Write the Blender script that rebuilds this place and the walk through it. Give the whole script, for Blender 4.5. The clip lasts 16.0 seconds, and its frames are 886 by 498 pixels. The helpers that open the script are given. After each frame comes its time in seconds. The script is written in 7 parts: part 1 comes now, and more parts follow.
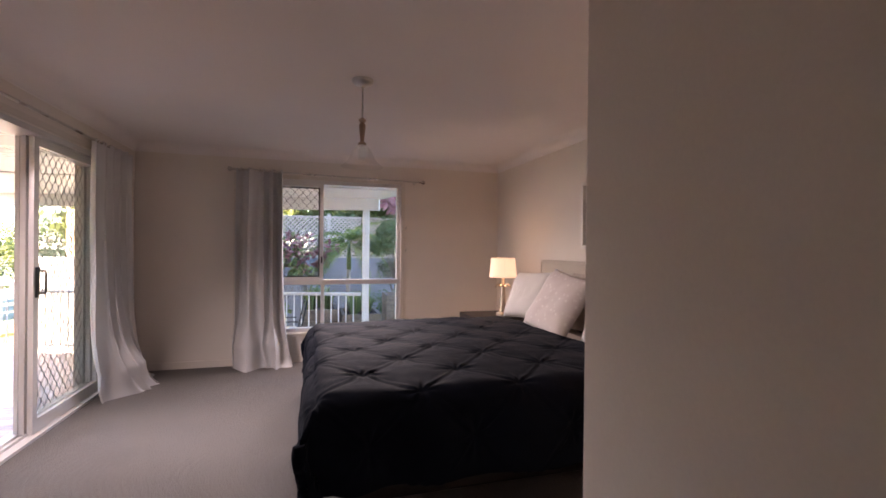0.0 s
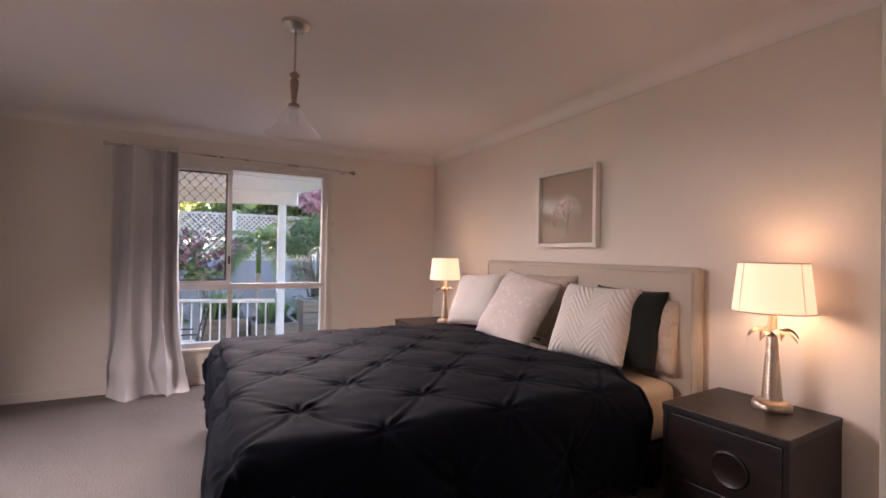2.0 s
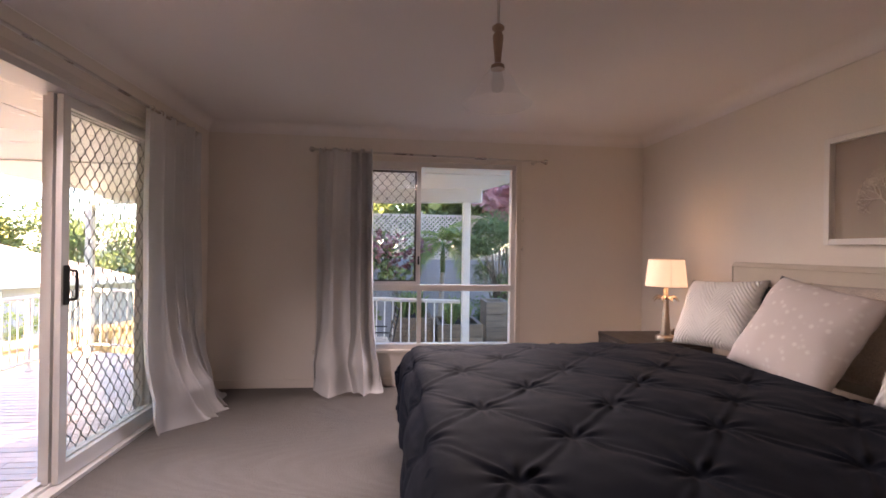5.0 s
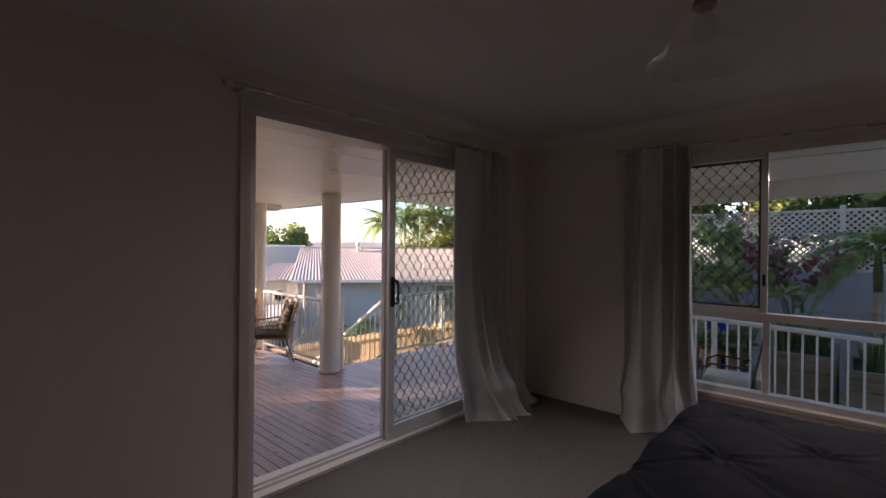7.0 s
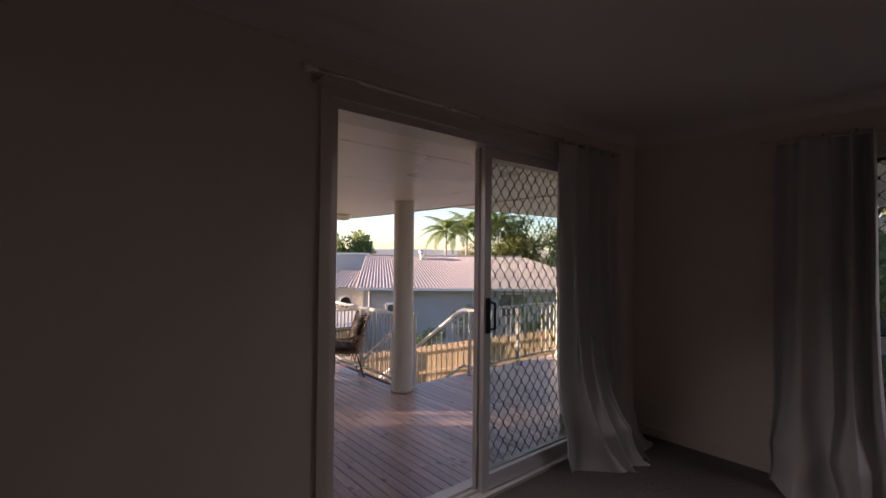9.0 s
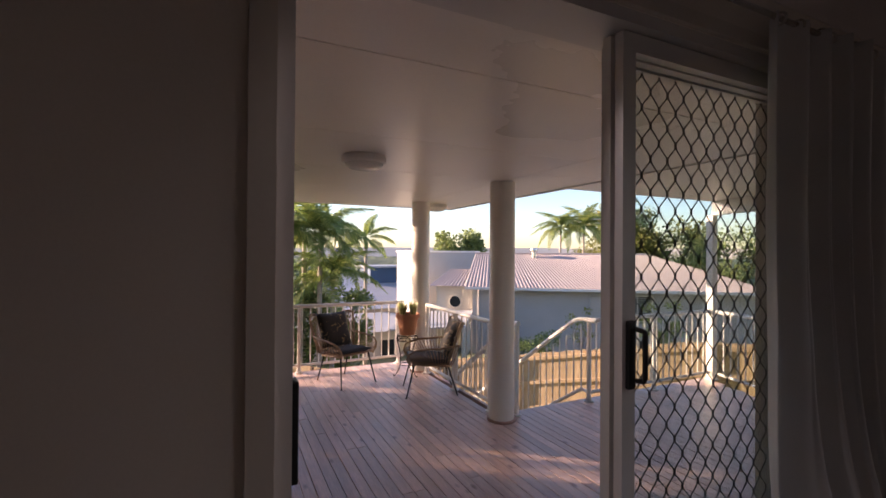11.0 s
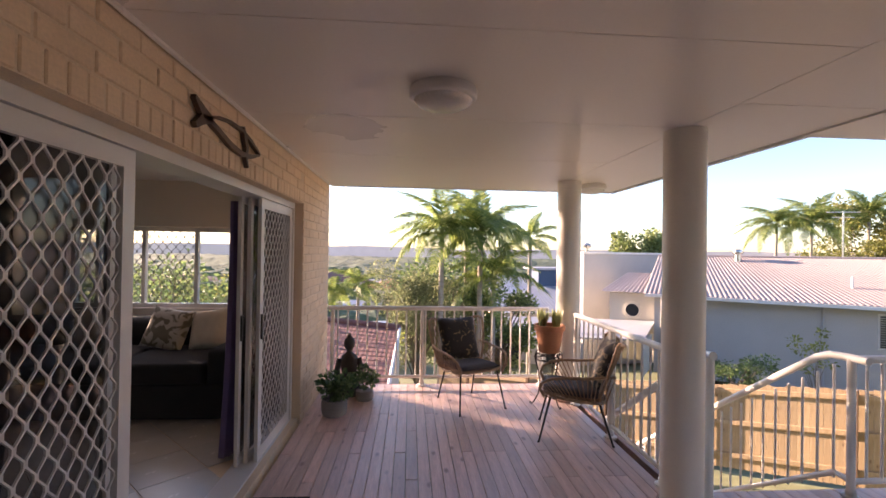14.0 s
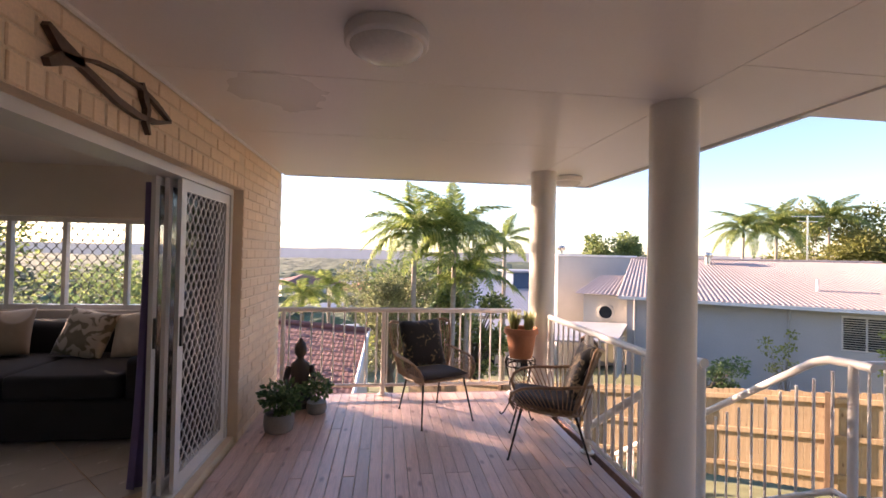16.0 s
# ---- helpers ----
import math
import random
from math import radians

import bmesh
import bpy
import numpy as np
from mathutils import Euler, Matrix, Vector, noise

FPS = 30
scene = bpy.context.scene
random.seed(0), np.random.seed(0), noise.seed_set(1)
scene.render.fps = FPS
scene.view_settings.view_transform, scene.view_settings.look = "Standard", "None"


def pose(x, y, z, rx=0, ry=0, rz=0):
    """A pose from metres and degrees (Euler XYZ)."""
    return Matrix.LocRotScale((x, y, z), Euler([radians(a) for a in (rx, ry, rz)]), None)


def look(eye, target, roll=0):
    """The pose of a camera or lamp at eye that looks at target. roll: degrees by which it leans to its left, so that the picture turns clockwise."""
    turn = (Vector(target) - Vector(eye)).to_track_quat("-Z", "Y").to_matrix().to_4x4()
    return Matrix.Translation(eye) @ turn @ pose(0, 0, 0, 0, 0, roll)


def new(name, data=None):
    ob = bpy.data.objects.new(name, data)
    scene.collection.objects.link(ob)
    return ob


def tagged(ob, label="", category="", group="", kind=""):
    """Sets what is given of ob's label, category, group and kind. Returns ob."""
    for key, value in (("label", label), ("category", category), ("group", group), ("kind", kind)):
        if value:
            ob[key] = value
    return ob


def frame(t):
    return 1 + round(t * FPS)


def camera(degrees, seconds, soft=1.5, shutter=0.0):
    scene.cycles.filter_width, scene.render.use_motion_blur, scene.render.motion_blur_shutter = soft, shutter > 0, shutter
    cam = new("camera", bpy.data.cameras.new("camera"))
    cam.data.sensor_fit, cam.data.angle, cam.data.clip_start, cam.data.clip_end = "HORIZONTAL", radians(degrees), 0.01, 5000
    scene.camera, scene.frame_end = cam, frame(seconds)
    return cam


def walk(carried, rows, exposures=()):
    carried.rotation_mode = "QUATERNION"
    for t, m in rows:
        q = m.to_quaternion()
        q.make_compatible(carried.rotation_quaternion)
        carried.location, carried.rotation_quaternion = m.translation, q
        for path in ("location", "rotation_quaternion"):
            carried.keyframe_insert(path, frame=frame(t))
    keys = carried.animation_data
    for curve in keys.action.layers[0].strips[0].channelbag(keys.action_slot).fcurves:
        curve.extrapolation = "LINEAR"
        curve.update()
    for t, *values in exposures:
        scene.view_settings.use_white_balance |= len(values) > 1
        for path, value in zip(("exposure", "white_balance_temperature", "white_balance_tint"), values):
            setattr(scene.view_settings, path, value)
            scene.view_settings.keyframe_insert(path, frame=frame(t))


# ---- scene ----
cam = camera(88.9, 16.0, soft=1.6)
PATH = [
    (0, (0.137, 0.011, 1.333), (0.705, 1.929, 1.327), 0.6),
    (0.5, (0.094, 0.209, 1.321), (0.825, 2.071, 1.334), 0.5),
    (1, (0.076, 0.416, 1.297), (0.864, 2.254, 1.307), 0.7),
    (1.5, (0.084, 0.537, 1.282), (0.95, 2.339, 1.298), 0.9),
    (2, (0.093, 0.615, 1.272), (1.016, 2.389, 1.293), 1.0),
    (2.5, (0.106, 0.667, 1.275), (1.066, 2.421, 1.298), 1.0),
    (3, (0.104, 0.719, 1.272), (1.101, 2.453, 1.293), 1.0),
    (3.5, (0.098, 0.773, 1.262), (1.113, 2.497, 1.284), 0.9),
    (4, (0.046, 0.895, 1.249), (1.029, 2.637, 1.272), 1.0),
    (4.5, (0.008, 1.045, 1.206), (0.783, 2.889, 1.225), 1.0),
    (5, (0.078, 1.21, 1.279), (0.279, 3.199, 1.282), 0.8),
    (5.2, (0.116, 1.27, 1.301), (0.038, 3.268, 1.303), 0.7),
    (6.2, (0.47, 1.55, 1.34), (-0.63, 3.22, 1.345), 0.6),
    (7.3, (0.803, 1.692, 1.383), (-0.583, 3.134, 1.392), 0.5),
    (7.5, (0.828, 1.701, 1.38), (-0.584, 3.118, 1.406), 0.5),
    (8, (0.789, 1.693, 1.399), (-0.651, 3.081, 1.43), 0.6),
    (8.2, (0.757, 1.715, 1.415), (-0.684, 3.102, 1.445), 0.6),
    (9.3, (0.04, 1.93, 1.425), (-1.53, 3.16, 1.447), 0.4),
    (10.3, (-0.217, 2.37, 1.427), (-1.904, 3.444, 1.443), 0.1),
    (10.5, (-0.389, 2.432, 1.421), (-2.102, 3.464, 1.435), 0.8),
    (11, (-0.653, 2.646, 1.376), (-2.453, 3.518, 1.39), 0.4),
    (11.5, (-0.876, 2.905, 1.363), (-2.75, 3.605, 1.372), 0.6),
    (12, (-1.101, 3.113, 1.355), (-3.027, 3.652, 1.361), 0.8),
    (12.5, (-1.303, 3.221, 1.343), (-3.263, 3.621, 1.347), 0.8),
    (13, (-1.515, 3.344, 1.307), (-3.497, 3.612, 1.315), 0.8),
    (13.5, (-1.653, 3.412, 1.281), (-3.643, 3.604, 1.293), 0.8),
    (14, (-1.773, 3.459, 1.277), (-3.768, 3.604, 1.293), 0.9),
    (14.5, (-1.875, 3.477, 1.288), (-3.871, 3.605, 1.305), 1.0),
    (15, (-1.96, 3.511, 1.292), (-3.956, 3.631, 1.312), 1.0),
    (15.5, (-2.054, 3.555, 1.261), (-4.049, 3.702, 1.284), 1.1),
    (16, (-2.225, 3.631, 1.21), (-4.209, 3.881, 1.24), 1.2),
]

EXPOSURES = [(0, 5.6, 6650, 33), (1.5, 5.8, 6650, 33), (4, 5.6, 6700, 33), (5.2, 5.4, 6800, 33), (6.3, 4.1, 6600, 31), (7.3, 3.2, 6450, 28), (10.5, 2.85, 6500, 31), (12, 3.2, 6600, 32), (16, 3.3, 6550, 32)]
walk(cam, [(t, look(eye, target, roll)) for t, eye, target, roll in PATH], EXPOSURES)

# ---- daylight ----
SUN_AZ = math.atan2(-0.62, -0.785)          # towards the sun, from +y to +x
SUN_EL = radians(14)
world = bpy.data.worlds.new("sky")
scene.world = world
world.use_nodes = True
sky = world.node_tree.nodes.new("ShaderNodeTexSky")
sky.sky_type, sky.sun_disc = "NISHITA", False
sky.sun_elevation, sky.sun_rotation = SUN_EL, SUN_AZ
sky.dust_density, sky.air_density, sky.ozone_density = 0.3, 1.1, 3.0
back = world.node_tree.nodes["Background"]
back.inputs[1].default_value = 0.044
world.node_tree.links.new(sky.outputs[0], back.inputs[0])
sun = new("sun", bpy.data.lights.new("sun", "SUN"))
sun.data.energy, sun.data.angle, sun.data.color = 2.5, radians(0.6), (1.0, 0.78, 0.52)
sun_way = Vector((math.sin(SUN_AZ) * math.cos(SUN_EL), math.cos(SUN_AZ) * math.cos(SUN_EL), math.sin(SUN_EL)))
sun.matrix_world = look((0, 0, 30), Vector((0, 0, 30)) - sun_way)



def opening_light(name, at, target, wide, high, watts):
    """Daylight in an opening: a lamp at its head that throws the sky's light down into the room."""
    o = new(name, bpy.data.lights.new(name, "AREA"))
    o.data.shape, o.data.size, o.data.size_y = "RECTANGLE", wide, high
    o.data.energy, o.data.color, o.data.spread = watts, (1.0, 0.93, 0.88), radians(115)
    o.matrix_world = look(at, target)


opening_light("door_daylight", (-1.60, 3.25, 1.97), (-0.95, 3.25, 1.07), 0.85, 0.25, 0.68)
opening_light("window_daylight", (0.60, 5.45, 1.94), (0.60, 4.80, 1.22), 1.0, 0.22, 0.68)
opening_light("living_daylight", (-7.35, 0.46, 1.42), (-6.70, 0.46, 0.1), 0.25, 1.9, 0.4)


# ---- materials ----
def material(name, rough=0.6, metal=0.0, base=(0.8, 0.8, 0.8), vary=0.08, scale=3.0, grain=60.0, grain_amount=0.06,
             bump=0.15, bump_scale=None, bump_dist=0.004, stretch=(1, 1, 1), island=0.0, random_tone=0.0, dark=None,
             sheen=0.0, rough_vary=0.08):
    """A principled surface with variation at two scales and fine relief."""
    m = bpy.data.materials.new(name)
    m.use_nodes = True
    nt = m.node_tree
    n, l = nt.nodes, nt.links
    b = n["Principled BSDF"]
    b.inputs["Metallic"].default_value = metal
    tc = n.new("ShaderNodeTexCoord")
    mp = n.new("ShaderNodeMapping")
    mp.inputs["Scale"].default_value = stretch
    l.new(tc.outputs["Object"], mp.inputs[0])
    big = n.new("ShaderNodeTexNoise")
    big.inputs["Scale"].default_value, big.inputs["Detail"].default_value = scale, 5
    fine = n.new("ShaderNodeTexNoise")
    fine.inputs["Scale"].default_value, fine.inputs["Detail"].default_value = grain, 4
    l.new(mp.outputs[0], big.inputs[0])
    l.new(mp.outputs[0], fine.inputs[0])
    dk = dark if dark else tuple(c * (1 - 2.2 * vary) for c in base)
    ramp = n.new("ShaderNodeValToRGB")
    ramp.color_ramp.elements[0].position, ramp.color_ramp.elements[1].position = 0.32, 0.68
    ramp.color_ramp.elements[0].color = (*dk, 1)
    ramp.color_ramp.elements[1].color = (*base, 1)
    l.new(big.outputs[0], ramp.inputs[0])
    mul = n.new("ShaderNodeMapRange")
    mul.inputs["To Min"].default_value, mul.inputs["To Max"].default_value = 1 - 2 * grain_amount, 1 + 2 * grain_amount
    l.new(fine.outputs[0], mul.inputs[0])
    value = mul.outputs[0]
    if random_tone or island:
        src = n.new("ShaderNodeObjectInfo").outputs["Random"] if random_tone else n.new("ShaderNodeNewGeometry").outputs["Random Per Island"]
        amount = random_tone or island
        mr = n.new("ShaderNodeMapRange")
        mr.inputs["To Min"].default_value, mr.inputs["To Max"].default_value = 1 - amount, 1 + amount
        l.new(src, mr.inputs[0])
        mm = n.new("ShaderNodeMath")
        mm.operation = "MULTIPLY"
        l.new(value, mm.inputs[0])
        l.new(mr.outputs[0], mm.inputs[1])
        value = mm.outputs[0]
    sc = n.new("ShaderNodeVectorMath")
    sc.operation = "SCALE"
    l.new(ramp.outputs[0], sc.inputs[0])
    l.new(value, sc.inputs["Scale"])
    l.new(sc.outputs[0], b.inputs["Base Color"])
    rr = n.new("ShaderNodeMapRange")
    rr.inputs["To Min"].default_value, rr.inputs["To Max"].default_value = max(0.02, rough - rough_vary), min(1, rough + rough_vary)
    l.new(big.outputs[0], rr.inputs[0])
    l.new(rr.outputs[0], b.inputs["Roughness"])
    if sheen:
        b.inputs["Sheen Weight"].default_value = sheen
    if bump:
        bp = n.new("ShaderNodeBump")
        bp.inputs["Strength"].default_value, bp.inputs["Distance"].default_value = bump, bump_dist
        src = fine
        if bump_scale:
            src = n.new("ShaderNodeTexNoise")
            src.inputs["Scale"].default_value, src.inputs["Detail"].default_value = bump_scale, 3
            l.new(mp.outputs[0], src.inputs[0])
        l.new(src.outputs[0], bp.inputs["Height"])
        l.new(bp.outputs[0], b.inputs["Normal"])
    return m


def glass(name, tint=(0.95, 0.97, 0.96), rough=0.0, gloss=0.8, least=0.035):
    """A thin pane: mostly clear, with a mirror's share by Fresnel."""
    m = bpy.data.materials.new(name)
    m.use_nodes = True
    n, l = m.node_tree.nodes, m.node_tree.links
    n.remove(n["Principled BSDF"])
    tr, gl, mix, lw, pw, ad = (n.new("ShaderNode" + k) for k in ("BsdfTransparent", "BsdfGlossy", "MixShader", "LayerWeight", "Math", "Math"))
    tr.inputs[0].default_value = (*tint, 1)
    gl.inputs["Roughness"].default_value = rough
    pw.operation, ad.operation = "POWER", "MULTIPLY_ADD"
    pw.inputs[1].default_value = 4.5
    ad.inputs[1].default_value, ad.inputs[2].default_value = gloss, least
    l.new(lw.outputs["Facing"], pw.inputs[0])
    l.new(pw.outputs[0], ad.inputs[0])
    l.new(ad.outputs[0], mix.inputs[0])
    l.new(tr.outputs[0], mix.inputs[1])
    l.new(gl.outputs[0], mix.inputs[2])
    l.new(mix.outputs[0], n["Material Output"].inputs[0])
    return m


def leaf_material(name, base, tip, vary=0.35):
    m = bpy.data.materials.new(name)
    m.use_nodes = True
    n, l = m.node_tree.nodes, m.node_tree.links
    b = n["Principled BSDF"]
    geo = n.new("ShaderNodeNewGeometry")
    ramp = n.new("ShaderNodeValToRGB")
    ramp.color_ramp.elements[0].color = (*[c * (1 - vary) for c in base], 1)
    ramp.color_ramp.elements[1].color = (*tip, 1)
    mid = ramp.color_ramp.elements.new(0.6)
    mid.color = (*base, 1)
    l.new(geo.outputs["Random Per Island"], ramp.inputs[0])
    l.new(ramp.outputs[0], b.inputs["Base Color"])
    b.inputs["Roughness"].default_value = 0.5
    tl = n.new("ShaderNodeBsdfTranslucent")
    mix = n.new("ShaderNodeMixShader")
    mix.inputs[0].default_value = 0.6
    l.new(ramp.outputs[0], tl.inputs[0])
    l.new(b.outputs[0], mix.inputs[1])
    l.new(tl.outputs[0], mix.inputs[2])
    l.new(mix.outputs[0], n["Material Output"].inputs[0])
    return m


def carpet_material():
    m = material("carpet", 0.95, base=(0.185, 0.160, 0.138), vary=0.06, scale=2.5, grain=220, grain_amount=0.16, bump=0.0, sheen=0.2)
    n, l = m.node_tree.nodes, m.node_tree.links
    tc, wv, vo, ad, bp = (n.new("ShaderNode" + k) for k in ("TexCoord", "TexWave", "TexVoronoi", "Math", "Bump"))
    wv.bands_direction = "Y"
    wv.inputs["Scale"].default_value, wv.inputs["Distortion"].default_value, wv.inputs["Detail"].default_value = 26, 1.2, 1
    vo.inputs["Scale"].default_value = 110
    for t in (wv, vo):
        l.new(tc.outputs["Object"], t.inputs[0])
    ad.operation = "ADD"
    l.new(wv.outputs[1], ad.inputs[0])
    l.new(vo.outputs[0], ad.inputs[1])
    bp.inputs["Strength"].default_value, bp.inputs["Distance"].default_value = 0.9, 0.016
    l.new(ad.outputs[0], bp.inputs["Height"])
    l.new(bp.outputs[0], n["Principled BSDF"].inputs["Normal"])
    return m


def wood_material(name, base, dark, rough=0.5, random_tone=0.12, knots=True, along=0):
    """Boards: long grain, knots, tone that varies from board to board."""
    st = [14, 14, 14]
    st[along] = 1.2
    m = material(name, rough, base=base, dark=dark, scale=1.6, grain=9, grain_amount=0.16, bump=0.35, bump_dist=0.002, stretch=st, random_tone=random_tone)
    if knots:
        n, l = m.node_tree.nodes, m.node_tree.links
        b = n["Principled BSDF"]
        col = b.inputs["Base Color"].links[0].from_socket
        tc = n.new("ShaderNodeTexCoord")
        info = n.new("ShaderNodeObjectInfo")
        add = n.new("ShaderNodeVectorMath")
        l.new(tc.outputs["Object"], add.inputs[0])
        l.new(info.outputs["Random"], add.inputs[1])
        mp = n.new("ShaderNodeMapping")
        s2 = [7, 7, 7]
        s2[along] = 3.2
        mp.inputs["Scale"].default_value = s2
        l.new(add.outputs[0], mp.inputs[0])
        vo = n.new("ShaderNodeTexVoronoi")
        vo.inputs["Scale"].default_value = 1.0
        l.new(mp.outputs[0], vo.inputs[0])
        rp = n.new("ShaderNodeValToRGB")
        rp.color_ramp.elements[0].position, rp.color_ramp.elements[0].color = 0.05, (0.3, 0.22, 0.2, 1)
        rp.color_ramp.elements[1].position, rp.color_ramp.elements[1].color = 0.17, (1, 1, 1, 1)
        l.new(vo.outputs["Distance"], rp.inputs[0])
        mx = n.new("ShaderNodeMix")
        mx.data_type, mx.blend_type = "RGBA", "MULTIPLY"
        mx.inputs["Factor"].default_value = 0.75
        l.new(col, mx.inputs[6])
        l.new(rp.outputs[0], mx.inputs[7])
        l.new(mx.outputs[2], b.inputs["Base Color"])
    return m


def emit_material(name, colour, strength, base=(0.8, 0.75, 0.65)):
    m = material(name, 0.8, base=base, vary=0.03, grain=300)
    b = m.node_tree.nodes["Principled BSDF"]
    b.inputs["Emission Color"].default_value, b.inputs["Emission Strength"].default_value = (*colour, 1), strength
    return m


PLASTER = material("warm off-white wall paint", 0.75, base=(0.80, 0.735, 0.66), vary=0.02, scale=1.5, grain=140, grain_amount=0.02, bump=0.08, bump_dist=0.001)
CEIL = material("ceiling paint", 0.85, base=(0.84, 0.79, 0.76), vary=0.015, scale=1.2, grain=120, grain_amount=0.015, bump=0.05, bump_dist=0.001)
TRIM = material("cream trim paint", 0.45, base=(0.72, 0.66, 0.58), vary=0.02, grain=90, grain_amount=0.02, bump=0.04)
ALU = material("white powder-coated aluminium", 0.38, base=(0.74, 0.71, 0.68), vary=0.03, grain=200, grain_amount=0.02, bump=0.02)
ALU_WHITE = material("white painted steel rail", 0.35, base=(0.80, 0.77, 0.73), vary=0.04, scale=5, grain=120, grain_amount=0.03, bump=0.05)
BRONZE = material("dark bronze grille", 0.5, 0.3, base=(0.075, 0.060, 0.050), vary=0.05, grain=200)
GREYGRILLE = material("grey powder-coated grille", 0.45, 0.2, base=(0.12, 0.108, 0.098), vary=0.05, grain=200)
BLACKP = material("black plastic", 0.35, base=(0.012, 0.012, 0.012), vary=0.05)
CARPET = carpet_material()
GLASS = glass("clear window glass")
DARKGLASS = glass("tinted door glass", (0.55, 0.56, 0.58))
STEEL = material("brushed nickel", 0.28, 0.95, base=(0.62, 0.58, 0.53), vary=0.05, grain=150, grain_amount=0.05)
BRICK = material("cream clay brick", 0.85, base=(0.86, 0.67, 0.47), dark=(0.80, 0.61, 0.42), scale=4, grain=70, grain_amount=0.08, bump=0.4, bump_dist=0.003, random_tone=0.05)
BRICK_FAR = material("cream clay brick joined", 0.85, base=(0.86, 0.67, 0.47), dark=(0.80, 0.61, 0.42), scale=4, grain=70, grain_amount=0.08, bump=0.4, bump_dist=0.003, island=0.05)
MORTAR = material("pale mortar", 0.95, base=(0.80, 0.63, 0.45), vary=0.06, grain=150, grain_amount=0.1, bump=0.4)
SOFFIT = material("soffit paint", 0.30, base=(0.88, 0.83, 0.78), vary=0.02, scale=0.8, grain=60, grain_amount=0.015, bump=0.03, bump_dist=0.001)
COLUMN = material("cream rendered column", 0.5, base=(0.80, 0.75, 0.68), vary=0.03, scale=3, grain=100, grain_amount=0.03, bump=0.06)
DECKX = wood_material("oiled pine decking", (0.72, 0.52, 0.44), (0.56, 0.375, 0.31), 0.36, 0.16, True, 0)
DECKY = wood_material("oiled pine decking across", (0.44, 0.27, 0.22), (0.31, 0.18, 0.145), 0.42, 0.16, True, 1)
PINE = wood_material("pale pine paling", (0.46, 0.345, 0.215), (0.37, 0.26, 0.15), 0.75, 0.12, True, 2)
PINE_DARK = wood_material("dark hardwood post", (0.20, 0.12, 0.07), (0.13, 0.08, 0.05), 0.7, 0.1, False, 2)
TILE = material("cream floor tile", 0.25, base=(0.66, 0.62, 0.56), vary=0.03, scale=5, grain=60, grain_amount=0.02, bump=0.03, random_tone=0.04)


# ---- mesh helpers ----
def face(bm, vs):
    try:
        return bm.faces.new(vs)
    except ValueError:
        return None


def box(bm, x0, y0, z0, x1, y1, z1, m=None):
    vs = [bm.verts.new((x, y, z)) for z in (z0, z1) for x, y in ((x0, y0), (x1, y0), (x1, y1), (x0, y1))]
    if m is not None:
        for v in vs:
            v.co = m @ v.co
    for f in ((3, 2, 1, 0), (4, 5, 6, 7), (0, 1, 5, 4), (1, 2, 6, 5), (2, 3, 7, 6), (3, 0, 4, 7)):
        bm.faces.new([vs[i] for i in f])
    return vs


def soft_box(x0, y0, z0, x1, y1, z1, r=0.008, seg=2):
    bm = bmesh.new()
    box(bm, x0, y0, z0, x1, y1, z1)
    bmesh.ops.bevel(bm, geom=bm.edges[:], offset=r, segments=seg, profile=0.5, affect="EDGES")
    return bm


def tube(bm, pts, r, seg=8, cap=True, closed=False):
    """A round bar along points; r is one radius or one for each point."""
    pts = [Vector(p) for p in pts]
    n = len(pts)
    radii = [r] * n if isinstance(r, (int, float)) else r
    rings, up = [], None
    for i, p in enumerate(pts):
        a, b = pts[i - 1] if (i or closed) else p, pts[(i + 1) % n] if (i < n - 1 or closed) else p
        d = (b - a).normalized()
        if up is None:
            up = Vector((0, 0, 1)) if abs(d.z) < 0.9 else Vector((1, 0, 0))
        u = (up - d * up.dot(d)).normalized()
        w = d.cross(u)
        up = u
        rings.append([bm.verts.new(p + radii[i] * (math.cos(2 * math.pi * k / seg) * u + math.sin(2 * math.pi * k / seg) * w)) for k in range(seg)])
    pairs = list(zip(rings, rings[1:])) + ([(rings[-1], rings[0])] if closed else [])
    for ra, rb in pairs:
        for k in range(seg):
            face(bm, (ra[k], ra[(k + 1) % seg], rb[(k + 1) % seg], rb[k]))
    if cap and not closed:
        face(bm, rings[0][::-1])
        face(bm, rings[-1])


def lathe(bm, prof, seg=24, at=(0, 0, 0), flute=0.0, flutes=0):
    rings = []
    for r, z in prof:
        ring = []
        for k in range(seg):
            a = 2 * math.pi * k / seg
            q = r * (1 + (flute * math.cos(flutes * a) if flutes else 0))
            ring.append(bm.verts.new((at[0] + q * math.cos(a), at[1] + q * math.sin(a), at[2] + z)))
        rings.append(ring)
    for ra, rb in zip(rings, rings[1:]):
        for k in range(seg):
            face(bm, (ra[k], ra[(k + 1) % seg], rb[(k + 1) % seg], rb[k]))
    if prof[0][0] > 1e-4:
        face(bm, rings[0][::-1])
    if prof[-1][0] > 1e-4:
        face(bm, rings[-1])


def sheet(bm, f, nu, nv):
    vs = [[bm.verts.new(f(i / nu, j / nv)) for j in range(nv + 1)] for i in range(nu + 1)]
    for i in range(nu):
        for j in range(nv):
            face(bm, (vs[i][j], vs[i + 1][j], vs[i + 1][j + 1], vs[i][j + 1]))
    return vs


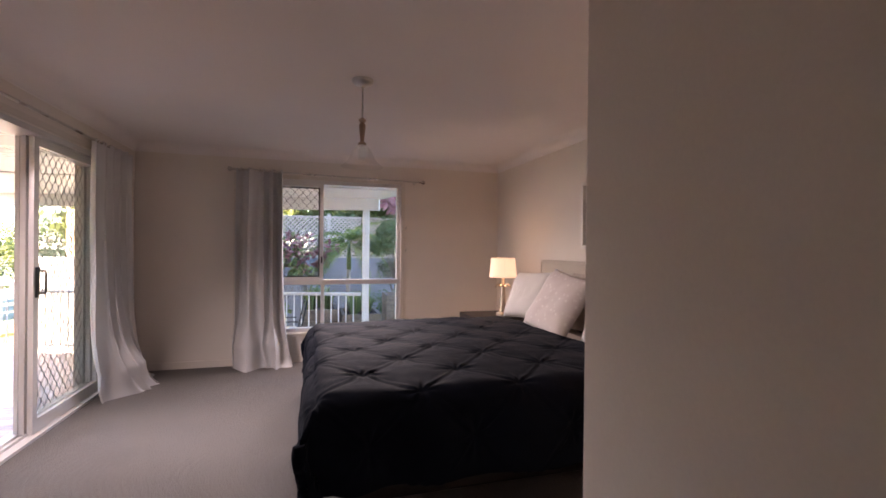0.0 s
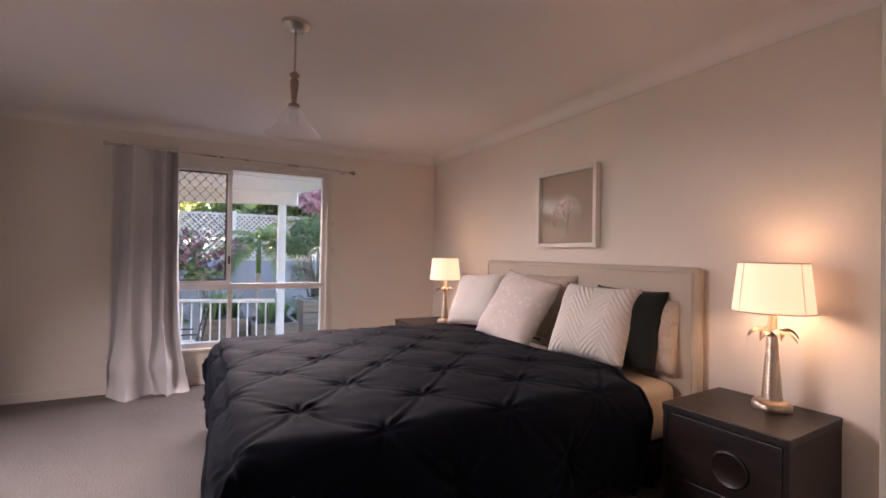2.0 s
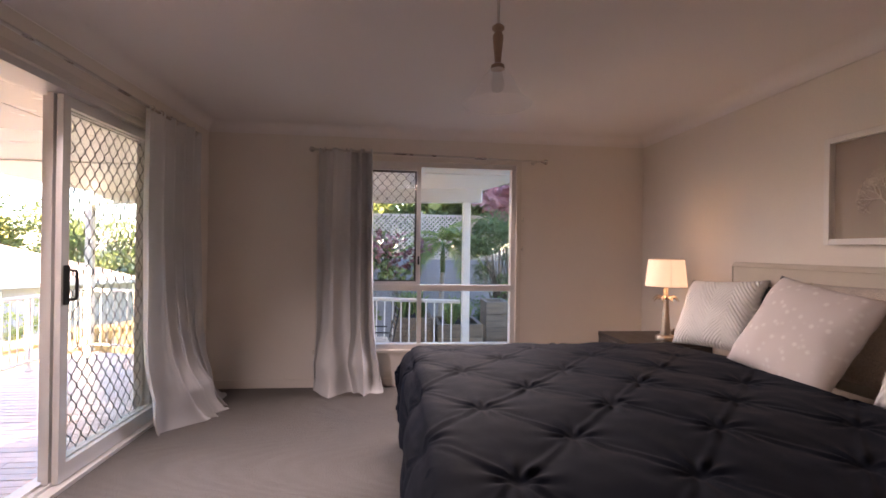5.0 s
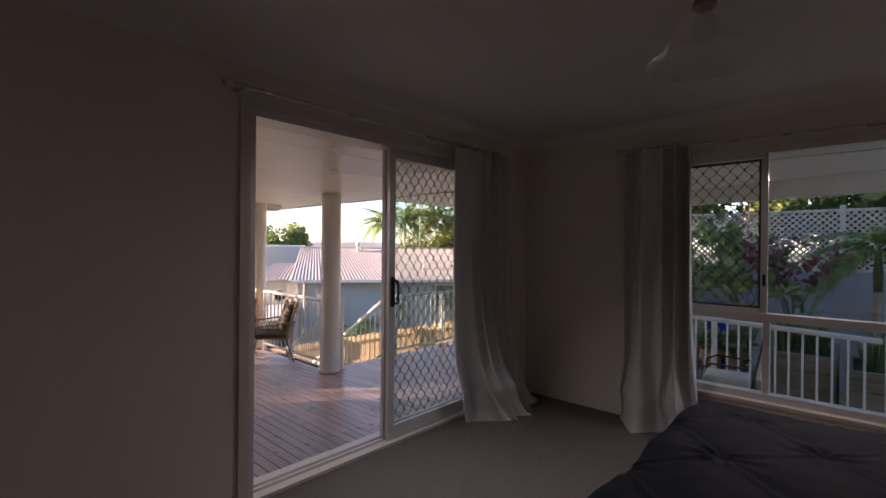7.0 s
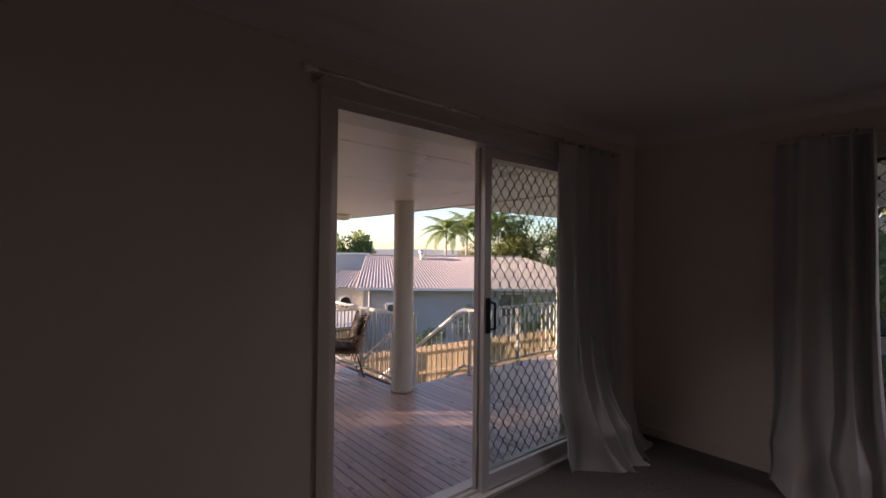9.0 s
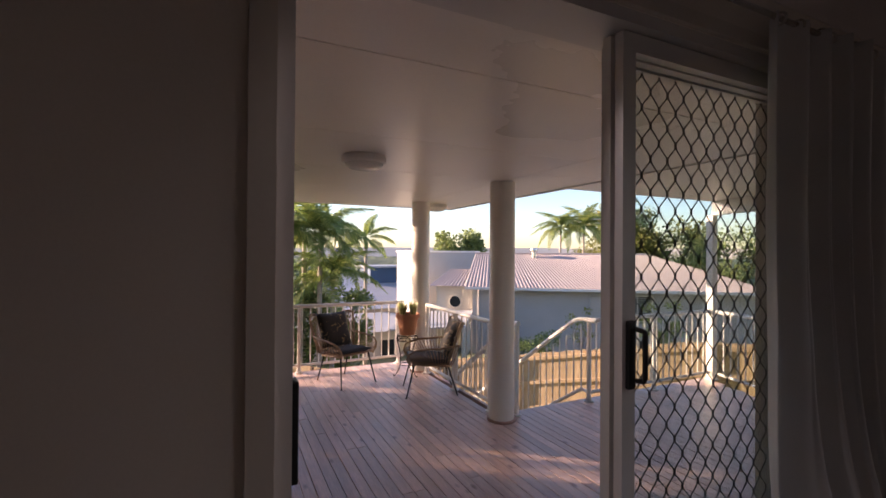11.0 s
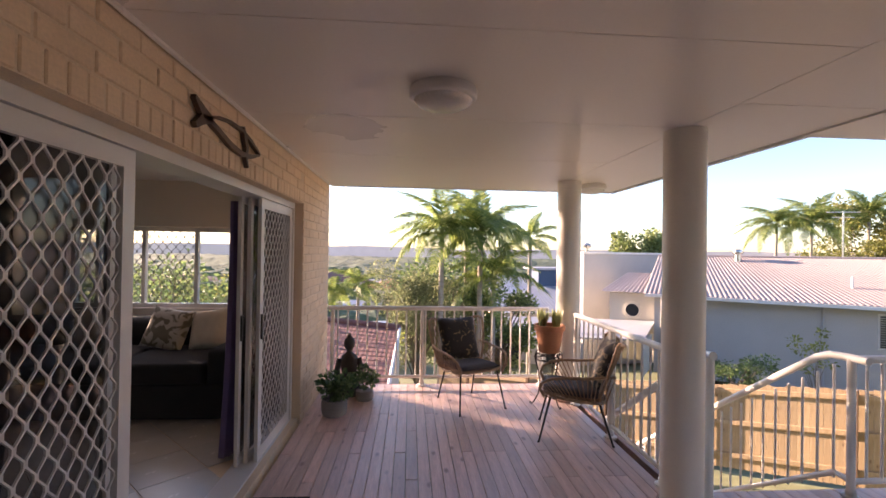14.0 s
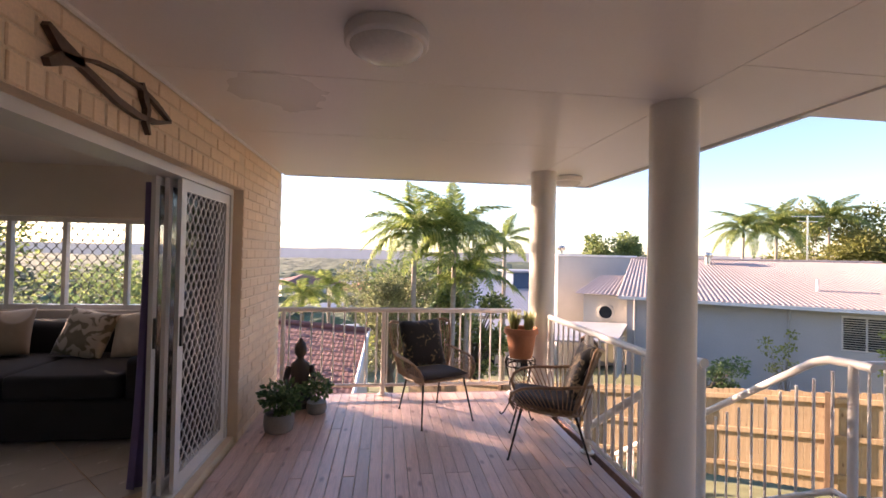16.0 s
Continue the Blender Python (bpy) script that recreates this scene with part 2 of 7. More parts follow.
def mesh_of(name, bm, mat, smooth=None):
    bmesh.ops.recalc_face_normals(bm, faces=bm.faces)
    me = bpy.data.meshes.new(name)
    bm.to_mesh(me)
    bm.free()
    me.materials.append(mat)
    if smooth:
        me.shade_smooth()
        if smooth is not True:
            me.set_sharp_from_angle(angle=radians(smooth))
    return me


def part(name, bm, mat, parent=None, label="", smooth=None, m=None):
    ob = new(name, mesh_of(name, bm, mat, smooth))
    if parent is not None:
        ob.parent = parent
    if m is not None:
        ob.matrix_basis = m
    if label:
        ob["label"] = label
    return ob


def thing(name, m, label, category, group="", kind=""):
    ob = new(name)
    ob.empty_display_size = 0.1
    ob.matrix_basis = m
    return tagged(ob, label, category, group, kind)


def structure(name, bm, mat, label, category, smooth=None):
    return tagged(part(name, bm, mat, smooth=smooth), label, category, kind="structure")


def slab_x(bm, y0, y1, x0, x1, z0, z1, holes=()):
    """A wall along x between y0 and y1, with rectangular holes (xa, xb, za, zb)."""
    xs = sorted({x0, x1, *(h[0] for h in holes), *(h[1] for h in holes)})
    for a, b in zip(xs, xs[1:]):
        cut = [h for h in holes if h[0] <= a + 1e-6 and h[1] >= b - 1e-6]
        zs = z0
        for h in sorted(cut, key=lambda q: q[2]):
            if h[2] > zs + 1e-6:
                box(bm, a, y0, zs, b, y1, h[2])
            zs = h[3]
        if zs < z1 - 1e-6:
            box(bm, a, y0, zs, b, y1, z1)


def slab_y(bm, x0, x1, y0, y1, z0, z1, holes=()):
    before = len(bm.verts)
    slab_x(bm, x0, x1, y0, y1, z0, z1, holes)
    bm.verts.ensure_lookup_table()
    for v in bm.verts[before:]:
        v.co = Vector((v.co.y, v.co.x, v.co.z))


def diamond_grille(bm, u0, u1, z0, z1, cw, ch, t, place):
    """Security mesh of upright bent strips that touch their neighbours at short flats; place(u, w, z) gives the point, w the depth."""
    nu, nz = max(2, round(2 * (u1 - u0) / cw)), max(1, round((z1 - z0) / ch))
    cw, ch = (u1 - u0) / nu, (z1 - z0) / nz
    h = t / 2
    swing = cw / 2 - h * 0.6
    for i in range(nu):
        side = 1 if i % 2 else -1
        mid = u0 + (i + 0.5) * cw
        line = []
        for k in range(2 * nz + 1):
            e = side * (1 if k % 2 else -1)
            for f, q in ((-0.33, 0.50), (-0.17, 0.93), (0.17, 0.93), (0.33, 0.50)):
                z = z0 + (k + f) * ch / 2
                if z0 <= z <= z1:
                    line.append((mid + e * q * swing, z))
        line = [(line[0][0], z0)] + line + [(line[-1][0], z1)]
        rings = [[bm.verts.new(place(u + a, w, z)) for a, w in ((-h, -0.45 * t), (h, -0.45 * t), (h, 0.45 * t), (-h, 0.45 * t))] for u, z in line]
        for p, q in zip(rings, rings[1:]):
            for j in range(4):
                bm.faces.new((p[j], p[(j + 1) % 4], q[(j + 1) % 4], q[j]))


# ---- bedroom ----
DECK, SOFF = -0.375, 2.115
XW, XE, YN, YS, CEILING = -1.62, 2.49, 5.46, 0.81, 2.40
DOOR = (2.74, 4.80, 0.0, 2.11)         # y0, y1, z0, z1
WIN = (-0.62, 1.21, 0.34, 2.10)        # x0, x1, z0, z1

bm = bmesh.new()
box(bm, XW - 0.25, -2.2, -0.12, XE + 0.2, YN + 0.24, 0.0)
floor = structure("floor", bm, CARPET, "beige ribbed loop-pile bedroom carpet", "carpet")
bm = bmesh.new()
box(bm, XW - 0.2, -2.2, CEILING, XE + 0.2, YN + 0.2, CEILING + 0.06)
structure("ceiling", bm, CEIL, "plain white plaster bedroom ceiling", "ceiling")
bm = bmesh.new()
slab_x(bm, YN, YN + 0.24, XW - 0.25, XE + 0.2, 0, CEILING, [WIN])
structure("wall_north", bm, PLASTER, "off-white painted bedroom wall round a window", "wall")
bm = bmesh.new()
slab_y(bm, XW - 0.25, XW, -2.2, YN, 0, CEILING, [DOOR])
structure("wall_west", bm, PLASTER, "off-white painted wall with a sliding door", "wall")
bm = bmesh.new()
box(bm, XE, -2.2, 0, XE + 0.2, YN, CEILING)
structure("wall_east", bm, PLASTER, "off-white painted wall behind the bed", "wall")
bm = soft_box(0.674, -2.0, 0, XE, YS, CEILING, 0.006)
structure("wall_south", bm, PLASTER, "off-white painted wall corner beside the entry", "wall")
bm = bmesh.new()
box(bm, XW, -2.0, 0, -0.5, YS, CEILING)
structure("wall_entry", bm, PLASTER, "off-white painted wall beside the entry passage", "wall")
bm = bmesh.new()
box(bm, XW, -2.2, 0, XE, -2.0, CEILING)
structure("wall_passage_end", bm, PLASTER, "off-white painted wall closing the passage", "wall")


def cornice(bm, a, b, inward, size=0.09):
    """A coved strip from a to b under the ceiling."""
    a, b, n = Vector((*a, 0)), Vector((*b, 0)), Vector((*inward, 0))
    prof = [(0.0, CEILING - size), (0.006, CEILING - size)] + [(0.006 + 1.15 * size * (1 - math.cos(t)), CEILING - size + (size - 0.002) * math.sin(t)) for t in [radians(d) for d in range(9, 91, 9)]] + [(0.0, CEILING - 0.001)]
    rings = [[bm.verts.new(p + n * w + Vector((0, 0, z))) for w, z in prof] for p in (a, b)]
    k = len(prof)
    for i in range(k):
        face(bm, (rings[0][i], rings[0][(i + 1) % k], rings[1][(i + 1) % k], rings[1][i]))
    face(bm, rings[0])
    face(bm, rings[1][::-1])


bm = bmesh.new()
cornice(bm, (XW, YN), (XE, YN), (0, -1))
cornice(bm, (XE, YS), (XE, YN - 0.001), (-1, 0))
cornice(bm, (XW, YS), (XW, YN - 0.001), (1, 0))
cornice(bm, (0.674, YS), (XE - 0.001, YS), (0, 1))
structure("cornice", bm, CEIL, "white coved plaster cornice", "cornice", smooth=40)
bm = bmesh.new()
for x0, y0, x1, y1 in ((XW, YN - 0.014, XE, YN), (XE - 0.014, YS, XE, YN - 0.015), (XW, YS, XW + 0.014, DOOR[0] - 0.07), (XW, DOOR[1] + 0.07, XW + 0.014, YN - 0.015),
                       (0.674, YS, XE - 0.015, YS + 0.014), (0.66, -1.9, 0.674, YS + 0.014)):
    box(bm, x0, y0, 0, x1, y1, 0.075)
structure("baseboard", bm, PLASTER, "low off-white painted skirting board", "baseboard")


# sliding door of the bedroom
def bedroom_door():
    d = thing("door_1", pose(XW, DOOR[0], 0), "open white aluminium sliding door with diamond security screen", "sliding door", kind="structure")
    w, h = DOOR[1] - DOOR[0], DOOR[3]
    bm = bmesh.new()
    for y0, y1, z0, z1, xa, xb in ((0, 0.035, 0, h, -0.19, -0.005), (w - 0.035, w, 0, h, -0.19, -0.005), (0.035, w - 0.035, h - 0.04, h, -0.19, -0.005),
                                   (0.035, w - 0.035, 0.001, 0.022, -0.22, -0.005), (0.035, w - 0.035, 0.022, 0.04, -0.075, -0.068), (0.035, w - 0.035, 0.022, 0.04, -0.125, -0.118)):
        box(bm, xa, y0, z0, xb, y1, z1)
    part("door_frame", bm, ALU, d)
    bm = bmesh.new()                                   # inner timber architrave
    for y0, y1, z0, z1 in ((-0.055, -0.002, 0, h + 0.05), (w + 0.002, w + 0.055, 0, h + 0.05), (-0.002, w + 0.002, h + 0.002, h + 0.05)):
        box(bm, 0.001, y0, z0, 0.016, y1, z1)
    part("architrave", bm, TRIM, d)

    def leaf(x, ya, yb, name, glass_mat):
        bm = bmesh.new()
        s = 0.055
        for y0, y1, z0, z1 in ((ya, ya + s, 0.03, h - 0.045), (yb - s, yb, 0.03, h - 0.045), (ya + s, yb - s, h - 0.045 - 0.06, h - 0.045), (ya + s, yb - s, 0.03, 0.03 + 0.09)):
            box(bm, x - 0.016, y0, z0, x + 0.016, y1, z1)
        lf = part(name, bm, ALU, d)
        bm = bmesh.new()
        box(bm, x - 0.003, ya + s - 0.005, 0.115, x + 0.003, yb - s + 0.005, h - 0.1)
        g = part("pane", bm, glass_mat, lf)
        g.visible_shadow = False
        return lf

    fixed = leaf(-0.055, 1.005, w - 0.036, "fixed_panel", GLASS)
    slid = leaf(-0.10, 1.0, w - 0.05, "sliding_panel", GLASS)
    sx, ya, yb = -0.155, 1.045, w - 0.045
    bm = bmesh.new()
    for y0, y1, z0, z1 in ((ya, ya + 0.045, 0.03, h - 0.045), (yb - 0.045, yb, 0.03, h - 0.045), (ya + 0.045, yb - 0.045, h - 0.1, h - 0.045), (ya + 0.045, yb - 0.045, 0.03, 0.1)):
        box(bm, sx - 0.012, y0, z0, sx + 0.012, y1, z1)
    scr = part("security_screen", bm, ALU, d)
    bm = bmesh.new()
    diamond_grille(bm, ya + 0.045, yb - 0.045, 0.1, h - 0.1, 0.088, 0.12, 0.0042, lambda u, w_, z: (sx + w_, u, z))
    part("grille", bm, GREYGRILLE, scr, "grey diamond mesh grille")
    bm = soft_box(-0.038, 1.015, 0.96, -0.020, 1.045, 1.17, 0.005)
    part("lock", bm, BLACKP, fixed, "black lock body")
    bm = bmesh.new()
    tube(bm, [(-0.03, 1.045, 0.985), (0.008, 1.045, 0.99), (0.012, 1.045, 1.0), (0.012, 1.045, 1.13), (0.008, 1.045, 1.14), (-0.03, 1.045, 1.145)], 0.008, 8)
    part("handle", bm, BLACKP, fixed, "black pull handle")
    bm = soft_box(-0.075, 0.034, 0.88, -0.03, 0.052, 1.10, 0.004)
    part("catch", bm, BLACKP, d, "black latch plate on the jamb")
    return d


bedroom_door()


# bedroom window
def bedroom_window():
    x0, x1, z0, z1 = WIN
    d = thing("window_1", pose(x0, YN, z0), "white aluminium sliding window with a security grille", "window", kind="structure")
    w, h = x1 - x0, z1 - z0
    tz = 0.575                                          # transom above the sill
    mx = 0.91                                           # meeting stile
    bm = bmesh.new()
    for a, b, c, e in ((0, 0.045, 0, h), (w - 0.045, w, 0, h), (0.045, w - 0.045, 0, 0.045), (0.045, w - 0.045, h - 0.045, h), (0.045, w - 0.045, tz - 0.028, tz + 0.028)):
        box(bm, a, 0.012, c, b, 0.10, e)
    part("window_frame", bm, ALU, d)
    bm = bmesh.new()
    box(bm, mx - 0.02, 0.03, 0.045, mx + 0.02, 0.09, tz - 0.028)
    part("mullion", bm, ALU, d)
    bm = bmesh.new()
    for a, b, c, e in ((-0.045, -0.001, -0.03, h + 0.04), (w + 0.001, w + 0.045, -0.03, h + 0.04), (-0.001, w + 0.001, h + 0.001, h + 0.04)):
        box(bm, a, -0.014, c, b, -0.001, e)
    part("architrave", bm, TRIM, d)
    bm = soft_box(-0.06, -0.035, -0.03, w + 0.06, 0.012, -0.001, 0.004)
    part("window_sill", bm, TRIM, d)
    for name, xa, xb, za, zb, y in (("pane", 0.045, mx, 0.045, tz - 0.028, 0.06), ("pane", mx, w - 0.045, 0.045, tz - 0.028, 0.06), ("pane", mx, w - 0.045, tz + 0.028, h - 0.045, 0.075), ("pane", 0.045, mx, tz + 0.028, h - 0.045, 0.05)):
        bm = bmesh.new()
        box(bm, xa, y - 0.003, za, xb, y + 0.003, zb)
        part(name, bm, GLASS, d).visible_shadow = False
    bm = bmesh.new()
    for a, b, c, e in ((mx - 0.035, mx + 0.005, tz + 0.029, h - 0.046), (0.046, 0.08, tz + 0.029, h - 0.046), (0.08, mx - 0.035, h - 0.076, h - 0.046), (0.08, mx - 0.035, tz + 0.029, tz + 0.058)):
        box(bm, a, 0.02, c, b, 0.045, e)
    sash = part("sash", bm, ALU, d)
    bm = bmesh.new()
    for a, b, c, e in ((0.05, mx - 0.036, h - 0.092, h - 0.077), (0.05, mx - 0.036, tz + 0.059, tz + 0.073), (mx - 0.052, mx - 0.036, tz + 0.073, h - 0.092)):
        box(bm, a, 0.055, c, b, 0.085, e)
    diamond_grille(bm, 0.06, mx - 0.052, tz + 0.073, h - 0.092, 0.088, 0.105, 0.0055, lambda u, w_, z: (u, 0.07 + w_, z))
    part("grille", bm, BRONZE, d, "dark bronze diamond grille")
    bm = soft_box(mx - 0.022, -0.002, tz + 0.22, mx - 0.004, 0.02, tz + 0.30, 0.003)
    part("latch", bm, BLACKP, sash, "black window latch")
    return d


bedroom_window()

# unseen roof over the rooms; the hip is added to shade the garden
bm = bmesh.new()
box(bm, -7.75, -4.5, 2.47, XE + 0.6, 5.9, 2.6)
lo = [bm.verts.new(p) for p in ((-8.0, -4.7, 2.61), (3.3, -4.7, 2.61), (3.3, 5.9, 2.61), (-8.0, 5.9, 2.61))]
hi = [bm.verts.new(p) for p in ((-4.2, 0.8, 5.2), (-0.4, 0.8, 5.2))]
for f in ((lo[0], lo[1], hi[1], hi[0]), (lo[1], lo[2], hi[1]), (lo[2], lo[3], hi[0], hi[1]), (lo[3], lo[0], hi[0]), lo[::-1]):
    face(bm, f)
structure("roof", bm, BRONZE, "unseen dark hipped roof over the rooms, raised for shade", "roof")

# ---- living room seen through its doors ----
LF = -0.335
bm = bmesh.new()
box(bm, -7.6, -3.6, LF - 0.15, XW - 0.25, 2.40, LF - 0.006)
structure("floor_living", bm, MORTAR, "pale grout bed under floor tiles", "floor")
bm = bmesh.new()
box(bm, -7.6, -3.6, 2.08, XW - 0.25, 2.2, 2.14)
structure("ceiling_living", bm, CEIL, "white plaster living room ceiling", "ceiling")
LDOOR = (-6.22, -2.00, LF - 0.06, 1.73)
bm = bmesh.new()
slab_x(bm, 2.20, 2.4235, -7.585, XW - 0.25, LF - 0.06, SOFF, [LDOOR])
wall_brick = structure("wall_brick", bm, MORTAR, "cream face-brick wall over wide sliding doors", "brick wall")
LWIN = (-0.55, 1.48, 0.565, 1.53)
bm = bmesh.new()
slab_y(bm, -7.585, -7.36, -3.6, 2.20, LF - 0.1, 2.08, [LWIN])
structure("wall_living_west", bm, PLASTER, "painted living room wall with a long window", "wall")
bm = bmesh.new()
box(bm, -7.585, -3.8, LF - 0.1, XW - 0.25, -3.6, 2.08)
structure("wall_living_south", bm, PLASTER, "painted living room back wall", "wall")


# ---- deck ----
bm = bmesh.new()
for y in (2.6, 3.6, 4.6, 5.28):
    box(bm, -7.45, y - 0.025, DECK - 0.2, -1.9, y + 0.025, DECK - 0.03)
for x in (-4.6, -3.4, -2.2, -0.6, 1.0, 2.4):
    box(bm, x - 0.025, 5.36, DECK - 0.2, x + 0.025, 8.6 if x < -2 else 7.3, DECK - 0.03)
structure("deck_frame", bm, PINE_DARK, "dark timber joists under the deck", "joists")
bm = bmesh.new()
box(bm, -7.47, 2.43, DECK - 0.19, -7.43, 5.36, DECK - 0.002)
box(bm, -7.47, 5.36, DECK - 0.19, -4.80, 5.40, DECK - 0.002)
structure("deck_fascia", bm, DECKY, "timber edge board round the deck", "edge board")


def edge_line(x, off=0.0):
    """The slanting outer line of the side deck."""
    return 8.8 - 0.27 * (x + 4.75) + off


# soffit and roof edge
bm = bmesh.new()


def prism(bm, pts, z0, z1):
    lo = [bm.verts.new((x, y, z0)) for x, y in pts]
    hi = [bm.verts.new((x, y, z1)) for x, y in pts]
    face(bm, lo[::-1])
    face(bm, hi)
    for i in range(len(pts)):
        j = (i + 1) % len(pts)
        face(bm, (lo[i], lo[j], hi[j], hi[i]))


JX = [XW - 0.25, -2.27, -3.43, -4.59, -5.74, -7.62]
for xa, xb in zip(JX, JX[1:]):
    prism(bm, [(xa - 0.003, 2.432), (xa - 0.003, 5.235), (xb + 0.003, 5.235), (xb + 0.003, 2.432)], SOFF, SOFF + 0.03)
for xa, xb in zip([-1.87, -4.10, -7.62], [-4.10, -7.62]):
    prism(bm, [(xa - 0.003, 5.241), (xa - 0.003, 6.10), (xb + 0.003, 6.10), (xb + 0.003, 5.241)], SOFF, SOFF + 0.03)
prism(bm, [(-4.66, 6.106), (-4.66, edge_line(-4.66, 0.55)), (1.15, edge_line(1.15, 0.55)), (1.55, 6.106)], SOFF - 0.012, SOFF + 0.03)
prism(bm, [(-1.864, 5.705), (-1.864, 6.1), (1.55, 6.1), (1.65, 5.705)], SOFF - 0.004, SOFF + 0.03)
structure("ceiling_deck", bm, SOFFIT, "satin cream sheeted verandah ceiling with joints", "ceiling")
bm = bmesh.new()
prism(bm, [(-7.62, 2.40), (-7.62, 6.10), (-4.66, 6.10), (-4.66, edge_line(-4.66, 0.55)), (1.15, edge_line(1.15, 0.55)), (1.7, 5.72), (-1.85, 5.72), (-1.85, 2.40)], SOFF + 0.031, SOFF + 0.33)
# unseen slopes above the eave, added so their shadow covers garden and lattice
eave = [(-4.66, edge_line(-4.66, 0.55)), (1.15, edge_line(1.15, 0.55))]
slope = [bm.verts.new((x, y, SOFF + 0.332)) for x, y in eave] + [bm.verts.new((x, 0.8, SOFF + 0.332 + 0.56 * (y - 0.8))) for x, y in eave] + [bm.verts.new((x, -4.7, 2.63)) for x, y in eave]
for f in ((0, 1, 3, 2), (2, 3, 5, 4), (0, 2, 4), (1, 5, 3), (0, 4, 5, 1)):
    face(bm, [slope[i] for i in f])
structure("roof_deck", bm, BRONZE, "dark-edged verandah roof with unseen slopes added for shade", "roof")
bm = bmesh.new()
box(bm, -7.66, 2.44, SOFF - 0.01, -7.625, 6.14, SOFF + 0.10)
box(bm, -7.66, 6.14, SOFF - 0.01, -4.66, 6.175, SOFF + 0.10)
structure("gutter", bm, ALU_WHITE, "slim pale gutter along the verandah edge", "gutter")
bm = bmesh.new()
tube(bm, [(-7.5, 2.44, SOFF - 0.008), (-1.9, 2.44, SOFF - 0.008)], 0.012, 6)
structure("trim", bm, SOFFIT, "cream bead where bricks meet the ceiling", "trim")


def round_column(x, y, base=DECK):
    c = thing("round_column", pose(x, y, base), "smooth cream round verandah column on the deck", "column", "verandah columns")
    bm = bmesh.new()
    lathe(bm, [(0.132, 0.02), (0.132, SOFF - base - 0.002)], 40)
    part("shaft", bm, COLUMN, c, smooth=40)
    bm = bmesh.new()
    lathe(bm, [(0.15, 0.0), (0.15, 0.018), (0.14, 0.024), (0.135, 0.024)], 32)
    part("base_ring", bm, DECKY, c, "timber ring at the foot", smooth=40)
    return c


round_column(-4.66, 5.28)
round_column(-6.83, 5.27)


def square_post(x, y, top):
    c = thing("square_post", pose(x, y, DECK), "white square verandah post rising from the deck", "post", "verandah posts")
    bm = soft_box(-0.05, -0.05, 0, 0.05, 0.05, top - DECK, 0.006)
    part("shaft", bm, ALU_WHITE, c)
    bm = soft_box(-0.065, -0.065, 0, 0.065, 0.065, 0.02, 0.004)
    part("foot_plate", bm, ALU_WHITE, c)
    return c


square_post(-4.70, edge_line(-4.7, 0.0), SOFF - 0.2)
square_post(1.0, edge_line(1.0, 0.0), SOFF - 0.2)
bm = bmesh.new()
a, b = Vector((-4.64, edge_line(-4.64), 0)), Vector((1.2, edge_line(1.2), 0))
d = (b - a).normalized()
q = Vector((-d.y, d.x, 0)) * 0.06
prism(bm, [(a - q).xy, (b - q).xy, (b + q).xy, (a + q).xy], SOFF - 0.2, SOFF - 0.013)
structure("beam", bm, ALU_WHITE, "white verandah edge beam on posts", "beam")


def railing(name, p, q, posts, group="deck railings", spacing=0.118, height=0.955, drop=0.0, label="white tubular steel railing with round balusters"):
    """A rail from p to q (x, y, z of the deck), with balusters and flanged posts at the fractions given."""
    p, q = Vector(p), Vector(q)
    r = thing(name, Matrix.Translation(p), label, "railing", group)
    v = q - p
    up = Vector((0, 0, 1))
    bm = bmesh.new()
    tube(bm, [up * height, v + up * height], 0.027, 12)
    part("top_rail", bm, ALU_WHITE, r, smooth=50)
    bm = bmesh.new()
    tube(bm, [up * 0.11, v + up * 0.11], 0.02, 10)
    part("bottom_rail", bm, ALU_WHITE, r, smooth=50)
    n = max(2, round(v.xy.length / spacing))
    me = None
    for i in range(1, n):
        if me is None:
            bm = bmesh.new()
            tube(bm, [up * 0.11, up * height], 0.0095, 8)
            me = mesh_of("baluster", bm, ALU_WHITE, 50)
        o = new("baluster", me)
        o.parent = r
        o.location = v * (i / n)
    for f in posts:
        bm = bmesh.new()
        tube(bm, [v * f + up * 0.0, v * f + up * height], 0.024, 12)
        lathe(bm, [(0.055, 0.0), (0.055, 0.012), (0.03, 0.02), (0.03, 0.05)], 16, v * f)
        part("post", bm, ALU_WHITE, r, smooth=50)
    return r


railing("railing", (-7.40, 2.47, DECK), (-7.40, 5.22, DECK), (0.02, 0.42, 0.97))
railing("railing", (-6.66, 5.30, DECK), (-4.86, 5.30, DECK), (0.01, 0.5, 0.97), height=0.985)
railing("railing", (-4.70, 6.53, DECK), (-4.70, edge_line(-4.7, -0.06), DECK), (0.0, 0.5))
railing("railing", (-4.6, edge_line(-4.6, -0.01), DECK), (0.93, edge_line(0.93, -0.01), DECK), (0.25, 0.5, 0.75))


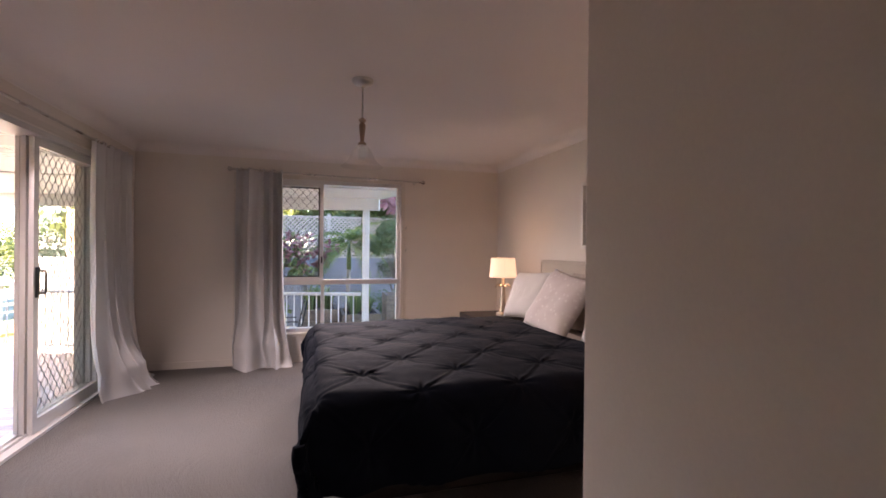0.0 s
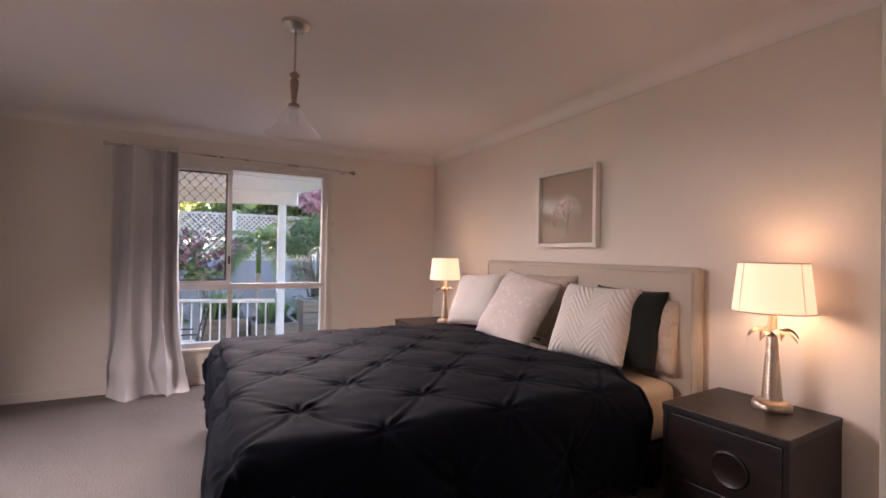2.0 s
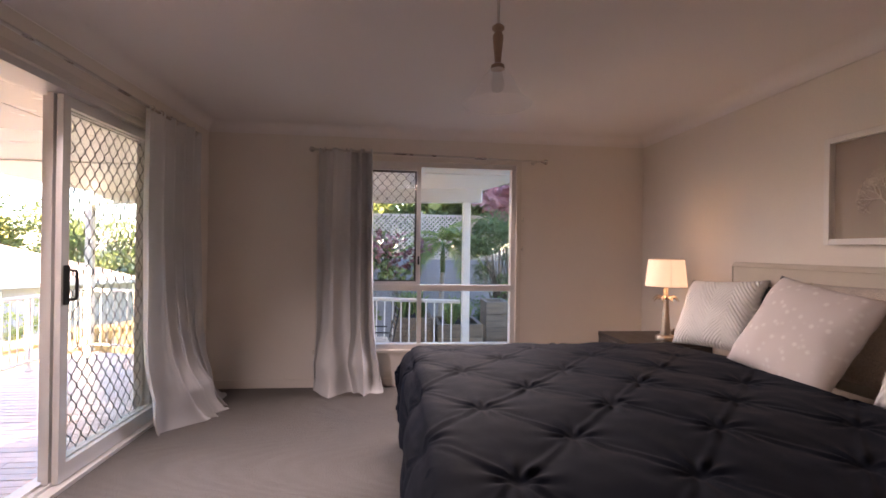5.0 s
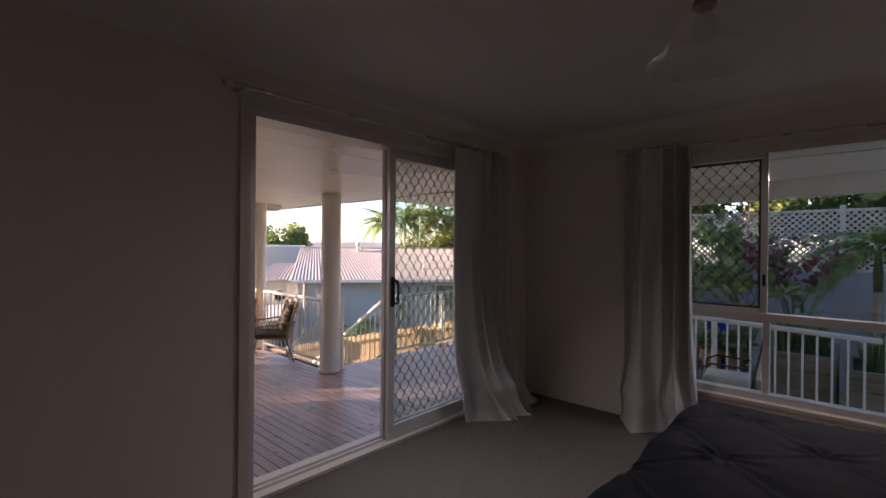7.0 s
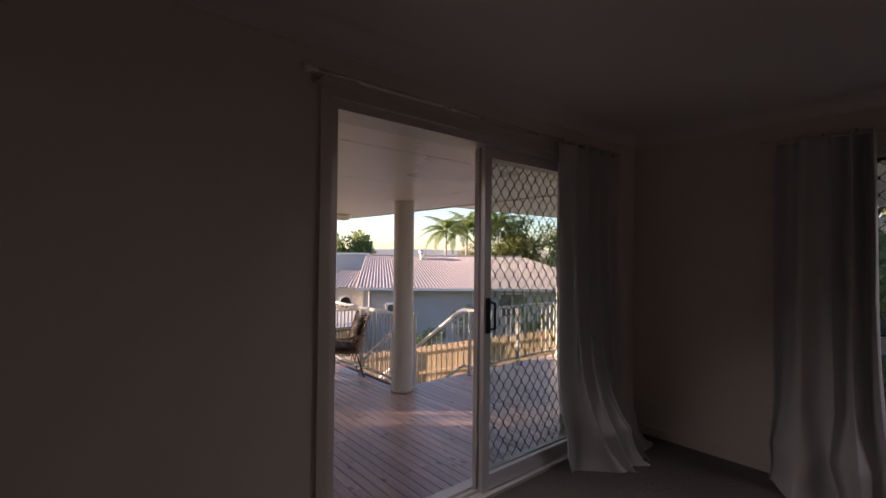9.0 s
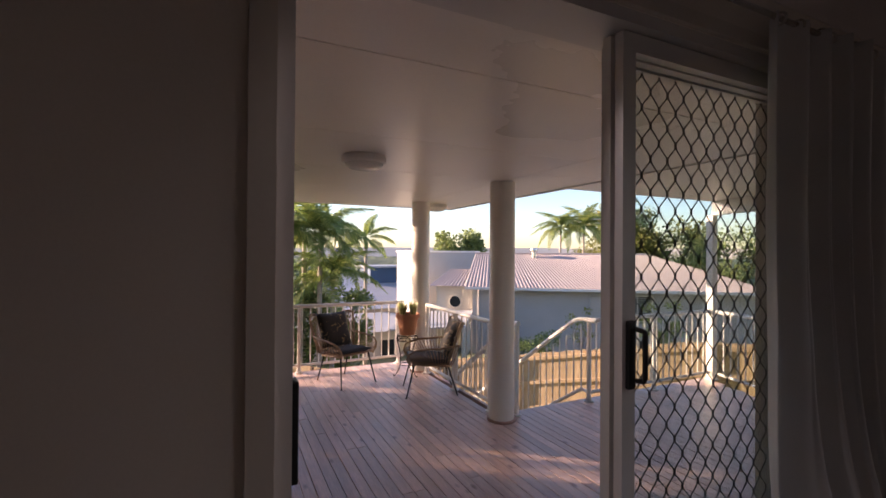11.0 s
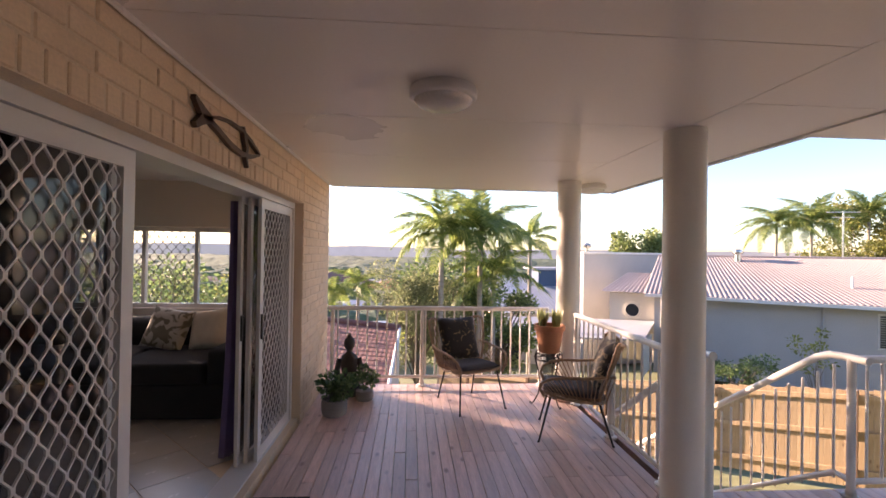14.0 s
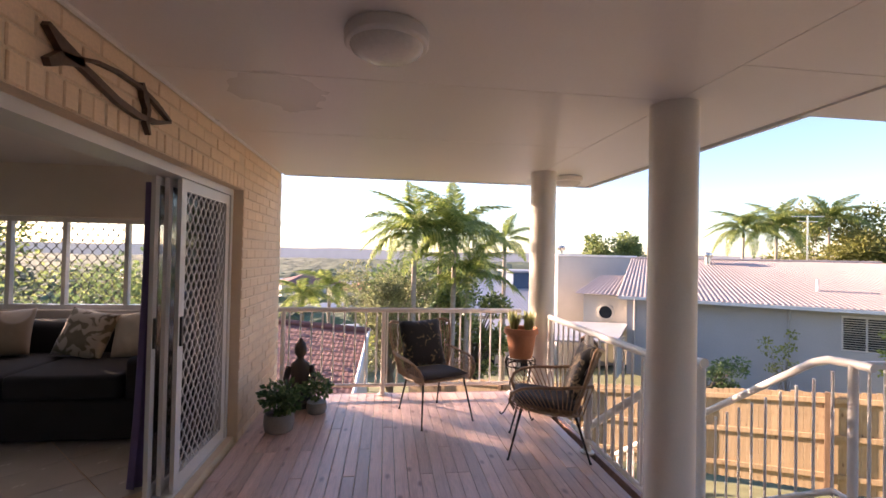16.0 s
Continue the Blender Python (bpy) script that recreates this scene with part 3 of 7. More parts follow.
# stair down to the garden
def stair():
    s = thing("stair", pose(-4.80, 5.49, DECK), "timber stair leading down between white handrails", "stair")
    n, rise, going = 11, 0.172, 0.27
    for i in range(n):
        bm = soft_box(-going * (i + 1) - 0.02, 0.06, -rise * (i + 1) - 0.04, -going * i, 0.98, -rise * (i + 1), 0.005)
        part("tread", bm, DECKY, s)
    for y in (0.03, 1.01):
        bm = bmesh.new()
        ln, m = Vector((-going * n, 0, -rise * n)), None
        vs = [(0.0, -0.02), (ln.x, ln.z - 0.02), (ln.x, ln.z - 0.27), (0.0, -0.27)]
        a = [bm.verts.new((x, y - 0.02, z)) for x, z in vs]
        b = [bm.verts.new((x, y + 0.02, z)) for x, z in vs]
        face(bm, a)
        face(bm, b[::-1])
        for i in range(4):
            j = (i + 1) % 4
            face(bm, (a[i], b[i], b[j], a[j]))
        part("stringer", bm, PINE_DARK, s)
    return s


stair()
for y in (5.50, 6.53):
    rl = thing("stair_handrail", pose(-4.70, y, DECK), "white tubular steel handrail sloping down the stair", "handrail", "stair handrails")
    bm = bmesh.new()
    k = 0.172 / 0.27
    ex = 2.9
    tube(bm, [(0, 0, 0), (0, 0, 0.985)] if y < 6 else [(0, 0, 0), (0, 0, 0.96)], 0.027, 12)
    lathe(bm, [(0.055, 0.0), (0.055, 0.012), (0.03, 0.02), (0.03, 0.05)], 16)
    part("post", bm, ALU_WHITE, rl, smooth=50)
    bm = bmesh.new()
    if y < 6:
        tube(bm, [(0.03, 0, 0.985), (-0.05, 0, 0.975), (-0.12, 0, 0.94), (-ex, 0, 0.95 - k * ex)], 0.03, 12)
    else:
        tube(bm, [(0.12, 0, 0.965), (0, 0, 0.965), (-0.16, 0, 0.955), (-0.27, 0, 0.91), (-ex, 0, 0.99 - k * ex)], 0.027, 12)
    part("top_rail", bm, ALU_WHITE, rl, smooth=50)
    bm = bmesh.new()
    tube(bm, [(0, 0, 0.11), (-0.12, 0, 0.12), (-ex, 0, 0.17 - k * ex)], 0.02, 10)
    part("bottom_rail", bm, ALU_WHITE, rl, smooth=50)
    for i in range(1, 22):
        x = -0.13 * i
        bm = bmesh.new()
        tube(bm, [(x, 0, 0.16 + k * x), (x, 0, 0.97 + k * x)], 0.0095, 8)
        part("baluster", bm, ALU_WHITE, rl, smooth=50)
    bm = bmesh.new()
    tube(bm, [(-ex + 0.1, 0, -k * ex - 0.1), (-ex + 0.1, 0, 1.0 - k * ex)], 0.027, 12)
    part("post", bm, ALU_WHITE, rl, smooth=50)


# sliding doors of the living room
def living_doors():
    x0, x1, z0, z1 = LDOOR
    y = 2.30
    d = thing("door_2", pose(x0, y, LF), "wide white sliding door unit with diamond security screens", "sliding door", kind="structure")
    w, h = x1 - x0, z1 - LF
    bm = bmesh.new()
    for a, b, c, e in ((0.001, 0.05, -0.03, h), (w - 0.05, w - 0.001, -0.03, h), (0.05, w - 0.05, h - 0.055, h - 0.001), (0.05, w - 0.05, -0.035, 0.005)):
        box(bm, a, -0.14, c, b, 0.045, e)
    part("door_frame", bm, ALU, d)

    def leaf(name, a, b, yy, mesh, g):
        bm = bmesh.new()
        s = 0.075 if mesh else 0.05
        for p, q, r, t in ((a, a + s, 0.006, h - 0.06), (b - s, b, 0.006, h - 0.06), (a + s, b - s, h - 0.06 - s, h - 0.06), (a + s, b - s, 0.006, 0.006 + s + 0.02)):
            box(bm, p, yy - 0.013, r, q, yy + 0.013, t)
        lf = part(name, bm, ALU, d)
        if mesh:
            bm = bmesh.new()
            diamond_grille(bm, a + s, b - s, 0.1, h - 0.06 - s, 0.084, 0.116, 0.0085, lambda u, w_, z: (u, yy + w_, z))
            part("grille", bm, ALU, lf, "white diamond mesh grille")
        if g:
            bm = bmesh.new()
            box(bm, a + s, yy - 0.003, 0.07, b - s, yy + 0.003, h - 0.1)
            part("pane", bm, g, lf).visible_shadow = False
        return lf

    xa = lambda x: x - x0
    leaf("security_screen", xa(-3.705), xa(-2.765), 0.02, True, None)
    s2 = leaf("security_screen", xa(-6.17), xa(-5.285), 0.02, True, None)
    leaf("glass_panel", xa(-3.72), xa(-2.75), -0.05, False, DARKGLASS)
    leaf("glass_panel", xa(-2.80), xa(-2.05), -0.10, False, DARKGLASS)
    leaf("glass_panel", xa(-6.20), xa(-5.27), -0.05, False, DARKGLASS)
    leaf("glass_panel", xa(-6.18), xa(-5.21), -0.10, False, DARKGLASS)
    for x, yy in ((xa(-5.32), 0.035), (xa(-5.235), -0.085)):
        bm = soft_box(x - 0.014, yy - 0.006, 0.93, x + 0.014, yy + 0.012, 1.12, 0.004)
        part("handle", bm, BLACKP, s2, "black handle plate")
    return d


living_doors()

# ---- bedroom things ----
NAVY = material("navy cotton", 0.75, base=(0.0042, 0.0064, 0.0128), vary=0.12, scale=6, grain=240, grain_amount=0.12, bump=0.25, bump_scale=500, sheen=0.02)
NAVY.node_tree.nodes["Principled BSDF"].inputs["Specular IOR Level"].default_value = 0.07
LINEN = material("cream linen", 0.9, base=(0.56, 0.49, 0.40), vary=0.03, scale=4, grain=320, grain_amount=0.07, bump=0.3, bump_scale=420, sheen=0.2)
SHEET = material("cream bed sheet", 0.85, base=(0.66, 0.57, 0.46), vary=0.03, scale=5, grain=200, bump=0.15)
CURTAIN = material("pale grey curtain cloth", 0.8, base=(0.62, 0.61, 0.60), vary=0.03, scale=3, grain=300, grain_amount=0.05, bump=0.2, bump_scale=500, sheen=0.3)
DARKWOOD = wood_material("dark stained timber", (0.026, 0.018, 0.015), (0.015, 0.010, 0.0085), 0.40, 0.05, False, 1)
SILVER = material("champagne metal", 0.32, 0.9, base=(0.60, 0.50, 0.40), vary=0.08, scale=12, grain=120, grain_amount=0.08, bump=0.15)
BLACKVELVET = material("black velvet", 0.9, base=(0.010, 0.014, 0.013), vary=0.15, scale=8, grain=300, sheen=0.08)
WHITEFRAME = material("white picture frame", 0.4, base=(0.80, 0.76, 0.71), vary=0.02, grain=120)
MAT_LINEN = material("taupe picture backing", 0.9, base=(0.50, 0.41, 0.33), vary=0.04, scale=6, grain=350, grain_amount=0.1, bump=0.2)
SHADECLOTH = emit_material("glowing lamp shade cloth", (1.0, 0.60, 0.34), 0.022, (0.80, 0.68, 0.56))
BULB = emit_material("warm lamp bulb", (1.0, 0.68, 0.38), 0.8)


def herringbone(name, base, dark, scale=26):
    m = material(name, 0.9, base=base, vary=0.03, grain=300, bump=0.0, sheen=0.2)
    n, l = m.node_tree.nodes, m.node_tree.links
    tc, sep = n.new("ShaderNodeTexCoord"), n.new("ShaderNodeSeparateXYZ")
    l.new(tc.outputs["Object"], sep.inputs[0])

    def math_node(op, a, b=None):
        k = n.new("ShaderNodeMath")
        k.operation = op
        for i, v in enumerate((a, b)):
            if v is None:
                continue
            if isinstance(v, (int, float)):
                k.inputs[i].default_value = v
            else:
                l.new(v, k.inputs[i])
        return k.outputs[0]

    zig = math_node("PINGPONG", math_node("ADD", sep.outputs[0], 5.0), 0.125)
    wave = math_node("SINE", math_node("MULTIPLY", math_node("SUBTRACT", sep.outputs[1], math_node("MULTIPLY", zig, 1.2)), 2 * math.pi * scale))
    bp = n.new("ShaderNodeBump")
    bp.inputs["Strength"].default_value, bp.inputs["Distance"].default_value = 0.55, 0.004
    l.new(wave, bp.inputs["Height"])
    b = n["Principled BSDF"]
    l.new(bp.outputs[0], b.inputs["Normal"])
    col = b.inputs["Base Color"].links[0].from_socket
    mx = n.new("ShaderNodeMix")
    mx.data_type = "RGBA"
    l.new(math_node("MULTIPLY", math_node("GREATER_THAN", math_node("MULTIPLY", wave, -1.0), 0.35), 0.18), mx.inputs["Factor"])
    l.new(col, mx.inputs[6])
    mx.inputs[7].default_value = (*dark, 1)
    l.new(mx.outputs[2], b.inputs["Base Color"])
    return m


def patterned(name, base, motif, scale, low=0.45, high=0.55, kind="noise"):
    """Cloth with a soft printed motif."""
    m = material(name, 0.88, base=base, vary=0.04, grain=280, sheen=0.25)
    n, l = m.node_tree.nodes, m.node_tree.links
    b = n["Principled BSDF"]
    col = b.inputs["Base Color"].links[0].from_socket
    tc = n.new("ShaderNodeTexCoord")
    tx = n.new("ShaderNodeTexNoise" if kind == "noise" else "ShaderNodeTexVoronoi")
    tx.inputs["Scale"].default_value = scale
    if kind == "noise":
        tx.inputs["Detail"].default_value, tx.inputs["Distortion"].default_value = 1.5, 1.2
    l.new(tc.outputs["Object"], tx.inputs[0])
    rp = n.new("ShaderNodeValToRGB")
    rp.color_ramp.elements[0].position, rp.color_ramp.elements[1].position = low, high
    l.new(tx.outputs[0], rp.inputs[0])
    mx = n.new("ShaderNodeMix")
    mx.data_type = "RGBA"
    l.new(rp.outputs[0], mx.inputs["Factor"])
    l.new(col, mx.inputs[6])
    mx.inputs[7].default_value = (*motif, 1)
    l.new(mx.outputs[2], b.inputs["Base Color"])
    return m


HERRING = herringbone("white herringbone knit", (0.80, 0.75, 0.70), (0.60, 0.55, 0.50))
RIBBED = herringbone("white ribbed cotton", (0.78, 0.74, 0.69), (0.60, 0.56, 0.52), 34)
BLOSSOM = patterned("white cloth with faint blossom print", (0.80, 0.74, 0.69), (0.66, 0.58, 0.54), 22, 0.12, 0.34, "voronoi")
FUR = material("cream faux fur", 0.95, base=(0.62, 0.52, 0.42), vary=0.08, scale=9, grain=140, grain_amount=0.2, bump=0.9, bump_scale=90, bump_dist=0.012, sheen=0.3)

BX0, BX1, BY0, BY1, BTOP = 0.26, 2.40, 2.22, 4.09, 0.60


def bed():
    b = thing("bed", pose(0, 0, 0), "king bed with cream upholstered headboard and dressed mattress", "bed")
    bm = soft_box(BX0 + 0.05, BY0 + 0.04, 0.06, BX1, BY1 - 0.04, 0.28, 0.02)
    part("base", bm, DARKWOOD, b)
    for x, y in ((BX0 + 0.12, BY0 + 0.1), (BX0 + 0.12, BY1 - 0.1), (BX1 - 0.1, BY0 + 0.1), (BX1 - 0.1, BY1 - 0.1)):
        bm = bmesh.new()
        tube(bm, [(x, y, 0), (x, y, 0.07)], 0.03, 10)
        part("leg", bm, DARKWOOD, b)
    bm = soft_box(BX0, BY0, 0.28, BX1, BY1, BTOP - 0.01, 0.06, 4)
    part("mattress", bm, SHEET, b, "mattress in a cream fitted sheet", smooth=True)
    bm = soft_box(2.405, 2.125, 0.05, XE - 0.004, 4.16, 1.222, 0.025, 4)
    hb = part("headboard", bm, LINEN, b, "cream linen headboard", smooth=40)
    bm = bmesh.new()
    tube(bm, [(2.404, 2.15, 0.1), (2.404, 2.15, 1.194), (2.404, 4.135, 1.194), (2.404, 4.135, 0.1)], 0.006, 6)
    part("piping", bm, LINEN, hb)
    return b


bed()


def duvet():
    """A pin-tucked quilt that rounds the mattress edge and hangs at foot and sides."""
    hang_foot, hang_near, hang_far = 0.52, 0.50, 0.50
    r = 0.13
    xf, yn, yf, top = BX0 - 0.005, BY0 - 0.03, BY1 + 0.03, BTOP + 0.055
    W = yf - yn
    cell = 0.52

    def head(t):
        """Where the quilt ends towards the pillows; its near corner is pulled towards the foot."""
        return 2.06 + 0.10 * math.exp(-((t - 0.32) / 0.22) ** 2) - 0.09 * min(1, max(0, (0.22 - t) / 0.3)) - 0.30 * max(0, -t - 0.05)

    def puff(s, t):
        a, c = (s + t) / cell + 0.3, (s - t) / cell + 0.1
        u, v = a - math.floor(a) - 0.5, c - math.floor(c) - 0.5
        eu, ev = 0.5 - abs(u), 0.5 - abs(v)
        d2 = eu * eu + ev * ev
        pinch = math.exp(-d2 / 0.008)
        ridge = math.exp(-(eu / 0.030) ** 2) + math.exp(-(ev / 0.030) ** 2)
        seam = math.exp(-((eu - 0.06) / 0.035) ** 2) + math.exp(-((ev - 0.06) / 0.035) ** 2)
        ang = math.atan2(ev * (1 if v > 0 else -1), eu * (1 if u > 0 else -1))
        near = math.exp(-d2 / 0.07)
        star = 0.007 * near * (1 - pinch) * math.sin(9 * ang + 4 * noise.noise((s * 2, t * 2, 1)))
        pillow = 0.012 * (1 - (2 * u) ** 2) * (1 - (2 * v) ** 2)
        crumple = 0.008 * noise.noise((s * 4.5, t * 4.5, 0.3)) + 0.003 * noise.noise((s * 13, t * 13, 2.3)) + 0.020 * noise.noise((s * 1.5, t * 1.5, 7))
        return pillow + 0.0055 * min(1, ridge) * (1 - pinch) - 0.0015 * min(1, seam) - 0.013 * pinch + star + crumple

    def over(d, edge, out):
        """Distance d past the edge: (horizontal, drop, share turned down)."""
        if d <= 0:
            return 0.0, 0.0, 0.0
        arc = r * math.pi / 2
        if d < arc:
            a = d / r
            return r * math.sin(a), r * (1 - math.cos(a)), math.sin(a)
        return r + out * (d - arc), r + (d - arc), 1.0

    def f(i, j):
        t = -hang_near + j * (W + hang_near + hang_far)
        s = -hang_foot + i * (head(t) - xf + hang_foot)
        fx, zx, tx = over(-s, 0, -0.03)
        if t < W / 2:
            fy, zy, ty = over(-t, 0, 0.04)
            sy = -1
        else:
            fy, zy, ty = over(t - W, 0, 0.06)
            sy = 1
        edge = 0.055 * noise.noise((t * 1.6, 4, 0)) if i > 0.97 else 0
        x = xf + max(s, 0) - fx + edge
        y = yn + min(max(t, 0), W) + sy * fy
        drop = max(zx, zy) + 0.25 * min(zx, zy)
        h = puff(s, t) * (1.25 if drop > 0.05 else 1.0)
        n = Vector((-tx, sy * ty, max(0.0, 1 - max(tx, ty)))).normalized() if (tx or ty) else Vector((0, 0, 1))
        wave = 0.028 * (tx * math.sin(15 * t + 2 * math.sin(3 * t)) + ty * math.sin(13 * s + 2 * math.sin(2.7 * s))) * min(1, drop * 2.5)
        mid = 0.03 * math.sin(math.pi * min(max(t / W, 0), 1)) * (1 if drop < 0.02 else 0.0)
        p = Vector((x, y, top + mid - drop)) + n * (h + wave)
        # soft fall at the head end
        if i > 0.93:
            p.z -= 0.045 * ((i - 0.93) / 0.07) ** 2
        p.z = max(p.z, 0.03 + 0.01 * noise.noise((x * 9, y * 9, 0)))
        return p

    t = thing("quilt", pose(0, 0, 0), "dark navy pin-tucked quilt hanging over the bed", "quilt")
    bm = bmesh.new()
    sheet(bm, f, 260, 330)
    d = part("cover", bm, NAVY, t, smooth=True)
    mod = d.modifiers.new("thickness", "SOLIDIFY")
    mod.thickness, mod.offset = 0.03, -1
    bm = bmesh.new()
    tube(bm, [f(1.0, k / 120) for k in range(121)], 0.014, 8)
    part("hem", bm, NAVY, t, "rolled seam at the head end", smooth=True)
    return t


duvet()


def cushion(m, w, h, mat, label, depth=0.17, soft=0.035, piping=None, group="bed cushions"):
    """A plump square cushion standing on its edge; local x along, y up, z towards the room."""
    c = thing("cushion", m, label, "cushion", group)
    bm = bmesh.new()
    k = 22
    for side in (1, -1):
        def f(u, v):
            a, b = 2 * u - 1, 2 * v - 1
            ex, ey = 1 - 0.055 * (1 - b * b) * abs(a), 1 - 0.055 * (1 - a * a) * abs(b)
            th = depth / 2 * (max(0, (1 - a ** 4)) * max(0, (1 - b ** 4))) ** 0.55
            wr = 0.008 * noise.noise((a * 3 + w * 7, b * 3, side)) + 0.004 * noise.noise((a * 9, b * 9, w * 31))
            rim = max(abs(a), abs(b))
            return (a * w / 2 * ex, h / 2 * (1 + b * ey), side * (th + (wr if rim < 0.98 else 0)))
        sheet(bm, f, k, k)
    bmesh.ops.remove_doubles(bm, verts=bm.verts, dist=0.0008)
    part("cover", bm, mat, c, smooth=True)
    if piping:
        bm = bmesh.new()
        pts = []
        for e in range(4):
            for q in range(8):
                a = -1 + 2 * q / 8
                p = ((a, -1), (1, a), (-a, 1), (-1, -a))[e]
                ex, ey = 1 - 0.055 * (1 - p[1] ** 2) * abs(p[0]), 1 - 0.055 * (1 - p[0] ** 2) * abs(p[1])
                pts.append((p[0] * w / 2 * ex, h / 2 * (1 + p[1] * ey), 0))
        tube(bm, pts, 0.006, 6, closed=True)
        part("piping", bm, piping, c)
    return c


def lean(x, y, z, back=20, turn=0, roll=0):
    """Pose of a cushion on the bed: it faces the foot (-x), leaning back towards the headboard."""
    return Matrix.Translation((x, y, z)) @ pose(0, 0, 0, 0, 0, -90 + turn) @ pose(0, 0, 0, 90 - back, 0, 0) @ pose(0, 0, 0, 0, 0, roll)


TOPZ = BTOP + 0.02
cushion(lean(2.12, 4.0, TOPZ + 0.03, 26, 12, 4), 0.57, 0.50, RIBBED, "white ribbed cotton cushion leaning on the headboard")
cushion(lean(1.94, 3.30, TOPZ + 0.03, 30, 8, -10), 0.56, 0.55, BLOSSOM, "white cushion with a faint blossom print")
cushion(lean(2.27, 3.25, TOPZ + 0.03, 16, 0, 2), 0.56, 0.50, FUR, "cream fluffy cushion behind the others")
cushion(lean(2.10, 2.64, TOPZ + 0.03, 24, 10, -1), 0.53, 0.48, HERRING, "white herringbone knit cushion on the bed")
cushion(lean(2.25, 2.51, TOPZ + 0.02, 15, 6, -1), 0.48, 0.46, BLACKVELVET, "black velvet cushion behind a white one")
cushion(lean(2.34, 2.45, TOPZ, 8, 4, 1), 0.50, 0.42, patterned("cream brocade", (0.64, 0.54, 0.44), (0.55, 0.44, 0.36), 20), "cream brocade pillow against the headboard", 0.13)
cushion(lean(2.33, 3.60, TOPZ, 8, 0, 1), 0.60, 0.47, BLACKVELVET, "black pillow mostly hidden behind cushions", 0.13)


def nightstand(x0, y0, x1, y1, h, label, turn=0):
    t = thing("nightstand", pose(x0, y0, 0, 0, 0, turn), label, "nightstand", "pair of nightstands")
    w, d = x1 - x0, y1 - y0
    part("top", soft_box(0, 0, h - 0.035, w, d, h, 0.004), DARKWOOD, t)
    bm = bmesh.new()
    box(bm, 0.004, 0.004, 0.02, w, 0.024, h - 0.036)
    box(bm, 0.004, d - 0.024, 0.02, w, d - 0.004, h - 0.036)
    box(bm, w - 0.02, 0.024, 0.02, w, d - 0.024, h - 0.036)
    box(bm, 0.03, 0.024, 0.02, w - 0.02, d - 0.024, 0.04)
    part("body", bm, DARKWOOD, t)
    for z0, z1 in ((0.04, h / 2 - 0.004), (h / 2 + 0.002, h - 0.04)):
        dr = part("drawer_front", soft_box(0.006, 0.027, z0, 0.026, d - 0.027, z1, 0.003), DARKWOOD, t)
        bm = bmesh.new()
        lathe(bm, [(0.0, 0.006), (0.055, 0.006), (0.066, 0.012), (0.072, 0.010), (0.074, 0.0)], 32)
        part("knob", bm, DARKWOOD, dr, "round dark disc pull", smooth=40, m=Matrix.Translation((0.006, d * 0.42, (z0 + z1) / 2 - 0.02)) @ pose(0, 0, 0, 0, -90, 0))
    bm = bmesh.new()
    box(bm, 0.03, 0.03, 0, w - 0.01, d - 0.03, 0.02)
    part("plinth", bm, BLACKP, t)
    return t


nightstand(1.98, 1.486, 2.47, 1.985, 0.615, "dark stained timber nightstand with round drawer pulls", 4)
nightstand(1.80, 4.42, 2.475, 4.93, 0.60, "dark stained timber nightstand beyond the bed")


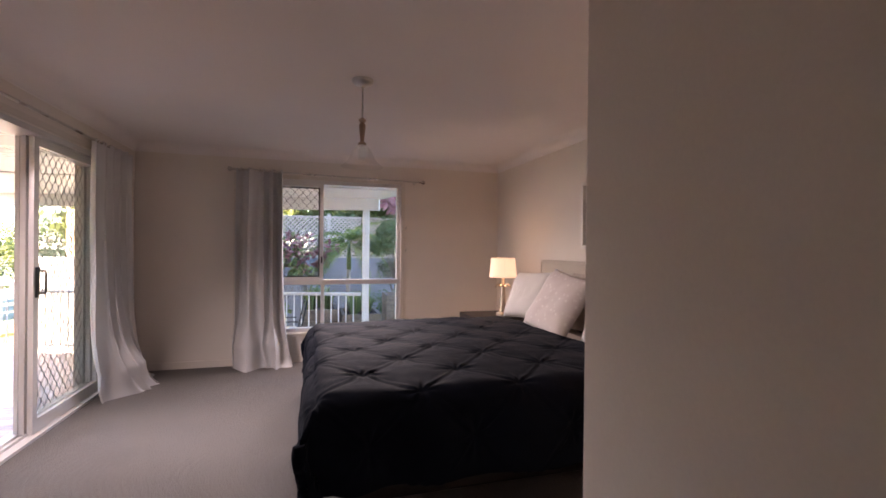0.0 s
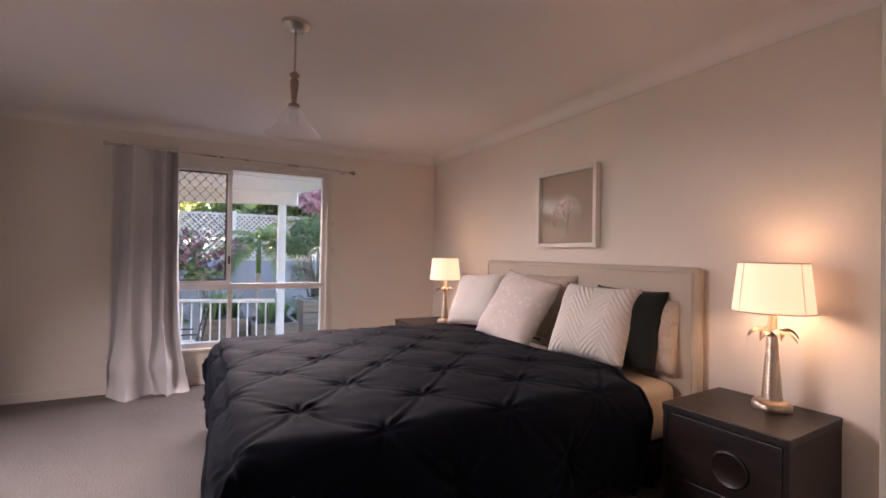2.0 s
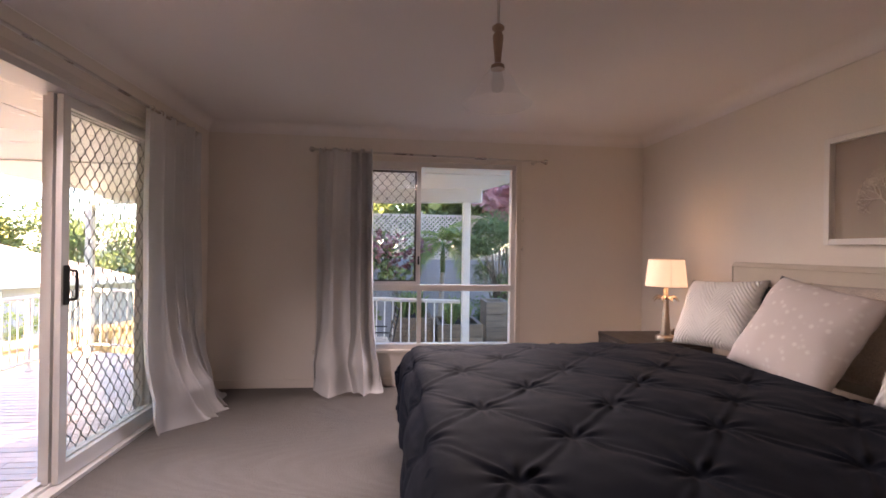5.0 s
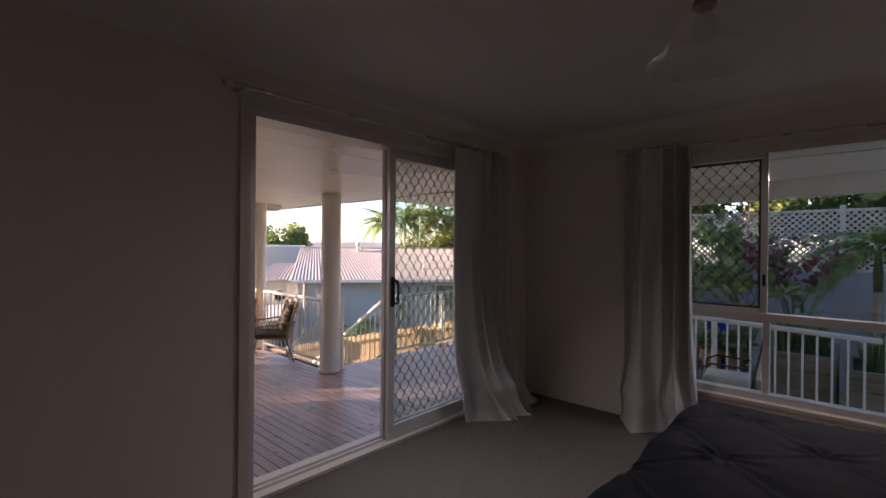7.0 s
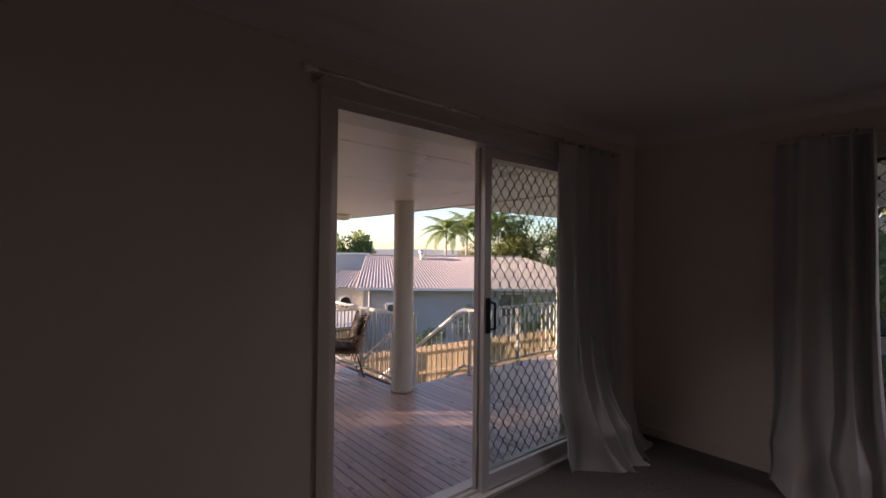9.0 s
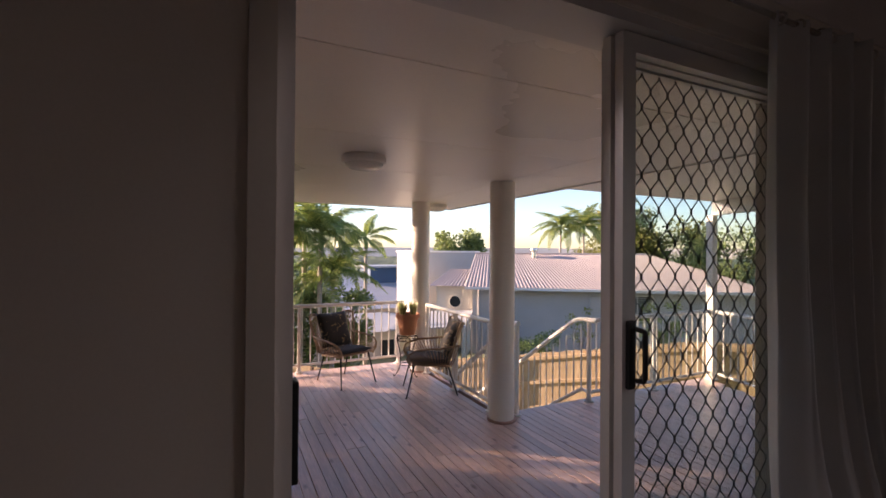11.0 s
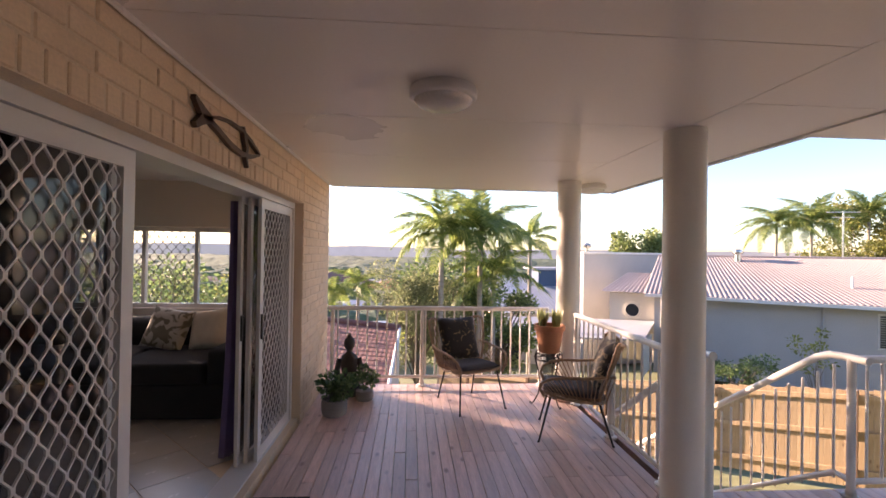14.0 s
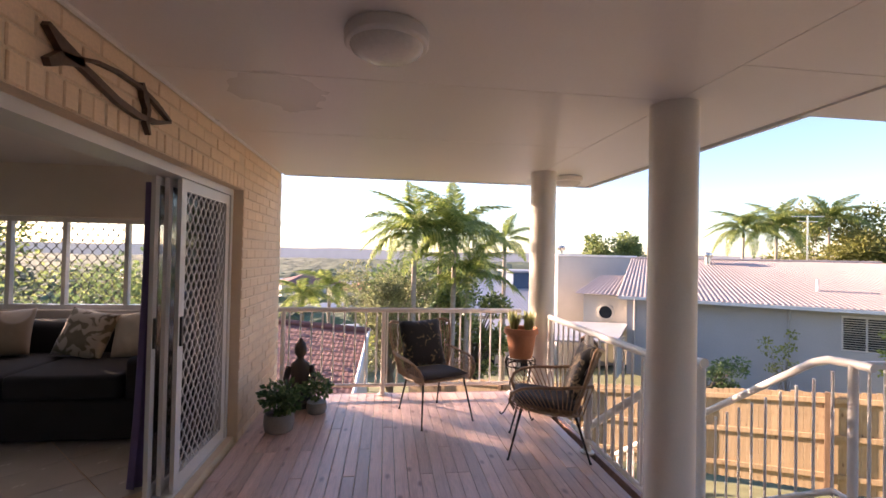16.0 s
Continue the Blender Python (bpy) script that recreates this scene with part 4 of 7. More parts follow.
def table_lamp(x, y, z, s=1.0):
    t = thing("table_lamp", Matrix.Translation((x, y, z)) @ Matrix.Scale(s, 4), "lit metal palm-tree table lamp with cream shade", "table lamp", "pair of bedside lamps")
    bm = bmesh.new()
    lathe(bm, [(0.0, 0.0), (0.073, 0.0), (0.075, 0.006), (0.075, 0.026), (0.068, 0.036), (0.055, 0.042), (0.045, 0.044)], 36)
    part("base", bm, SILVER, t, smooth=35)
    bm = bmesh.new()
    prof = [(0.040, 0.042), (0.038, 0.06)]
    for i in range(14):
        z0 = 0.06 + i * 0.0185
        rr = 0.037 - 0.0013 * i
        prof += [(rr, z0), (rr + 0.0012, z0 + 0.012), (rr - 0.001, z0 + 0.017)]
    lathe(bm, prof, 24)
    part("stem", bm, SILVER, t, smooth=50)
    leaf_mesh = None
    for k in range(8):
        a = 2 * math.pi * k / 8
        if leaf_mesh is None:
            bm = bmesh.new()

            def f(u, v):
                w = 0.024 * math.sin(math.pi * min(1, 0.12 + 0.88 * u)) * (1 - 0.2 * u) + 0.001
                xx = 0.012 + 0.085 * u
                zz = 0.330 + 0.030 * math.sin(math.pi * 0.62 * u) - 0.045 * u ** 3
                return (xx, (2 * v - 1) * w, zz - 0.010 * abs(2 * v - 1))
            sheet(bm, f, 10, 4)
            bmesh.ops.solidify(bm, geom=bm.faces[:], thickness=0.002)
            leaf_mesh = mesh_of("leaf", bm, SILVER, 50)
        o = new("leaf", leaf_mesh)
        o.parent = t
        o.matrix_basis = pose(0, 0, 0.008 * (k % 2), 0, 0, math.degrees(a))
    bm = bmesh.new()
    lathe(bm, [(0.016, 0.32), (0.018, 0.36), (0.017, 0.44), (0.012, 0.445)], 16)
    part("socket", bm, material("cream enamel", 0.3, base=(0.6, 0.52, 0.4)), t, smooth=40)
    bm = bmesh.new()
    lathe(bm, [(0.153, 0.428), (0.1525, 0.433), (0.131, 0.636), (0.130, 0.640)], 48)
    for f in [q for q in bm.faces if len(q.verts) > 4]:
        bm.faces.remove(f)
    sh = part("shade", bm, SHADECLOTH, t, "glowing cream cloth shade", smooth=True)
    mod = sh.modifiers.new("thickness", "SOLIDIFY")
    mod.thickness = 0.002
    for r0, zz in ((0.1535, 0.428), (0.1305, 0.640)):
        bm = bmesh.new()
        tube(bm, [(r0 * math.cos(2 * math.pi * k / 40), r0 * math.sin(2 * math.pi * k / 40), zz) for k in range(40)], 0.0025, 6, closed=True)
        part("trim", bm, SHEET, sh)
    for a in (0.6, 2.7, 4.4, 5.6):
        bm = bmesh.new()
        tube(bm, [(0.1535 * math.cos(a), 0.1535 * math.sin(a), 0.43), (0.1315 * math.cos(a), 0.1315 * math.sin(a), 0.638)], 0.0014, 5)
        part("seam", bm, SHEET, sh)
    bm = bmesh.new()
    lathe(bm, [(0.012, 0.445), (0.02, 0.47), (0.03, 0.505), (0.026, 0.53), (0.01, 0.545), (0.0, 0.546)], 16)
    part("bulb", bm, BULB, t, smooth=True)
    lamp = new("lamp_glow", bpy.data.lights.new("lamp_glow", "POINT"))
    lamp.data.energy, lamp.data.color, lamp.data.shadow_soft_size = LAMP_W, (1.0, 0.70, 0.43), 0.05
    lamp.location = (x, y, z + 0.49 * s)
    return t


LAMP_W = 0.036
table_lamp(2.305, 1.71, 0.6155)
table_lamp(2.16, 4.53, 0.6005, 0.98)
bm = bmesh.new()
lathe(bm, [(0.0, 0), (0.022, 0), (0.024, 0.01), (0.014, 0.05), (0.02, 0.065), (0.012, 0.085), (0.0, 0.09)], 16)
o = tagged(part("figurine", bm, SILVER, smooth=40, m=pose(2.24, 4.56, 0.6005)), "small brass-coloured ornament beside the lamp", "ornament")


def picture():
    t = thing("picture", pose(XE, 2.872, 1.335), "white box-framed picture of a pale tree", "picture")
    w, h, d = 0.632, 0.588, 0.05
    bm = bmesh.new()
    e = 0.032
    for y0, y1, z0, z1 in ((0, e, 0, h), (w - e, w, 0, h), (e, w - e, 0, e), (e, w - e, h - e, h)):
        box(bm, -d, y0, z0, -0.003, y1, z1)
    bmesh.ops.bevel(bm, geom=bm.edges[:], offset=0.002, segments=1, affect="EDGES")
    part("frame", bm, WHITEFRAME, t)
    bm = bmesh.new()
    box(bm, -0.014, e, e, -0.004, w - e, h - e)
    part("backing", bm, MAT_LINEN, t, "taupe linen backing")
    bm = bmesh.new()
    rnd = random.Random(4)
    stems = [((w / 2, 0.105), 90, 0.085, 0.009, 0)]
    while stems:
        (py, pz), ang, ln, rr, lev = stems.pop()
        q = (py + ln * math.cos(radians(ang)), pz + ln * math.sin(radians(ang)))
        tube(bm, [(-0.016, py, pz), (-0.016, *q)], [rr, rr * 0.75], 4)
        if lev < 6:
            for turn in ((-36, 2, 36) if lev < 5 else (-30, 25)):
                stems.append((q, ang + turn + rnd.uniform(-16, 16), ln * rnd.uniform(0.66, 0.86), max(0.0011, rr * 0.60), lev + 1))
    part("tree_relief", bm, material("pale paper relief", 0.9, base=(0.80, 0.72, 0.62)), t, "raised pale tree motif")
    bm = bmesh.new()
    box(bm, -d + 0.008, e, e, -d + 0.011, w - e, h - e)
    part("pane", bm, glass("museum glass", (0.97, 0.97, 0.97), 0.02, 0.05, 0.006), t).visible_shadow = False
    return t


picture()


def pendant():
    t = thing("pendant_light", pose(0.455, 2.93, CEILING), "unlit pendant light with frosted bell glass shade", "pendant light")
    bm = bmesh.new()
    lathe(bm, [(0.0, -0.040), (0.02, -0.040), (0.055, -0.030), (0.066, -0.018), (0.068, -0.001), (0.0, -0.001)], 32)
    part("canopy", bm, STEEL, t, smooth=35)
    bm = bmesh.new()
    tube(bm, [(0, 0, -0.03), (0, 0, -0.27)], 0.0055, 10)
    part("rod", bm, STEEL, t, smooth=50)
    bm = bmesh.new()
    lathe(bm, [(0.0, -0.245), (0.012, -0.245), (0.024, -0.256), (0.024, -0.264), (0.013, -0.275), (0.021, -0.29), (0.020, -0.31), (0.012, -0.39), (0.012, -0.395), (0.026, -0.405), (0.027, -0.42), (0.0, -0.42)], 24)
    part("holder", bm, material("aged brass holder", 0.3, 0.8, base=(0.42, 0.30, 0.22)), t, smooth=40)
    fg = bpy.data.materials.new("frosted ribbed glass")
    fg.use_nodes = True
    n, l = fg.node_tree.nodes, fg.node_tree.links
    p = n["Principled BSDF"]
    p.inputs["Base Color"].default_value, p.inputs["Roughness"].default_value = (0.75, 0.72, 0.70, 1), 0.25
    tr, mix = n.new("ShaderNodeBsdfTransparent"), n.new("ShaderNodeMixShader")
    mix.inputs[0].default_value = 0.13
    l.new(tr.outputs[0], mix.inputs[1])
    l.new(p.outputs[0], mix.inputs[2])
    l.new(mix.outputs[0], n["Material Output"].inputs[0])
    bm = bmesh.new()
    prof = [(0.027, -0.415), (0.034, -0.425), (0.052, -0.445), (0.068, -0.475), (0.080, -0.505), (0.104, -0.535), (0.128, -0.552), (0.135, -0.556)]
    lathe(bm, prof, 72, flute=0.018, flutes=18)
    for f in [q for q in bm.faces if len(q.verts) > 4]:
        bm.faces.remove(f)
    part("glass_shade", bm, fg, t, "frosted fluted glass bell", smooth=True)
    bm = bmesh.new()
    lathe(bm, [(0.012, -0.42), (0.02, -0.44), (0.028, -0.475), (0.022, -0.50), (0.0, -0.512)], 16)
    part("bulb", bm, fg, t, smooth=True)
    return t


pendant()


def curtain_rod(a, b, wall, brackets, label):
    a, b, wall = Vector(a), Vector(b), Vector(wall)
    t = thing("curtain_rod", Matrix.Translation(a), label, "curtain rod", "curtain rods")
    bm = bmesh.new()
    tube(bm, [(0, 0, 0), b - a], 0.0095, 12)
    part("rod", bm, STEEL, t, smooth=50)
    d = (b - a).normalized()
    for p, s in ((Vector(), -1), (b - a, 1)):
        bm = bmesh.new()
        tube(bm, [p, p + d * s * 0.012, p + d * s * 0.02, p + d * s * 0.034, p + d * s * 0.048, p + d * s * 0.056], [0.0095, 0.014, 0.021, 0.025, 0.019, 0.004], 16)
        part("finial", bm, STEEL, t, "round nickel finial", smooth=60)
    for f in brackets:
        p = (b - a) * f
        bm = bmesh.new()
        tube(bm, [p + Vector((0, 0, -0.01)), p + wall * 0.5 + Vector((0, 0, -0.012)), p + wall * 0.985], 0.006, 8)
        q = p + wall * 0.985
        tube(bm, [q, p + wall * 0.999], 0.018, 14)
        part("bracket", bm, STEEL, t, smooth=50)
    return t


RZ = 2.165
curtain_rod((XW + 0.10, 2.61, RZ + 0.01), (XW + 0.10, 4.95, RZ), (-0.10, 0, 0), (0.02, 0.97), "brushed nickel curtain rod above the sliding door")
curtain_rod((-0.665, YN - 0.10, RZ), (1.43, YN - 0.10, RZ - 0.045), (0, 0.10, 0), (0.03, 0.97), "brushed nickel curtain rod above the window")


def curtain(along, z_top, width_top, hem, folds, label, seed):
    """A gathered curtain: origin at the rod, x along it, -y into the room; its hem follows the line given on the floor."""
    t = thing("curtain", along, label, "curtain", "bedroom curtains")
    ph = seed * 1.7

    def hem_at(u):
        q = u * (len(hem) - 1)
        i = min(len(hem) - 2, int(q))
        g = q - i
        g = g * g * (3 - 2 * g)
        return [hem[i][k] + (hem[i + 1][k] - hem[i][k]) * g for k in (0, 1)]

    def f(u, v):
        k = v ** 5
        hx, hy = hem_at(u)
        uu = u + 0.055 * math.sin(2 * math.pi * u + ph)
        a = 2 * math.pi * folds * uu + ph + 0.5 * v * math.sin(5 * u + ph)
        amp = (0.050 + 0.018 * math.sin(7 * u + ph)) * (1 - 0.45 * k)
        x = (u - 0.5) * width_top * (1 + 0.05 * math.sin(3 * v)) * (1 - k) + hx * k + 0.022 * math.cos(a) * (1 - 0.6 * k)
        y = hy * k - amp * (math.sin(a) + 0.30 * math.sin(2 * a + 1.1 + 1.5 * v))
        z = z_top * (1 - v)
        slump = max(0.0, 1 - abs(v - 0.88) / 0.12)
        y -= 0.05 * slump * slump * (0.5 + 0.5 * math.sin(3 * math.pi * u + ph))
        x += 0.035 * slump * math.sin(4 * math.pi * u + 2 * ph)
        if v > 0.955:
            q = (v - 0.955) / 0.045
            y -= 0.07 * q * (0.6 + 0.4 * math.sin(5 * u + ph))
            z = max(z * (1 - q), 0) + 0.016 * (1 - q) + 0.02 * q * max(0, math.sin(a * 0.5 + ph))
        x += 0.006 * noise.noise((u * 9 + seed, v * 5, 0)) * v
        y += 0.016 * noise.noise((u * 4 + seed, v * 3.5, 0)) * (0.2 + v) + 0.006 * noise.noise((u * 14, v * 9, seed)) * v
        return (x, y, max(z + 0.012, 0.006) - z_top)

    bm = bmesh.new()
    sheet(bm, f, folds * 24, 84)
    c = part("cloth", bm, CURTAIN, t, smooth=True)
    mod = c.modifiers.new("thickness", "SOLIDIFY")
    mod.thickness = 0.003
    for k in range(folds * 2):
        u = (k + 0.5) / (folds * 2)
        x, y, z = f(u, 0.018)
        bm = bmesh.new()
        tube(bm, [(x, 0.021 * math.cos(q * math.pi / 8), -0.0 + 0.021 * math.sin(q * math.pi / 8)) for q in range(16)], 0.004, 6, closed=True)
        part("eyelet", bm, STEEL, t)
    return t


curtain(pose(-0.37, YN - 0.10, RZ), RZ + 0.035, 0.47, [(-0.28, 0.0), (-0.12, -0.19), (0.06, -0.05), (0.18, -0.17), (0.36, -0.02)], 4, "pale grey eyelet curtain gathered beside the window", 1)
curtain(pose(XW + 0.10, 4.66, RZ, 0, 0, 90), RZ + 0.03, 0.74, [(-0.22, 0.02), (0.10, -0.26), (0.36, -0.20), (0.68, -0.03)], 5, "pale grey eyelet curtain pooling beside the sliding door", 2)

# small fittings on the window wall
def hook(z):
    h = thing("curtain_hook", pose(1.27, YN, z), "small clear tieback hook screwed to the wall", "hook", "tieback hooks")
    bm = bmesh.new()
    tube(bm, [(0, -0.001, 0), (0, -0.008, 0)], 0.012, 12)
    tube(bm, [(0, -0.008, 0), (0, -0.03, 0.0), (0, -0.036, 0.01), (0, -0.036, 0.03)], 0.004, 8)
    part("hook_body", bm, STEEL, h)


for z in (1.565, 1.29):
    hook(z)

# ---- things on the deck ----
RATTAN = material("honey rattan", 0.5, base=(0.38, 0.25, 0.15), dark=(0.24, 0.15, 0.085), scale=30, grain=160, grain_amount=0.15, bump=0.4)
BLACKSTEEL = material("black steel", 0.4, 0.4, base=(0.015, 0.014, 0.013), vary=0.05)
SEATGREY = material("charcoal seat cloth", 0.9, base=(0.075, 0.072, 0.078), vary=0.06, grain=320, grain_amount=0.1, bump=0.25, bump_scale=500)
FLORAL = patterned("black cloth with ochre leaf print", (0.016, 0.014, 0.013), (0.24, 0.17, 0.085), 13, 0.60, 0.66)
FLORAL2 = patterned("ochre and black leaf print", (0.02, 0.017, 0.015), (0.27, 0.20, 0.12), 12, 0.53, 0.60)
TERRACOTTA = material("terracotta", 0.8, base=(0.52, 0.24, 0.13), dark=(0.44, 0.19, 0.10), scale=6, grain=90, grain_amount=0.08, bump=0.25)
IRON = material("wrought iron", 0.55, 0.5, base=(0.05, 0.032, 0.025), vary=0.1)
GREYPOT = material("grey concrete pot", 0.85, base=(0.27, 0.26, 0.245), vary=0.06, scale=8, grain=90, grain_amount=0.1, bump=0.3)
STONE = material("dark bronze statue", 0.6, base=(0.05, 0.042, 0.036), vary=0.12, scale=10, grain=80, grain_amount=0.15, bump=0.2)
LEAF = leaf_material("glossy green leaf", (0.09, 0.16, 0.06), (0.20, 0.28, 0.11))
LEAF_YEL = leaf_material("yellow-green leaf", (0.34, 0.38, 0.10), (0.58, 0.56, 0.22))
SOIL = material("potting soil", 0.95, base=(0.05, 0.035, 0.025), vary=0.2, grain=80, grain_amount=0.3, bump=0.6)


def arm_chair(m, floral, label):
    """A rattan wing armchair; local +x is its front."""
    c = thing("rattan_armchair", m, label, "armchair", "pair of deck armchairs")
    for s in (1, -1):
        for top, foot in (((0.20, s * 0.22, 0.40), (0.30, s * 0.275, 0.0)), ((-0.20, s * 0.19, 0.40), (-0.33, s * 0.22, 0.0))):
            bm = bmesh.new()
            tube(bm, [top, foot], [0.011, 0.008], 8)
            tube(bm, [(foot[0], foot[1], 0.0), (foot[0], foot[1], 0.012)], 0.011, 8)
            part("leg", bm, BLACKSTEEL, c, "thin black steel leg", smooth=50)
    bm = bmesh.new()
    ring = []
    for k in range(28):
        a = 2 * math.pi * k / 28
        ring.append((0.27 * math.copysign(abs(math.cos(a)) ** 0.7, math.cos(a)) - 0.01, 0.275 * math.copysign(abs(math.sin(a)) ** 0.7, math.sin(a)), 0.385 + 0.03 * math.cos(a)))
    tube(bm, ring, 0.013, 8, closed=True)
    part("seat_frame", bm, RATTAN, c, smooth=True)
    bm = bmesh.new()
    for k in range(-10, 11):
        y = k * 0.026
        half = 0.26 * (1 - (abs(y) / 0.285) ** 3)
        tube(bm, [(-half - 0.01, y, 0.36), (0, y, 0.375), (half, y, 0.41)], 0.0055, 5)
    o = part("seat_weave", bm, RATTAN, c, smooth=True)
    o["kind"] = "stuff"

    def back_point(u, v):
        """u across from -1 to 1, v up from the seat."""
        w = 0.265 + 0.085 * math.sin(math.pi * 0.55 * v)
        ear = 0.07 * abs(u) ** 3 * v
        z = 0.40 + 0.49 * v * (1 - 0.10 * (1 - abs(u)) * v) + ear * 0.5 - 0.05 * max(0, abs(u) - 0.85) / 0.15 * v
        x = -0.24 - 0.20 * v + 0.11 * u * u * (0.35 + 0.65 * v)
        return (x, u * w, z)

    bm = bmesh.new()
    loop = [back_point(-1, t / 10) for t in range(11)] + [back_point(-1 + 2 * t / 16, 1) for t in range(1, 16)] + [back_point(1, 1 - t / 10) for t in range(11)]
    tube(bm, loop, 0.015, 8)
    part("back_frame", bm, RATTAN, c, smooth=True)
    for k in range(1, 24):
        u = -1 + 2 * k / 24
        bm = bmesh.new()
        tube(bm, [back_point(u, t / 6) for t in range(7)], 0.0055, 5)
        part("back_cane", bm, RATTAN, c, smooth=True)
    for s in (1, -1):
        arc = [(-0.33, s * 0.30, 0.62), (-0.22, s * 0.335, 0.615), (-0.08, s * 0.345, 0.60), (0.08, s * 0.34, 0.595), (0.20, s * 0.325, 0.575), (0.275, s * 0.30, 0.53), (0.295, s * 0.275, 0.47), (0.26, s * 0.25, 0.40)]
        bm = bmesh.new()
        tube(bm, arc, 0.013, 8)
        arm = part("arm", bm, RATTAN, c, smooth=True)
        bm = bmesh.new()
        for k in range(22):
            f = k / 21
            x = -0.26 + 0.52 * f
            i = min(len(arc) - 2, int(f * 6.5))
            a, b = Vector(arc[i]), Vector(arc[i + 1])
            g = f * 6.5 - i
            p = a.lerp(b, min(1, g))
            tube(bm, [(x - 0.0, s * 0.265, 0.385), p], 0.005, 5)
        part("arm_weave", bm, RATTAN, arm, smooth=True)
    bm = bmesh.new()

    def f(u, v, side):
        a, b = 2 * u - 1, 2 * v - 1
        th = 0.035 * (max(0, 1 - a ** 6) * max(0, 1 - b ** 6)) ** 0.5
        return (0.01 + a * 0.25, b * 0.245 * (1 - 0.06 * a * a), 0.435 + 0.02 * a + side * th)
    for side in (1, -1):
        sheet(bm, lambda u, v: f(u, v, side), 12, 12)
    bmesh.ops.remove_doubles(bm, verts=bm.verts, dist=0.001)
    part("seat_cushion", bm, SEATGREY, c, "charcoal seat pad", smooth=True)
    bm = bmesh.new()

    def g(u, v, side):
        a, b = 2 * u - 1, 2 * v - 1
        th = 0.065 * (max(0, 1 - a ** 4) * max(0, 1 - b ** 4)) ** 0.5
        nip = 1 + 0.05 * a * a * b * b
        return (side * th + 0.006 * noise.noise((a * 3, b * 3, side)), a * 0.228 * nip, 0.23 + b * 0.232 * nip)
    for side in (1, -1):
        sheet(bm, lambda u, v: g(u, v, side), 14, 14)
    bmesh.ops.remove_doubles(bm, verts=bm.verts, dist=0.001)
    part("back_cushion", bm, floral, c, "dark leaf-print scatter cushion", smooth=True, m=pose(-0.185, 0, 0.46, 0, -21, 0))
    return c


arm_chair(pose(-6.70, 4.13, DECK, 0, 0, 22), FLORAL, "rattan armchair with black floral cushion on the deck")
arm_chair(pose(-5.86, 4.98, DECK, 0, 0, 253), FLORAL2, "rattan armchair with ochre leaf-print cushion by the railing")


def leaf_cluster(bm, n, centre, size, leaf, rnd, flat=0.7, thick=0.0):
    """Scattered folded leaves round a centre, denser towards the outside."""
    cx, cy, cz = centre
    for _ in range(n):
        d = Vector((rnd.gauss(0, 1), rnd.gauss(0, 1), rnd.gauss(0, 1) * flat)).normalized() * (rnd.random() ** 0.45)
        p = Vector((cx + d.x * size[0], cy + d.y * size[1], cz + d.z * size[2]))
        q = (d + Vector((rnd.uniform(-.8, .8), rnd.uniform(-.8, .8), rnd.uniform(-.5, .6)))).normalized()
        side = q.cross(Vector((rnd.uniform(-1, 1), rnd.uniform(-1, 1), rnd.uniform(-1, 1)))).normalized()
        ln = leaf * rnd.uniform(0.6, 1.3)
        wd = ln * 0.32
        up = side.cross(q) * ln * 0.08
        a, b, c, e = p, p + q * ln * 0.5 + side * wd, p + q * ln, p + q * ln * 0.5 - side * wd
        vs = [bm.verts.new(v) for v in (a, b, c, e)]
        bm.faces.new((vs[0], vs[1], vs[2]))
        bm.faces.new((vs[0], vs[2], vs[3]))
        vs[1].co += up
        vs[3].co += up


def round_pot(x, y, z, prof, mat, label, name="plant_pot"):
    t = thing(name, pose(x, y, z), label, "pot", "potted plants")
    bm = bmesh.new()
    lathe(bm, prof, 32)
    part("pot", bm, mat, t, smooth=40)
    return t


# terracotta pot on an iron stand
st = thing("plant_stand", pose(-6.65, 5.0, DECK), "scrolled wrought-iron plant stand on the deck", "plant stand")
for rr, zz in ((0.14, 0.575), (0.14, 0.50), (0.10, 0.16)):
    bm = bmesh.new()
    tube(bm, [(rr * math.cos(2 * math.pi * k / 28), rr * math.sin(2 * math.pi * k / 28), zz) for k in range(28)], 0.006, 6, closed=True)
    part("ring", bm, IRON, st, smooth=True)
for k in range(3):
    a = 2 * math.pi * k / 3 + 0.4
    ca, sa = math.cos(a), math.sin(a)
    bm = bmesh.new()
    tube(bm, [(r0 * ca, r0 * sa, z0) for r0, z0 in ((0.14, 0.575), (0.155, 0.53), (0.14, 0.47), (0.11, 0.36), (0.095, 0.24), (0.11, 0.12), (0.16, 0.03), (0.185, 0.008), (0.20, 0.02), (0.195, 0.035))], 0.007, 6)
    part("leg", bm, IRON, st, smooth=True)
bm = bmesh.new()
for k in range(9):
    a = 2 * math.pi * k / 9
    cx, cy = 0.142 * math.cos(a), 0.142 * math.sin(a)
    tube(bm, [(cx - 0.03 * math.sin(a) * math.cos(q), cy + 0.03 * math.cos(a) * math.cos(q), 0.538 + 0.03 * math.sin(q)) for q in [2 * math.pi * j / 10 for j in range(10)]], 0.004, 5, closed=True)
part("scrollwork", bm, IRON, st, smooth=True)
SUCCULENT = leaf_material("pale succulent leaf", (0.50, 0.52, 0.22), (0.74, 0.72, 0.40))
